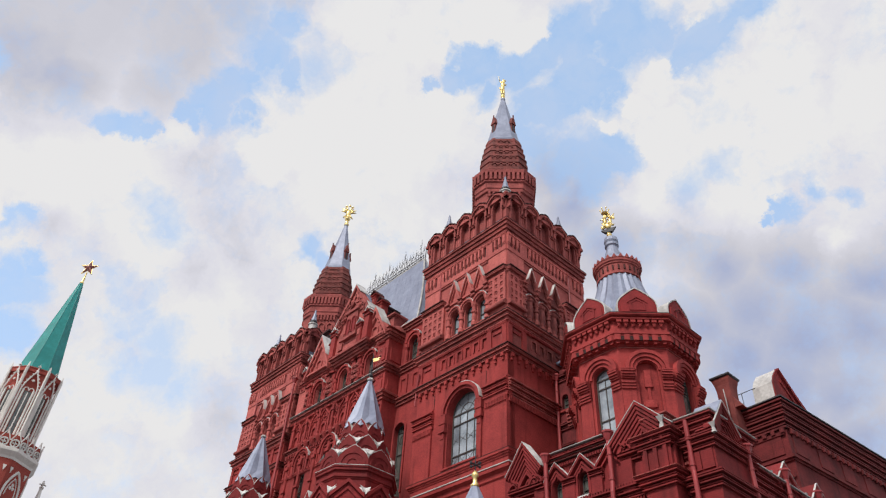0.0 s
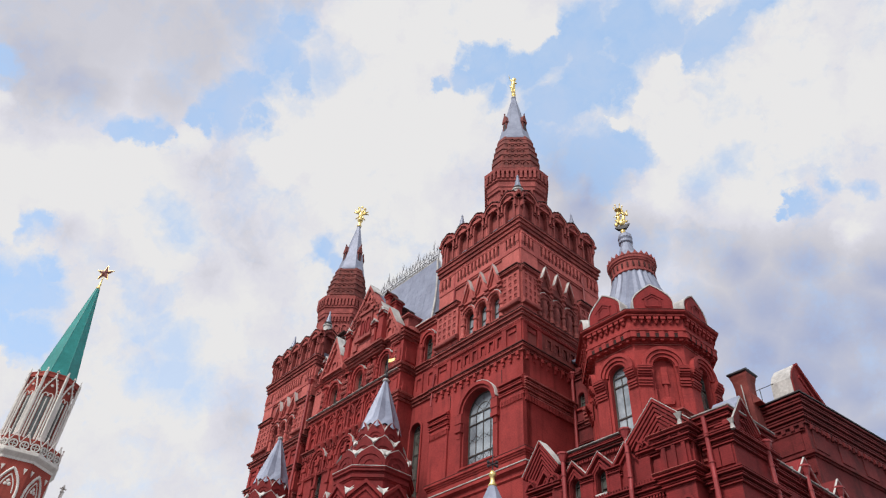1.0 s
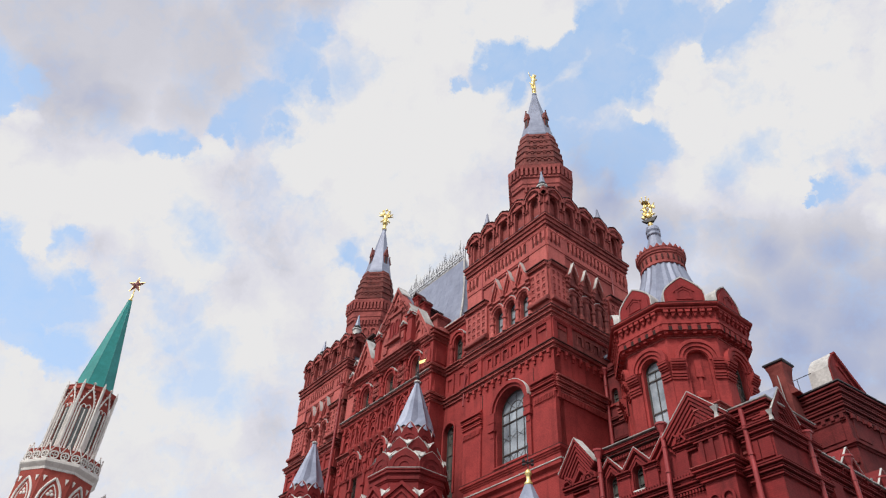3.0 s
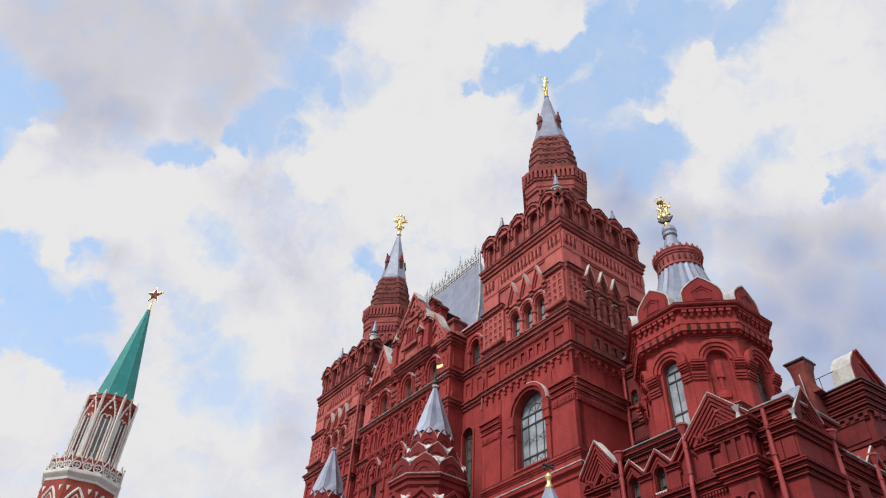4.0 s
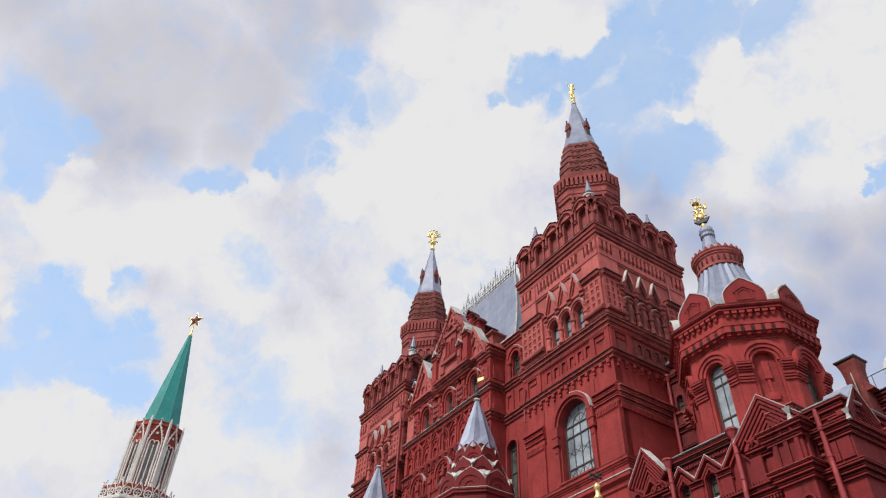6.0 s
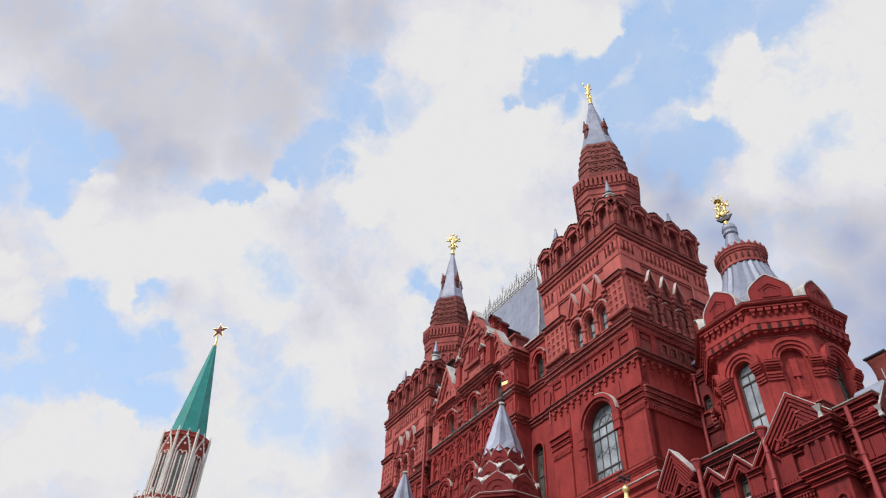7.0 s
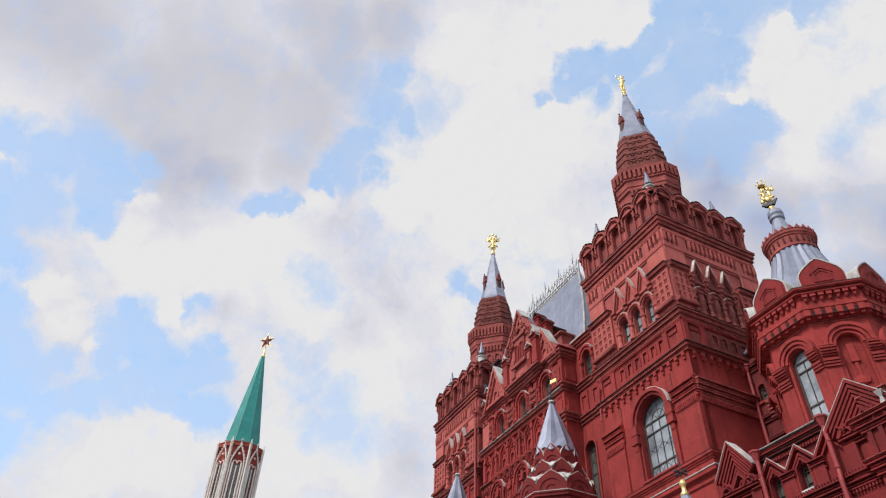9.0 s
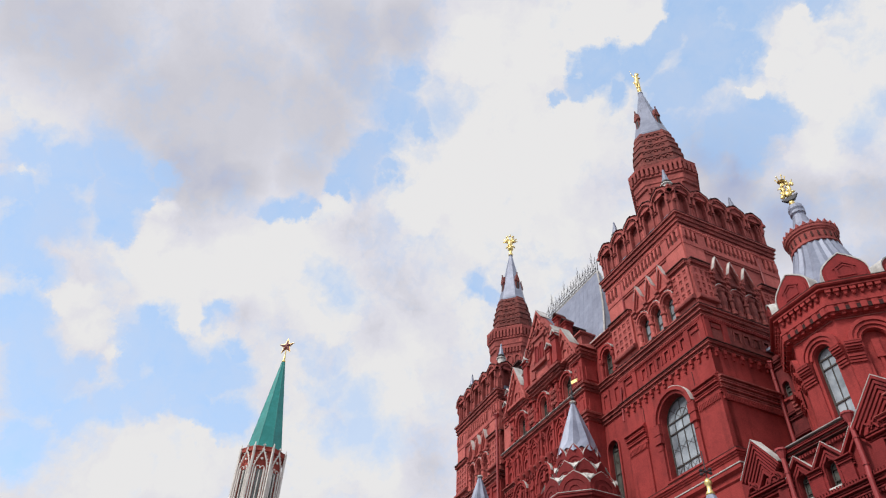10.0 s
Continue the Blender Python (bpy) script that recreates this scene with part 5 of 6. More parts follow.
# ---- porch with its turrets ----
def turret(at, label, vane):
    """An eight-sided turret: tiers of gables, a folded zinc tent."""
    t = thing("porch_turret", at, label, "turret", "porch turrets")
    part("drum", Shape().lathe(8, [(2.6, 0), (2.6, 17.4), (2.3, 18.6), (2.3, 20.0), (2.36, 20.05), (2.36, 20.2)], 22.5), CRIMSON, t)
    part("cornice", Shape().lathe(8, [(2.36, 20.1), (2.44, 20.15), (2.44, 20.32), (2.38, 20.36), (2.38, 20.5), (2.52, 20.56), (2.52, 20.72), (2.57, 20.74), (2.57, 20.85), (2.2, 20.95)], 22.5), CRIMSON, t)
    part("flashing", Shape().lathe(8, [(2.585, 20.84), (2.585, 20.88), (2.2, 20.98)], 22.5), CAP, t)
    part("core", Shape().lathe(8, [(2.1, 20.9), (1.6, 22.1), (1.5, 22.6), (1.25, 23.3), (1.15, 23.8), (1.12, 24.4)], 22.5), CRIMSON, t)
    for r, z, h, tn, n in ((2.62, 17.9, 1.95, 0.0, 8), (2.36, 20.9, 1.4, 0.0, 8), (1.72, 22.0, 1.4, 22.5, 8), (1.4, 23.2, 1.45, 0.0, 8)):
        hw = r * math.tan(math.pi / n)
        if r > 2.5:
            k = Shape().prism([(-hw, z), (hw, z), (hw, z + h * 0.5), (0, z + h), (-hw, z + h * 0.5)], -r, -r + 0.4).chevron(0, z + h + 0.08, hw, h * 0.5, 0.26, -r - 0.16, -r + 0.3).chevron(0, z + h - 0.42, hw * 0.7, h * 0.36, 0.18, -r - 0.08, -r + 0.3)
        else:
            k = Shape().keel(hw, z, h, -r, -r + 0.25).band(0, z + 0.1, hw * 0.34, hw * 0.46, -r - 0.05, -r + 0.1, n=8).band(0, z + 0.1, hw * 0.74, hw * 0.84, -r - 0.05, -r + 0.1, n=10)
        k = k.mesh("gable", CRIMSON)
        trim = Shape().keel(hw, z + 0.035, h * 1.02, -r + 0.03, -r + 0.24).mesh("flashing", CAP)
        for j in range(n):
            g = part("gable", k, CRIMSON, t, turn=360 / n * j + tn)
            if r < 2.5:
                part("flashing", trim, CAP, g)
        if r > 1.5:
            c = r / math.cos(math.pi / n)
            spur = Shape().prism([(0, z + h * 0.5), (0.36, z + h * 0.84), (0, z + h * 0.76), (-0.36, z + h * 0.84)], -0.02, 0.02)
            # the sheet leans out over the corner between two gables
            spur.v = [(x, -c + 0.1 + y - 0.9 * (z + h * 0.72 - q) * (0.8 if abs(x) < 0.1 else 0.0), q) for x, y, q in spur.v]
            spur = spur.mesh("valley_spur", CAP)
            for j in range(n):
                part("valley_spur", spur, CAP, t, "pointed pale metal spur", turn=360 / n * (j + 0.5) + tn)
            part("valley_sheet", Shape().lathe(n, [(r - 0.3, z + h * 0.3), (r - 0.02, z + h * 0.45), (r - 0.42, z + h * 0.96), (r - 0.7, z + h * 0.98)], tn + 180 / n), CAP, t, "pale metal sheet between the gables")
    loops = []
    for r, z, dip in ((1.54, 24.5, 0.42), (1.27, 25.1, 0.0), (0.13, 28.45, 0.0)):
        loops.append([(r * (1.0 if i % 2 else 0.86) * math.cos(math.pi * i / 8 + math.pi / 8), r * (1.0 if i % 2 else 0.86) * math.sin(math.pi * i / 8 + math.pi / 8), z - (dip if i % 2 else 0)) for i in range(16)])
    tent = part("tent_roof", Shape().loft(loops), ZINC, t, "folded blue-grey zinc tent roof")
    part("tent_foot", Shape().lathe(8, [(1.2, 24.0), (1.2, 24.4)], 22.5), SOOT, t)
    part("tip_ring", Shape().lathe(8, [(0.2, 28.38), (0.24, 28.46), (0.2, 28.55)]), CAP, tent)
    if vane:
        v = Shape().rod((0, 0, 28.5), (0, 0, 30.7), 0.06, 6, 0.03).ball((0, 0, 28.85), 0.16, n=8, m=5).ball((0, 0, 29.3), 0.1, n=8, m=5)
        part("vane_pole", v, IRON, t)
        flag = Shape().prism([(0.04, 29.98), (0.42, 30.02), (0.6, 30.14), (0.44, 30.18), (0.6, 30.28), (0.04, 30.26)], -0.02, 0.02)
        part("vane_flag", flag, GOLD, t, "gilded weather vane flag", turn=25)
    return t


turret((-37.75, 26.25, 0), "eight-sided red turret with folded zinc tent and gilded vane", True)
turret((-51.62, 25.95, 0), "eight-sided red porch turret with folded zinc tent roof", False)


def porch():
    t = thing("entrance_porch", (0, 0, 0), "red brick entrance porch with a row of gables", "porch")
    part("wall", Shape().box(-51.6, -37.8, 25.2, 29.7, 0, 18.6), CRIMSON, t)
    part("cornice", Shape().moulding(-49.0, -40.4, 25.2, steps(18.4, (0.15, 0.15), (0.3, 0.2), (0.2, 0.1))), CRIMSON, t)
    for i in range(4):
        x = -47.9 + 2.15 * i
        g = part("gable", Shape().prism([(x - 1.05, 18.6), (x + 1.05, 18.6), (x, 20.6)], 25.2, 26.4).chevron(x, 20.75, 1.1, 1.9, 0.36, 24.95, 25.6).chevron(x, 20.1, 0.7, 1.2, 0.24, 25.05, 25.6), CRIMSON, t)
        part("gable_cap", Shape().chevron(x, 20.85, 1.14, 1.95, 0.08, 24.94, 27.0), CAP, g)
    part("porch_roof", Shape().box(-51.0, -38.2, 26.0, 29.8, 18.6, 18.9), ZINC, t)
    return t


porch()


def pinnacle_with_finial(at):
    t = thing("zinc_pinnacle", at, "small zinc cone with gilded finial and iron cross", "pinnacle")
    part("base", Shape().lathe(8, [(0.9, 0), (0.9, 15.3), (1.0, 15.4), (1.0, 15.7)], 22.5), RED, t)
    part("cone", Shape().lathe(8, [(0.95, 15.7), (0.2, 17.5)], 22.5), ZINC, t)
    part("finial", Shape().lathe(10, [(0.2, 17.45), (0.24, 17.55), (0.12, 17.75), (0.12, 18.0), (0.2, 18.1), (0.16, 18.25), (0.05, 18.4)]), GOLD, t, "gilded finial", smooth=True)
    cr = Shape().rod((0, 0, 18.3), (0, 0, 19.9), 0.03, 5).rod((-0.35, 0, 18.75), (0.35, 0, 18.75), 0.035, 5).rod((0, -0.35, 18.75), (0, 0.35, 18.75), 0.035, 5)
    for a in range(4):
        cr.ball((0.33 * math.cos(a * 1.57), 0.33 * math.sin(a * 1.57), 18.75), 0.1, n=6, m=4)
    part("iron_cross", cr, IRON, t)
    return t


pinnacle_with_finial((-26.75, 26.3, 0))


# ---- low corner pavilion east of the tower ----
def chevron_gable(parent, x, y, apex, half, drop, layers=4):
    g = Shape().prism([(x - half, apex - drop - 0.2), (x + half, apex - drop - 0.2), (x, apex - 0.1)], y - 0.02, y + 0.7)
    ob = part("chevron_gable", g, CRIMSON, parent)
    count = layers + 3
    for i in range(count):
        k = 1 - 0.8 * i / count
        part("rib", Shape().chevron(x, apex - 1.9 * i / count * drop / 1.75, half * k, drop * k, 0.17, y - 0.42 + 0.4 * i / count, y + 0.2), CRIMSON, ob)
    part("flashing", Shape().chevron(x, apex + 0.07, half + 0.04, drop + 0.02, 0.05, y - 0.43, y + (0.3 if layers < 5 else -0.34)), CAP, ob, "pale metal gable edge")
    return ob


def horn(k):
    """A small flared metal horn that throws off rain."""
    def ring(a, y0, y1, z):
        return [(-a * k, y0 * k, z * k), (a * k, y0 * k, z * k), (a * k, y1 * k, z * k), (-a * k, y1 * k, z * k)]
    return Shape().loft([ring(0.22, -0.2, 0.2, 0), ring(0.12, -0.12, 0.1, 0.6), ring(0.36, -0.32, -0.1, 1.15)])


def pavilion():
    t = thing("corner_pavilion", (0, 0, -0.15), "low red brick pavilion with chevron gables and downpipes", "building wing")
    Y, X0, X1 = 29.25, -27.3, -16.45
    nich = [(x, 0.32, 16.75, 17.75) for x in (-23.44, -21.74)]
    part("wall", Shape().wall(X0, X1, 0, 19.5, Y, Y + 0.6, nich), CRIMSON, t)
    part("wall", Shape().box(X0, X1 - 0.02, Y + 0.6, 42, 0, 19.4), DEEP_SHADE, t)
    for x, h, a, b in nich:
        arched_window(t, x, 0.3, 16.8, 17.75, Y + 0.35, 1, (17.2,), SHADE, fan=False, thick=0.04)
        part("arch_moulding", Shape().band(x, 17.75, 0.34, 0.5, Y - 0.12, Y + 0.1, legs=1.0, n=8, point=0.15), CRIMSON, t)
        part("sill", Shape().box(x - 0.36, x + 0.36, Y - 0.2, Y + 0.3, 16.6, 16.75), CAP, t)
    part("string_course", Shape().moulding(X0 + 3.3, -19.6, Y, grooves(18.75, 0.7, 0.36, 6)), CRIMSON, t)
    part("flashing", Shape().moulding(X0 + 3.3, -19.6, Y, [(0.4, 19.47), (0.41, 19.51), (0.0, 19.68)], back=0.6), CAP, t, "pale metal ledge flashing")
    part("string_course", Shape().moulding(X0, X1, Y, grooves(15.9, 0.62, 0.38, 5)), CRIMSON, t)
    for x in (-23.44, -21.7, -19.95):
        z = Shape().chevron(x, 18.98, 0.86, 0.95, 0.18, Y - 0.26, Y + 0.1).chevron(x, 18.58, 0.62, 0.68, 0.14, Y - 0.16, Y + 0.1)
        zz = part("zigzag_gable", z, CRIMSON, t)
        part("flashing", Shape().chevron(x, 19.02, 0.87, 0.96, 0.035, Y - 0.265, Y + 0.05), CAP, zz)
    for x in (-24.3, -22.58, -20.85):
        part("pilaster", Shape().box(x - 0.34, x + 0.34, Y - 0.16, Y + 0.1, 16.3, 17.6).moulding(x - 0.44, x + 0.44, Y, grooves(17.35, 0.55, 0.36, 5)), CRIMSON, t)
    chevron_gable(t, -25.5, Y - 0.1, 20.72, 1.3, 1.75)
    chevron_gable(t, -17.85, Y - 0.1, 20.5, 1.85, 1.8, 5)
    for x, half in ((-25.5, 1.25), (-17.85, 1.45)):
        part("zigzag_gable", Shape().chevron(x + 0.2, 19.0, 0.62, 0.75, 0.2, Y - 0.45, Y + 0.1).chevron(x + 0.2, 18.6, 0.4, 0.5, 0.15, Y - 0.3, Y + 0.1), CRIMSON, t)
        part("string_course", Shape().moulding(x - half, x + half, Y, grooves(17.7, 0.56, 0.5, 4)), CRIMSON, t)
        part("panel", Shape().box(x - 0.6, x + 0.6, Y - 0.18, Y + 0.1, 16.5, 17.5), CRIMSON, t)
        for s in (-1, 1):
            part("pilaster", Shape().box(x + s * (half - 0.35) - 0.32, x + s * (half - 0.35) + 0.32, Y - 0.24, Y + 0.1, 16.2, 17.8), CRIMSON, t)
            part("shell_niche", Shape().band(x + s * half * 0.62, 18.15, 0.24, 0.34, Y - 0.5, Y + 0.1, n=8).band(x + s * half * 0.62, 18.15, 0.4, 0.5, Y - 0.42, Y + 0.1, n=8), CRIMSON, t)
    for x in (-23.9, -19.72):
        downpipe(t, x, Y - 0.42, 19.5, 0.0, 16.75)
    # the corner pier, with its mouldings carried round
    part("pier", Shape().box(-18.0, -16.4, Y - 0.25, Y + 1.6, 0, 18.6), CRIMSON, t)
    for z in (17.85, 15.9):
        part("pier_cornice", Shape().skirt(0.8, 0.92, grooves(z, 0.74, 0.4, 6), -17.2, Y + 0.67), CRIMSON, t)
    part("corner_horn", horn(0.55), CAP, t, "pale metal gargoyle horn", at=(-16.5, Y - 0.5, 18.55))
    for x in (-17.75, -17.2, -16.65):
        part("pilaster_strip", Shape().box(x - 0.1, x + 0.1, Y - 0.36, Y + 0.1, 16.65, 17.85), CRIMSON, t)
    for y in (29.3, 29.9, 30.5):
        part("pilaster_strip", Shape().box(-16.5, -16.3, y - 0.1, y + 0.1, 16.65, 17.85), CRIMSON, t)
    for z in (18.5, 16.55):
        part("dusty_edge", Shape().skirt(0.8, 0.92, [(0.3, z + 0.03), (0.412, z + 0.045), (0.412, z + 0.065), (0.2, z + 0.09)], -17.2, Y + 0.67), FADED, t)
    for z in (18.98, 19.13):
        # strips that paint soot and ledge shadow in one dark tone
        part("soot_edge", Shape().moulding(X0 + 3.3, -19.6, Y, [(0.0, z - 0.02), (0.25, z), (0.25, z + 0.03), (0.0, z + 0.05)]), SOOT_SHADE, t)
    for x in (-17.62, -16.88):
        # a dark disc painted as the shade of a round hole
        part("round_opening", Shape().rod((x, Y - 0.275, 14.75), (x, Y - 0.2, 14.75), 0.11, 10), SOOT_SHADE, t)
    arc = Shape()
    for x in (-17.6, -16.9):
        arc.band(x, 15.0, 0.22, 0.34, Y - 0.36, Y + 0.1, legs=0.6, n=8)
    part("blind_arcade", arc, CRIMSON, t)
    part("parapet_step", Shape().box(-17.6, -16.45, Y - 0.2, Y + 1.2, 18.5, 19.3).skirt(0.57, 0.7, grooves(19.2, 0.34, 0.2, 3), -17.02, Y + 0.5), SOOT, t)
    part("shell_niche", Shape().band(-17.0, 18.7, 0.22, 0.32, Y - 0.34, Y + 0.1, n=8).band(-17.0, 18.7, 0.38, 0.48, Y - 0.28, Y + 0.1, n=8), CRIMSON, t)
    for x in (-26.3, -24.75, -19.1, -18.5):
        part("zigzag_gable", Shape().chevron(x, 18.72, 0.34, 0.4, 0.12, Y - 0.5, Y + 0.1).chevron(x, 18.5, 0.2, 0.24, 0.1, Y - 0.4, Y + 0.1), CRIMSON, t)
    for a, b, z, out in ((X0, X1, 16.5, 0.3), (X0 + 3.3, -19.6, 18.68, 0.2), (X0, X1, 15.72, 0.14)):
        dent = Shape()
        for i in range(int((b - a) / 0.17)):
            dent.box(a + 0.17 * i, a + 0.17 * i + 0.09, Y - out, Y + 0.1, z, z + 0.14)
        tagged(part("dentil_band", dent, CRIMSON, t), kind="stuff")
    downpipe(t, -15.72, Y + 0.3, 19.3, 0.0, 16.4, hopper=False)
    return t


pavilion()


def east_wing():
    t = thing("east_wing", (0, 0, 0), "long red brick side wing with chevron gables and cornices", "building wing")
    # the first block, with mouldings on two sides
    part("wall", Shape().box(-16.0, -14.62, 29.75, 33.4, 0, 19.0), CRIMSON, t)
    for z in (17.3, 15.4):
        part("pier_cornice", Shape().skirt(0.69, 1.82, grooves(z, 0.74, 0.4, 6), -15.31, 31.58), CRIMSON, t)
    part("string_course", Shape().skirt(0.69, 1.82, grooves(18.3, 0.7, 0.3, 5), -15.31, 31.58), CRIMSON, t)
    for x in (-15.65, -15.0):
        part("panel", Shape().box(x - 0.3, x + 0.3, 29.66, 29.9, 16.3, 17.2), CRIMSON, t)
    part("flashing", Shape().skirt(0.69, 1.82, [(0.31, 19.0), (0.33, 19.05), (0.0, 19.2)], -15.31, 31.58), CAP, t)
    part("wall", Shape().box(-16.6, -15.7, 30.0, 32.4, 0, 18.9).box(-16.5, -15.72, 29.9, 32.4, 15.4, 15.7).box(-16.5, -15.72, 29.88, 32.4, 17.6, 18.0), CRIMSON, t)
    for z in (16.9, 17.2, 18.5):
        part("string_course", Shape().box(-16.55, -15.71, 29.9, 30.2, z, z + 0.12), SOOT, t)
    part("corner_horn", horn(0.42), CAP, t, "pale metal gargoyle horn", at=(-14.3, 29.45, 17.75))
    # a frame that looks east: local x runs north
    e = thing("side_wall", (-14.6, 29.75, 0), "red brick side wall with chevron gables and niches", "wall", turn=90)
    chevron_gable(e, 1.0, 0.05, 19.85, 1.15, 1.5, 5)
    part("gable_roof", Shape().chevron(1.0, 19.97, 0.72, 0.92, 0.07, -0.34, 1.1).prism([(0.1, 18.9), (1.9, 18.9), (1.0, 19.8)], 0.76, 1.05), ZINC, e, "pale metal gable roof")
    part("wall", Shape().box(3.65, 60, 0.35, 2.0, 0, 17.8), CRIMSON, e)
    part("wall", Shape().box(0, 60, 2.0, 4.0, 0, 17.7), DEEP_SHADE, e)
    part("cornice", Shape().moulding(3.65, 60, 0.35, grooves(16.6, 1.0, 0.5, 7)), CRIMSON, e)
    part("flashing", Shape().moulding(3.65, 60, 0.35, [(0.56, 17.6), (0.56, 17.66), (0.0, 17.95)]), CAP, e)
    part("string_course", Shape().moulding(3.65, 60, 0.35, steps(13.9, (0.12, 0.12), (0.3, 0.2), (0.1, 0.1))), CRIMSON, e)
    for i in range(12):
        x = 5.2 + 3.6 * i
        part("pilaster", Shape().box(x - 0.5, x + 0.5, 0.1, 0.5, 0, 16.6), CRIMSON, e)
        z = part("zigzag_gable", Shape().chevron(x + 1.8, 18.9, 1.2, 1.3, 0.3, -0.15, 0.9).chevron(x + 1.8, 18.45, 0.85, 0.95, 0.24, -0.05, 0.9).prism([(x + 0.7, 17.5), (x + 2.9, 17.5), (x + 1.8, 18.7)], 0.1, 0.8), CRIMSON, e)
        part("flashing", Shape().chevron(x + 1.8, 18.94, 1.22, 1.32, 0.04, -0.16, -0.06), CAP, z)
        part("horn", horn(0.26), CAP, e, "pale metal gargoyle horn", at=(x, -0.1, 17.5))
        arched = Shape().band(x + 1.8, 15.4, 0.5, 0.7, 0.18, 0.5, legs=1.2, n=8).band(x + 1.8, 15.45, 0.74, 0.94, 0.05, 0.5, legs=0.2, n=8)
        part("arch_moulding", arched, CRIMSON, e)
        part("blind_panel", Shape().wall(x + 1.3, x + 2.3, 14.2, 15.9, 0.31, 0.36), SHADE, e)
    for x in (2.9, 6.6, 10.2):
        downpipe(e, x, -0.18, 18.3, 0.0)
    return t


east_wing()


def upper_block():
    """Built from its south-east corner: x runs back west from it, y north."""
    t = thing("upper_block", (-15.72, 41.95, 0), "taller red brick block with heavy cornice and dormer gable", "building wing", turn=-4.5)
    x0, x1, y0, y1, top = -3.35, -0.3, 0.3, 56.0, 25.35
    # the block's shaded look comes from its darker brick colour
    part("wall", Shape().box(x0, x1, y0, y1, 0, top), UMBER_SHADE, t)
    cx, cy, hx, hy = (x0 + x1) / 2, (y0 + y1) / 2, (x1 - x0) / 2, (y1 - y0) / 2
    part("cornice", Shape().skirt(hx, hy, grooves(23.5, 1.85, 0.46, 9), cx, cy), UMBER_SHADE, t)
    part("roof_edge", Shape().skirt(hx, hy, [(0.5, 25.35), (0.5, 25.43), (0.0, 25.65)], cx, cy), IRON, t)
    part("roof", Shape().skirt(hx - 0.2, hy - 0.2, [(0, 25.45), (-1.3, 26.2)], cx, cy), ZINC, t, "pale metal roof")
    part("string_course", Shape().skirt(hx, hy, steps(21.4, (0.1, 0.14), (0.22, 0.16), (0.08, 0.1)), cx, cy), UMBER_SHADE, t)
    part("panel", Shape().box(x0 + 0.5, x1 - 0.4, y0 - 0.08, y0 + 0.1, 21.9, 23.1).box(x0 + 0.1, x1 - 0.1, y0 - 0.14, y0 + 0.1, 23.08, 23.3).box(x0 + 0.1, x1 - 0.1, y0 - 0.12, y0 + 0.1, 20.4, 20.7), UMBER_SHADE, t)
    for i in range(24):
        part("bracket", Shape().box(x1 - 0.1, x1 + 0.22, y0 + 0.3 + i * 0.6, y0 + 0.55 + i * 0.6, 23.2, 23.5), UMBER_SHADE, t)
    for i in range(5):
        part("bracket", Shape().box(x1 - 0.3 - i * 0.6, x1 - 0.05 - i * 0.6, y0 - 0.22, y0 + 0.1, 23.2, 23.5), UMBER_SHADE, t)
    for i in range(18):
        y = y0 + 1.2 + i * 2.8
        part("niche", Shape().box(x1 - 0.2, x1 + 0.06, y - 0.7, y + 0.7, 22.0, 23.4).box(x1 - 0.1, x1 + 0.12, y - 0.9, y + 0.9, 23.3, 23.52), UMBER_SHADE, t)
    # dormer: brick gable that looks east, pale sheet roof and cheek behind

    def east(pts, xa, xb):
        n = len(pts)
        p = [(xa, y, z) for y, z in pts] + [(xb, y, z) for y, z in pts]
        return Shape().add(p, [tuple(range(n)), tuple(range(2 * n - 1, n - 1, -1))] + [(i, i + n, (i + 1) % n + n, (i + 1) % n) for i in range(n)])
    outline = [(0.2, 25.3), (3.6, 25.3), (3.3, 25.7), (2.4, 26.55), (1.6, 27.4), (1.15, 27.95), (0.6, 27.3), (0.3, 26.7)]
    part("dormer_gable", east(outline, -0.34, -0.24), CRIMSON, t)
    part("gable_rim", east([(3.75, 25.35), (3.4, 25.8), (2.5, 26.65), (1.7, 27.5), (1.18, 28.05), (1.15, 27.9), (1.5, 27.4), (2.3, 26.5), (3.2, 25.6), (3.3, 25.3)], -0.4, -0.06), CRIMSON, t)
    part("gable_rim", east([(2.75, 25.6), (1.2, 27.2), (1.2, 27.0), (2.55, 25.6)], -0.4, -0.16), CRIMSON, t)
    part("dormer_roof", east([(a * 1.02 - 0.05, z + 0.04) for a, z in outline], -1.7, -0.32), CAP, t, "pale snow-white metal dormer roof")
    part("roof_rail", Shape().rod((-3.6, 0.2, 26.75), (-1.5, 0.25, 26.75), 0.025, 5).rod((-3.5, 0.2, 25.4), (-3.5, 0.2, 26.75), 0.025, 5).rod((-2.5, 0.22, 25.4), (-2.5, 0.22, 26.75), 0.025, 5), IRON, t, "thin iron roof rail")
    return t


upper_block()


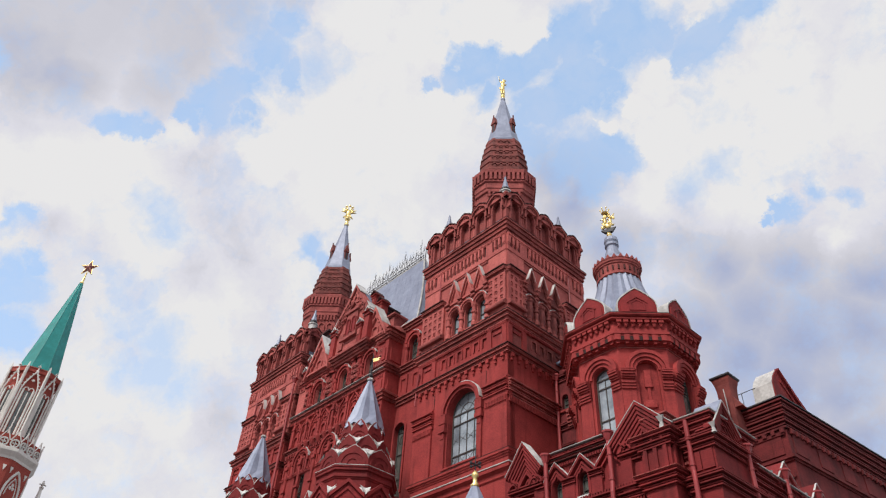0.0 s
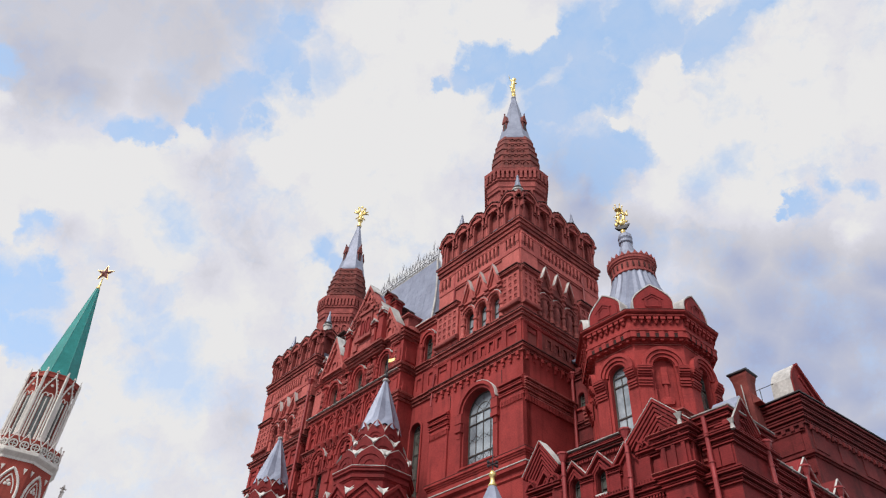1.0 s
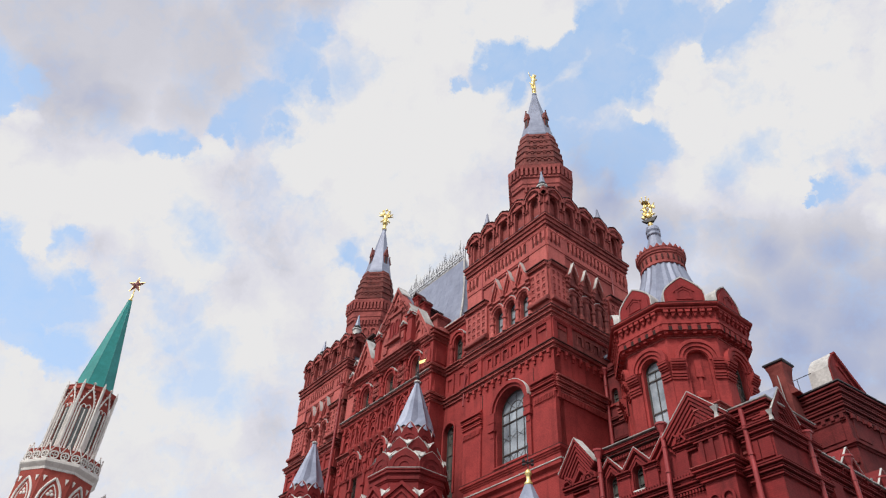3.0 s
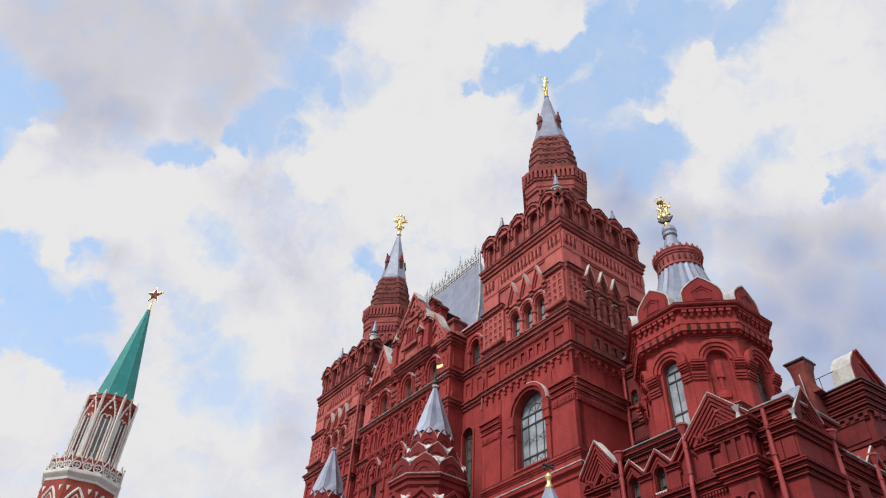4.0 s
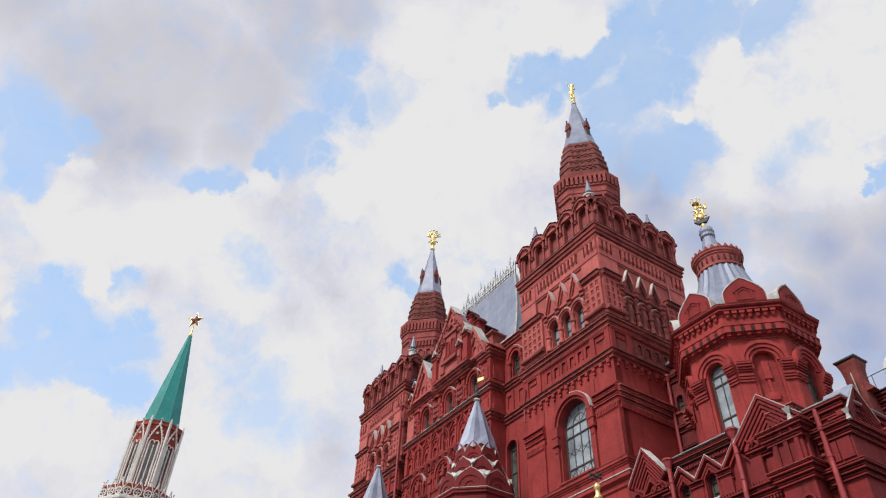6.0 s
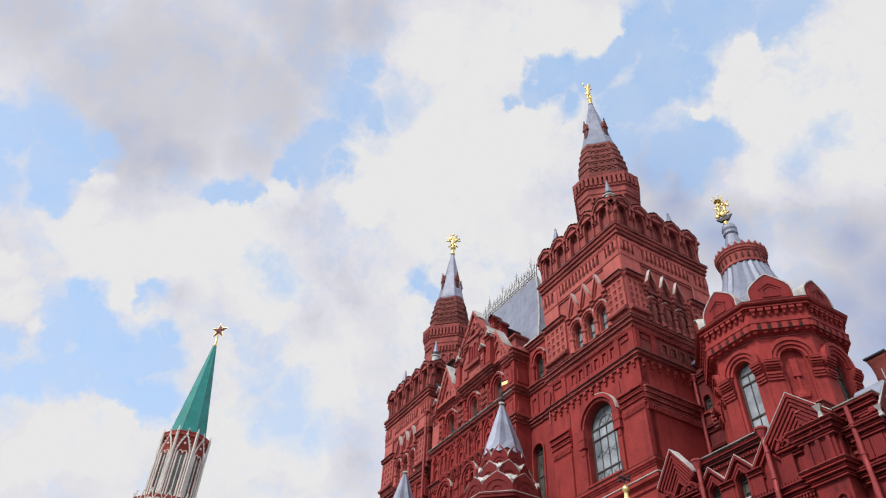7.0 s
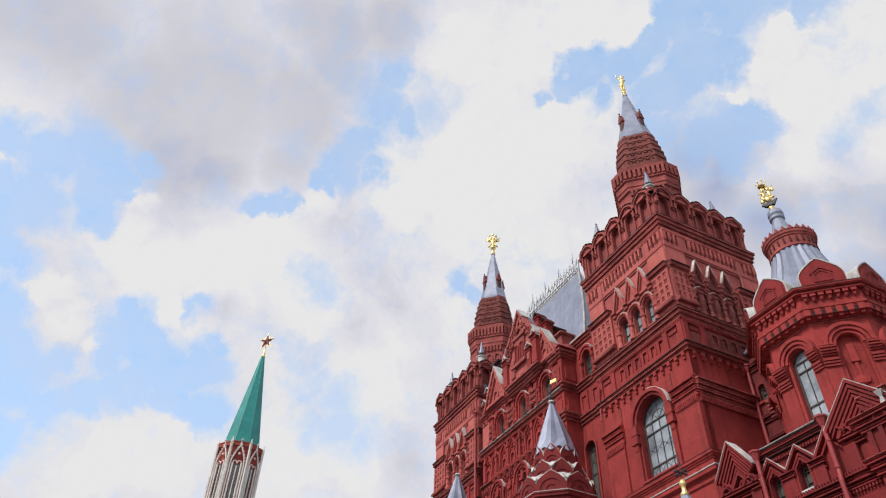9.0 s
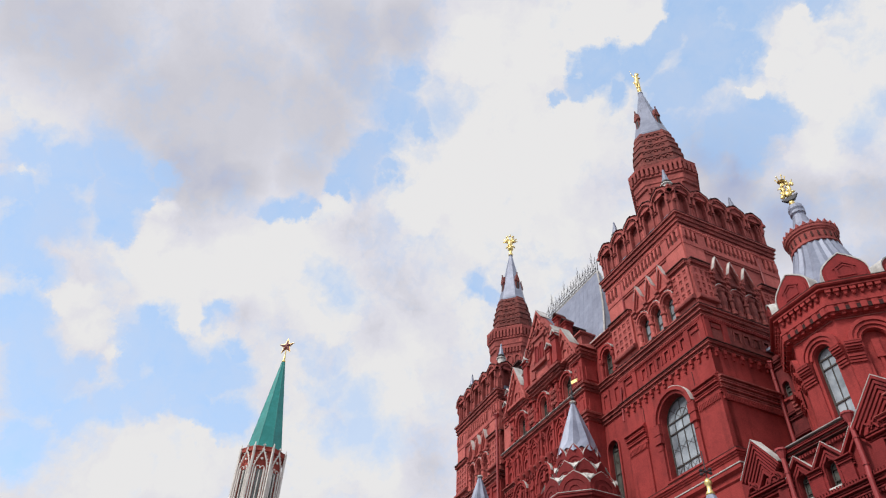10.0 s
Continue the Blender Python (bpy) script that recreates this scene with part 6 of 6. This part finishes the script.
def chimney():
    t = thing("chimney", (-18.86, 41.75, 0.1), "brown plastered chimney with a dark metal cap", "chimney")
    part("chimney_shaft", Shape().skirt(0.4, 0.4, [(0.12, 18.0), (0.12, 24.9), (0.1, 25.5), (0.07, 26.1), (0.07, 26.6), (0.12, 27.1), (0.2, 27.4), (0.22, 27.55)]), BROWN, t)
    part("cap", Shape().skirt(0.4, 0.4, [(0.25, 27.55), (0.32, 27.62), (0.32, 27.72), (-0.3, 28.05)]), IRON, t)
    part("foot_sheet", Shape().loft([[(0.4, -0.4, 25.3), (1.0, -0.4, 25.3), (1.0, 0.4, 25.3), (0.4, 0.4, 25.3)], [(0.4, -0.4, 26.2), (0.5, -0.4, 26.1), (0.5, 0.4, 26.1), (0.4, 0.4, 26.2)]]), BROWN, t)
    part("rod", Shape().rod((0.25, -0.9, 24.6), (0.2, -0.9, 26.5), 0.035, 6), CAP, t)
    return t


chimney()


def roof_railing():
    t = thing("roof_railing", (-19.3, 39.5, 0.7), "short dark iron railing on the low roof", "railing")
    part("rail", Shape().rod((-1.2, 0, 24.1), (0.5, 0, 24.1), 0.03, 5).rod((-1.2, 0, 23.2), (0.5, 0, 23.2), 0.025, 5), IRON, t)
    bar = Shape().rod((0, 0, 17.7), (0, 0, 24.3), 0.022, 5).rod((-0.1, 0, 23.4), (0.1, 0, 23.9), 0.015, 4).rod((0.1, 0, 23.4), (-0.1, 0, 23.9), 0.015, 4).mesh("bar", IRON)
    for i in range(8):
        part("bar", bar, IRON, t, at=(-1.2 + 0.24 * i, 0, 0))
    return t


roof_railing()


# ---- eight-sided corner tower ----
def octagon_tower(at):
    t = thing("octagonal_tower", at, "eight-sided red brick tower with ribbed zinc dome", "tower")
    A, B = 3.86, 3.56
    F = B * math.tan(math.pi / 8)                 # half a side
    part("wall", Shape().lathe(8, [(B - 0.62, 0), (B - 0.62, 29.0)], 22.5), DEEP_SHADE, t)
    open_side = Shape().wall(-F, F, 15.0, 28.0, -B, -B + 0.5, [(0.12, 0.62, 21.2, 24.95)]).mesh("wall", RED)
    for k in range(8):
        turn = 45 * k
        part("wall", open_side, RED, t, turn=turn)
        if k == 1:
            nb = part("blind_niche", Shape().wall(-0.62, 0.86, 21.2, 25.7, -B + 0.25, -B + 0.45), RED, t, turn=turn)
            cross = Shape().box(0.02, 0.2, -B + 0.17, -B + 0.3, 22.9, 25.0).box(-0.2, 0.44, -B + 0.13, -B + 0.3, 22.6, 23.0).ball((0.12, -B + 0.24, 22.8), 0.42, 0.14, 0.3, n=12, m=6).loft([[(-0.1, -B + 0.12, 23.9), (0.34, -B + 0.12, 23.9), (0.34, -B + 0.3, 23.9), (-0.1, -B + 0.3, 23.9)], [(-0.05, -B + 0.16, 25.05), (0.29, -B + 0.16, 25.05), (0.29, -B + 0.3, 25.05), (-0.05, -B + 0.3, 25.05)]])
            part("relief", cross, RED, nb)
        else:
            arched_window(t, 0.12, 0.6, 21.3, 24.95, -B + 0.36, 2, (22.25, 24.35), GLASS if k < 1 else SHADE, turn=turn, fan=False)
    arch = Shape().band(0.12, 24.95, 0.66, 0.84, -B - 0.1, -B + 0.1, n=14).band(0.12, 24.95, 0.86, 1.06, -B - 0.2, -B + 0.1, n=14).band(0.12, 24.95, 1.08, 1.3, -B - 0.28, -B + 0.1, n=14)
    arch = arch.mesh("arch_moulding", RED)
    pil = Shape()
    for s in (-1, 1):
        x0, x1 = sorted((s * 0.78 + 0.1, s * (F + 0.02)))
        pil.box(x0, x1, -B - 0.08, -B + 0.1, 20.0, 24.9)
        pil.moulding(x0, x1, -B, steps(23.62, (0.17, 0.12), (0.1, 0.04), (0.22, 0.12), (0.14, 0.04), (0.27, 0.14), (0.16, 0.16), (0.26, 0.08), (0.2, 0.03), (0.34, 0.1), (0.26, 0.03), (0.42, 0.12), (0.34, 0.03), (0.48, 0.12), (0.5, 0.07)))
    pil = pil.mesh("capital", RED)
    bead = Shape().box(-0.17, 0.17, -A - 0.17, -A + 0.4, 26.8, 27.2).box(-0.1, 0.1, -A - 0.06, -A + 0.4, 26.62, 26.81).mesh("bracket", RED)
    # black patches between brackets, painted for the shade of hollow gaps
    gap = Shape().wall(-0.13, 0.13, 26.8, 27.1, -A - 0.128, -A - 0.05).mesh("slot", SOOT_SHADE)
    corb = Shape().box(-0.15, 0.15, -A - 0.3, -A + 0.1, 28.03, 28.26).box(-0.11, 0.11, -A - 0.22, -A + 0.1, 27.9, 28.04).lathe(8, [(0.1, 27.92), (0.09, 27.82), (0.04, 27.74)], 0, 0, -A - 0.13).mesh("corbel", RED)
    line = Shape().box(-F + 0.1, F - 0.1, -B - 0.05, -B + 0.1, 26.46, 26.53).mesh("string_course", SOOT)
    kz = 28.86
    kok = Shape().koko(0, kz, 1.2, 1.85, -A - 0.16, -A + 0.3).koko(0, kz, 1.2, 1.85, -A - 0.24, -A, 0.86).box(-0.5, 0.5, -A - 0.29, -A, kz + 0.1, kz + 0.22).box(-0.5, -0.36, -A - 0.29, -A, kz + 0.22, kz + 0.75).box(0.36, 0.5, -A - 0.29, -A, kz + 0.22, kz + 0.75).chevron(0, kz + 1.2, 0.62, 0.42, 0.12, -A - 0.3, -A).chevron(0, kz + 0.98, 0.4, 0.26, 0.1, -A - 0.28, -A)
    kok = kok.mesh("ogee_gable", CRIMSON)
    rimpts = [(1.21, 0), (1.21, 0.56), (1.15, 0.82), (0.97, 1.09), (0.67, 1.38), (0.32, 1.66), (0, 1.87)]
    edge = [(a + 0.06, kz + 0.05 + z) for a, z in rimpts[:-1]] + [(0, kz + 1.95)] + [(-a - 0.06, kz + 0.05 + z) for a, z in rimpts[-2::-1]]
    under = [(-a, kz + z) for a, z in rimpts] + [(a, kz + z) for a, z in rimpts[-2::-1]]
    rim = Shape().prism(edge + under, -A - 0.2, -A + 1.0)
    rim = rim.mesh("gable_flashing", CAP)
    for k in range(8):
        turn = 45 * k
        part("arch_moulding", arch, RED, t, turn=turn)
        part("capital", pil, RED, t, turn=turn)
        row("bracket", bead, t, [-1.45 + 0.56 * i for i in range(6)], turn)
        row("slot", gap, t, [-1.17 + 0.56 * i for i in range(5)], turn)
        row("corbel", corb, t, [-1.29 + 0.43 * i for i in range(7)], turn)
        part("string_course", line, SOOT, t, turn=turn)
        g = part("ogee_gable", kok, RED, t, "ogee gable of red brick", turn=turn)
        part("gable_flashing", rim, CAP, g, "pale metal gable edge")
    part("string_course", Shape().lathe(8, [(B, 26.55), (B + 0.08, 26.6), (B + 0.08, 26.68), (A, 26.74), (A, 26.78), (A + 0.12, 26.82), (A + 0.12, 27.2), (A + 0.2, 27.24), (A + 0.2, 27.38), (A + 0.06, 27.42), (A + 0.06, 28.24), (A, 28.26)], 22.5), RED, t)
    part("cornice", Shape().lathe(8, [(A, 28.2), (A + 0.34, 28.24), (A + 0.34, 28.33), (A + 0.28, 28.35), (A + 0.28, 28.4), (A + 0.42, 28.43), (A + 0.5, 28.5), (A + 0.5, 28.63), (A, 28.7)], 22.5), RED, t)
    for z, o in ((28.6, 0.515),):
        # dark rim on the cornice, both soot and painted shadow line
        part("soot_edge", Shape().lathe(8, [(A + o - 0.1, z - 0.03), (A + o, z - 0.02), (A + o, z + 0.03), (A, z + 0.06)], 22.5), SOOT_SHADE, t)
    # ribbed dome, crown and neck
    n = 48
    prof = [(3.9, 28.66), (3.5, 29.4), (2.7, 30.6), (2.1, 31.9), (1.7, 33.2), (1.42, 34.4)]
    loops = [[(r * (1.0 + (0.032 if i % 2 else -0.032)) * math.cos(2 * math.pi * i / n), r * (1.0 + (0.032 if i % 2 else -0.032)) * math.sin(2 * math.pi * i / n), z) for i in range(n)] for r, z in prof]
    part("dome", Shape().loft(loops), ZINC, t, "ribbed pale zinc dome")
    part("crown_ring", Shape().lathe(24, [(1.42, 34.1), (1.58, 34.15), (1.58, 34.3), (1.5, 34.34), (1.54, 35.0), (1.62, 35.06), (1.62, 35.16), (1.7, 35.22), (1.74, 35.5), (1.5, 35.55), (1.2, 35.55)], flat=False), SOOT, t, "red crown ring with pointed teeth")
    tooth = Shape().prism([(-0.19, 35.42), (0.19, 35.42), (0, 35.78)], -1.75, -1.55).mesh("tooth", SOOT)
    # painted dark patches in place of shaded slits round the ring
    slit = Shape().box(-0.055, 0.055, -1.565, -1.4, 34.48, 34.88).mesh("slit", SOOT_SHADE)
    for k in range(24):
        part("tooth", tooth, RED, t, turn=15 * k)
        part("slit", slit, SOOT, t, turn=15 * k + 7.5)
    part("neck", Shape().lathe(16, [(1.3, 35.3), (0.97, 36.0), (0.66, 36.65), (0.46, 37.45), (0.42, 37.7), (0.52, 37.82), (0.52, 38.02), (0.46, 38.06), (0.54, 38.25), (0.48, 38.6), (0.2, 38.75)], cx=-0.12, cy=-0.08, flat=False), ZINC, t, "zinc neck below the finial")
    return t


OCT = (-22.12, 35.72, 0)
octagon_tower(OCT)


def ship_emblem(at, turn):
    """A gilded emblem: a curved boat-like base that carries a crowned figure of scrolls."""
    t = thing("gilded_finial", at, "gilded crowned emblem on a dark curved base", "finial", turn=turn)
    part("stem", Shape().lathe(10, [(0.2, 0), (0.12, 0.15), (0.24, 0.3), (0.24, 0.45), (0.1, 0.6)]), GOLD, t, smooth=True)
    boat = Shape().loft([[(-0.72, -0.1, 0.9), (0.75, -0.1, 1.15), (0.75, 0.1, 1.15), (-0.72, 0.1, 0.9)], [(-0.35, -0.16, 0.62), (0.35, -0.16, 0.66), (0.35, 0.16, 0.66), (-0.35, 0.16, 0.62)]])
    part("curved_base", boat, IRON, t, "dark curved base")
    s = Shape().ball((0.0, 0, 1.35), 0.34, 0.22, 0.3).ball((-0.26, 0, 1.9), 0.18, 0.16, 0.4).ball((0.26, 0, 1.85), 0.17, 0.16, 0.38).ball((-0.5, 0, 1.25), 0.22, 0.16, 0.2)
    s.rod((0.35, 0, 2.1), (0.72, 0, 2.65), 0.1, 7, 0.05).rod((-0.28, 0, 2.1), (-0.2, 0, 2.75), 0.16, 7, 0.1).rod((0.1, 0, 1.6), (0.55, 0, 1.35), 0.1, 6, 0.06).rod((-0.1, 0, 1.6), (-0.6, 0, 1.75), 0.09, 6, 0.05)
    s.rod((0.28, 0, 2.15), (0.1, 0, 2.6), 0.11, 6, 0.07).ball((0.62, 0, 2.2), 0.14, 0.1, 0.2)
    rng = random.Random(7)
    for k in range(26):
        a, b = rng.uniform(-0.62, 0.62), rng.uniform(1.15, 2.75)
        s.ball((a * (1.1 - 0.2 * b), rng.uniform(-0.2, 0.2), b), rng.uniform(0.06, 0.13), n=6, m=4)
        if k % 3 == 0:
            s.rod((a * 0.5, 0, b), (a * 1.25, rng.uniform(-0.15, 0.15), b + rng.uniform(-0.2, 0.3)), 0.06, 5, 0.02)
    part("figure", s, GOLD, t, "gilded scrollwork figure", smooth=True)
    cr = Shape().lathe(12, [(0.28, 2.75), (0.36, 2.8), (0.3, 2.86)], cx=-0.15, flat=False)
    for k in range(6):
        a = k * math.pi / 3
        cr.rod((-0.15 + 0.3 * math.cos(a), 0.3 * math.sin(a), 2.85), (-0.15 + 0.42 * math.cos(a), 0.42 * math.sin(a), 3.15), 0.06, 6, 0.04).ball((-0.15 + 0.42 * math.cos(a), 0.42 * math.sin(a), 3.18), 0.08, n=6, m=4)
    part("crown", cr, GOLD, t, "gilded crown")
    t.scale = (0.78, 0.78, 0.95)
    return t


ship_emblem((OCT[0] - 0.18, OCT[1] - 0.12, 38.7), 30)


def link_wall():
    t = thing("link_wall", (0, 0, 0), "shadowed red brick link between tower and octagon", "wall")
    Y = 34.55
    # shade between the towers is painted in with the dark brick, soot included
    part("wall", Shape().wall(-27.5, -24.6, 0, 28.6, Y, Y + 0.6, [(-26.72, 0.27, 25.5, 26.35)]), UMBER_SHADE, t)
    part("wall", Shape().box(-27.4, -24.5, Y + 0.6, 39.0, 0, 29.3), UMBER_SHADE, t)
    arched_window(t, -26.72, 0.26, 25.5, 26.35, Y + 0.3, 1, (26.0,), SHADE, fan=False)
    part("sill", Shape().box(-27.1, -26.34, Y - 0.14, Y + 0.1, 25.3, 25.44), RED, t)
    for i in range(5):
        part("corbel", Shape().box(-26.5 + 0.05 * i, -25.2, Y - 0.16 - 0.1 * i, Y + 0.1, 24.1 + 0.2 * i, 24.27 + 0.2 * i), SOOT, t)
    for z, hi in ((24.0, 0.6), (22.6, 0.5), (27.6, 0.7), (20.6, 0.4)):
        part("cornice", Shape().moulding(-27.4, -24.6, Y, grooves(z, hi, 0.26, 4)), UMBER_SHADE, t)
    part("roof", Shape().box(-27.4, -24.0, 34.7, 41, 29.3, 29.5), ZINC, t)
    part("drain_box", Shape().box(-26.4, -25.5, 35.7, 36.3, 29.4, 30.6).skirt(0.45, 0.3, [(0.06, 30.5), (0.1, 30.6), (0.1, 30.7), (0, 30.75)], -25.95, 36.0), CAP, t, "pale metal drain box")
    part("drain_stand", Shape().box(-26.6, -25.3, 35.5, 36.6, 28.5, 29.4), RED, t)
    downpipe(t, -27.22, Y - 0.2, 28.2, 0.0)
    return t


link_wall()


# ---- fortress tower ----
def fortress_tower(at):
    t = thing("fortress_tower", at, "slender red fortress tower with white tracery and green tent", "tower", turn=-11)
    tent = part("tent_roof", Shape().lathe(8, [(2.62, 49.9), (2.52, 50.2), (0.28, 66.4), (0.22, 66.6)], 22.5), GREEN, t, "green painted copper tent roof")
    for k in range(8):
        a = radians(22.5 + 45 * k)
        b = 1 / math.cos(math.pi / 8)
        part("hip_roll", Shape().rod((2.52 * b * math.cos(a), 2.52 * b * math.sin(a), 50.2), (0.26 * b * math.cos(a), 0.26 * b * math.sin(a), 66.5), 0.035, 6), GREEN, tent)
    part("stem", Shape().lathe(10, [(0.24, 66.5), (0.3, 66.7), (0.14, 67.0), (0.2, 67.5), (0.1, 67.8), (0.08, 68.8)]), GOLD, t, "gilded stem", smooth=True)
    R = 3.25
    squat = Matrix.Translation((0, 0, 41.2)) @ Matrix.Diagonal((1.0, 1.0, 0.926, 1.0)) @ Matrix.Translation((0, 0, -41.2))
    F = R * math.tan(math.pi / 8)
    part("drum", Shape().lathe(8, [(R - 0.35, 36), (R - 0.35, 49.7)], 22.5), BRICK, t)
    part("drum_top", Shape().lathe(8, [(R - 0.3, 50.1), (R - 0.08, 50.2), (R - 0.08, 50.7), (R - 0.02, 50.75), (R - 0.02, 50.9), (R - 0.6, 51.0)], 22.5).moved(squat), BRICK, t)
    lancet = Shape().wall(-0.42, 0.42, 39.6, 47.3, -R + 0.32, -R + 0.4).moved(squat).mesh("lancet", SHADE)
    tracery = Shape()
    for x in (-F, F):
        tracery.rod((x * 0.97, -R + 0.02, 38.6), (x * 0.97, -R + 0.02, 50.6), 0.165, 8)
        tracery.rod((x * 0.97, -R + 0.02, 50.6), (x * 0.97, -R + 0.02, 51.5), 0.14, 6, 0.04).ball((x * 0.97, -R + 0.02, 50.75), 0.2, 0.2, 0.12, n=6, m=3)
    for x in (-0.62, 0.0, 0.62):
        tracery.rod((x, -R + 0.14, 38.8), (x, -R + 0.14, 47.4 if x else 47.0), 0.13 if x else 0.07, 6)
    for s in (-1, 1):
        for i in range(6):
            a, b = i / 6, (i + 1) / 6
            tracery.rod((s * 0.95 * (1 - a ** 1.6), -R + 0.04, 47.2 + 3.1 * a), (s * 0.95 * (1 - b ** 1.6), -R + 0.04, 47.2 + 3.1 * b), 0.1, 6)
            tracery.ball((s * (0.95 * (1 - b ** 1.6) + 0.14), -R, 47.25 + 3.1 * b), 0.1, n=5, m=3)
        for i in range(5):
            a, b = math.pi * i / 5, math.pi * (i + 1) / 5
            tracery.rod((s * 0.31 + 0.3 * math.cos(a), -R + 0.1, 47.3 + 0.45 * math.sin(a)), (s * 0.31 + 0.3 * math.cos(b), -R + 0.1, 47.3 + 0.45 * math.sin(b)), 0.07, 5)
        tracery.rod((s * 0.95, -R + 0.06, 38.8), (s * 0.95, -R + 0.06, 47.3), 0.1, 6)
    tracery.ball((0, -R + 0.1, 48.9), 0.2, 0.1, 0.2, n=8, m=4)
    tracery.rod((0, -R + 0.05, 50.2), (0, -R + 0.05, 51.4), 0.12, 6, 0.04)
    tracery.ball((0, -R, 51.1), 0.24, 0.2, 0.1, n=6, m=4)
    tracery = tracery.moved(squat).mesh("tracery", STONE)
    for k in range(8):
        part("lancet", lancet, SHADE, t, "dark lancet window", turn=45 * k)
        part("tracery", tracery, STONE, t, "white stone tracery", turn=45 * k)
    # gallery
    G = 4.6
    GF = G * math.tan(math.pi / 8)
    part("gallery_floor", Shape().lathe(8, [(4.3, 36.9), (4.36, 37.2), (4.64, 37.6), (G + 0.12, 37.75), (G + 0.12, 38.05), (3.0, 38.1)], 22.5), STONE, t, "white stone cornice", at=(0, 0, 0.6))
    part("parapet_back", Shape().lathe(8, [(G - 0.28, 38.8), (G - 0.28, 40.6), (G - 0.6, 40.7)], 22.5), BRICK, t, at=(0, 0, -0.2))
    bal = Shape().box(-GF, GF, -G, -G + 0.24, 38.8, 38.98)
    for i in range(3):
        x = -GF + GF * 2 * (i + 0.5) / 3
        w = GF / 3
        bal.band(x, 39.5, w * 0.62, w * 0.86, -G, -G + 0.2, n=12)
        lower = Shape().band(0, 0, w * 0.62, w * 0.86, -G, -G + 0.2, n=12)
        lower.v = [(a + x, b, 39.5 - c) for a, b, c in lower.v]
        bal.join(lower)
        bal.box(x - 0.06, x + 0.06, -G + 0.02, -G + 0.16, 39.1, 39.9).box(x - 0.3, x + 0.3, -G + 0.02, -G + 0.16, 39.44, 39.56)
        for s in (-1, 1):
            bal.rod((x + s * w * 0.95, -G + 0.1, 39.8), (x, -G + 0.1, 41.1), 0.07, 5)
        bal.ball((x, -G + 0.1, 41.2), 0.13, n=6, m=4)
    bal = bal.mesh("balustrade", STONE)
    for k in range(8):
        part("balustrade", bal, STONE, t, "white stone openwork balustrade", turn=45 * k, at=(0, 0, -0.2))
    # the stage below
    B = 4.25
    part("lower_stage", Shape().lathe(8, [(B, 0), (B, 37.6)], 22.5), BRICK, t)
    low = Shape()
    for s in (-1, 1):
        for i in range(7):
            a, b = i / 7, (i + 1) / 7
            low.rod((s * 1.28 * (1 - a ** 2.2), -B, 33.0 + 3.0 * a), (s * 1.28 * (1 - b ** 2.2), -B, 33.0 + 3.0 * b), 0.17, 6)
            low.rod((s * 0.8 * (1 - a ** 2.2), -B, 33.0 + 2.2 * a), (s * 0.8 * (1 - b ** 2.2), -B, 33.0 + 2.2 * b), 0.08, 6)
        low.rod((s * 1.28, -B, 30.0), (s * 1.28, -B, 33.0), 0.17, 6)
        low.prism([(s * 1.5, 36.1), (s * 1.05, 36.1), (s * 1.28, 35.4)], -B - 0.1, -B + 0.1)
    for a in (90, 210, 330):
        low.ball((0.26 * math.cos(radians(a)), -B, 34.1 + 0.26 * math.sin(radians(a))), 0.22, 0.08, 0.22, n=8, m=4)
    low = low.mesh("tracery", STONE)
    for k in range(8):
        part("tracery", low, STONE, t, "white stone ogee tracery", turn=45 * k, at=(0, 0, 0.6))
    return t


KREMLIN = (-101.88, 15.95, -0.35)
fortress_tower(KREMLIN)
star = Shape()
pts = [((1.4 if i % 2 == 0 else 0.54) * math.sin(math.pi * i / 5), (1.55 if i % 2 == 0 else 0.6) * math.cos(math.pi * i / 5)) for i in range(10)]
star.add([(x, 0, z) for x, z in pts] + [(0, -0.35, 0), (0, 0.35, 0)], [(i, (i + 1) % 10, 10) for i in range(10)] + [((i + 1) % 10, i, 11) for i in range(10)])
red_star = thing("red_star", (KREMLIN[0], KREMLIN[1], 69.35), "ruby red five-pointed star with gilded edges on the tent tip", "star", turn=48)
part("star_body", star, RUBY, red_star)
edge = Shape()
for i in range(10):
    a, b = pts[i], pts[(i + 1) % 10]
    edge.rod((a[0], 0, a[1]), (b[0], 0, b[1]), 0.04, 5)
part("gilded_edge", edge, GOLD, red_star, "gilded edge")


def far_pinnacle(at):
    t = thing("stone_pinnacle", at, "pale stone corner pinnacle with a leafy cross finial", "pinnacle")
    part("shaft", Shape().lathe(8, [(0.7, 0), (0.7, 31.0), (0.85, 31.2), (0.85, 31.5), (0.5, 31.8), (0.16, 36.0)], 22.5), STONE, t)
    part("finial", Shape().ball((0, 0, 36.1), 0.3, 0.3, 0.2, n=8, m=4).ball((0, 0, 36.7), 0.2, n=8, m=4).rod((0, 0, 36), (0, 0, 37), 0.1, 6).rod((-0.4, 0, 36.5), (0.4, 0, 36.5), 0.1, 6).rod((0, -0.4, 36.5), (0, 0.4, 36.5), 0.1, 6), STONE, t)
    return t


far_pinnacle((-100.6, 22.0, 0))


# an unseen plain long front across the square: closes the east, added to block low sky light
single("wall_east", Shape().box(52, 60, -90, 130, 0, 23).box(51.6, 52.2, -90, 130, 21.5, 22.4).box(51.8, 52.1, -90, 130, 7.2, 7.8), STONE, "unseen pale front across the square, added to block low sky", "wall", kind="structure")
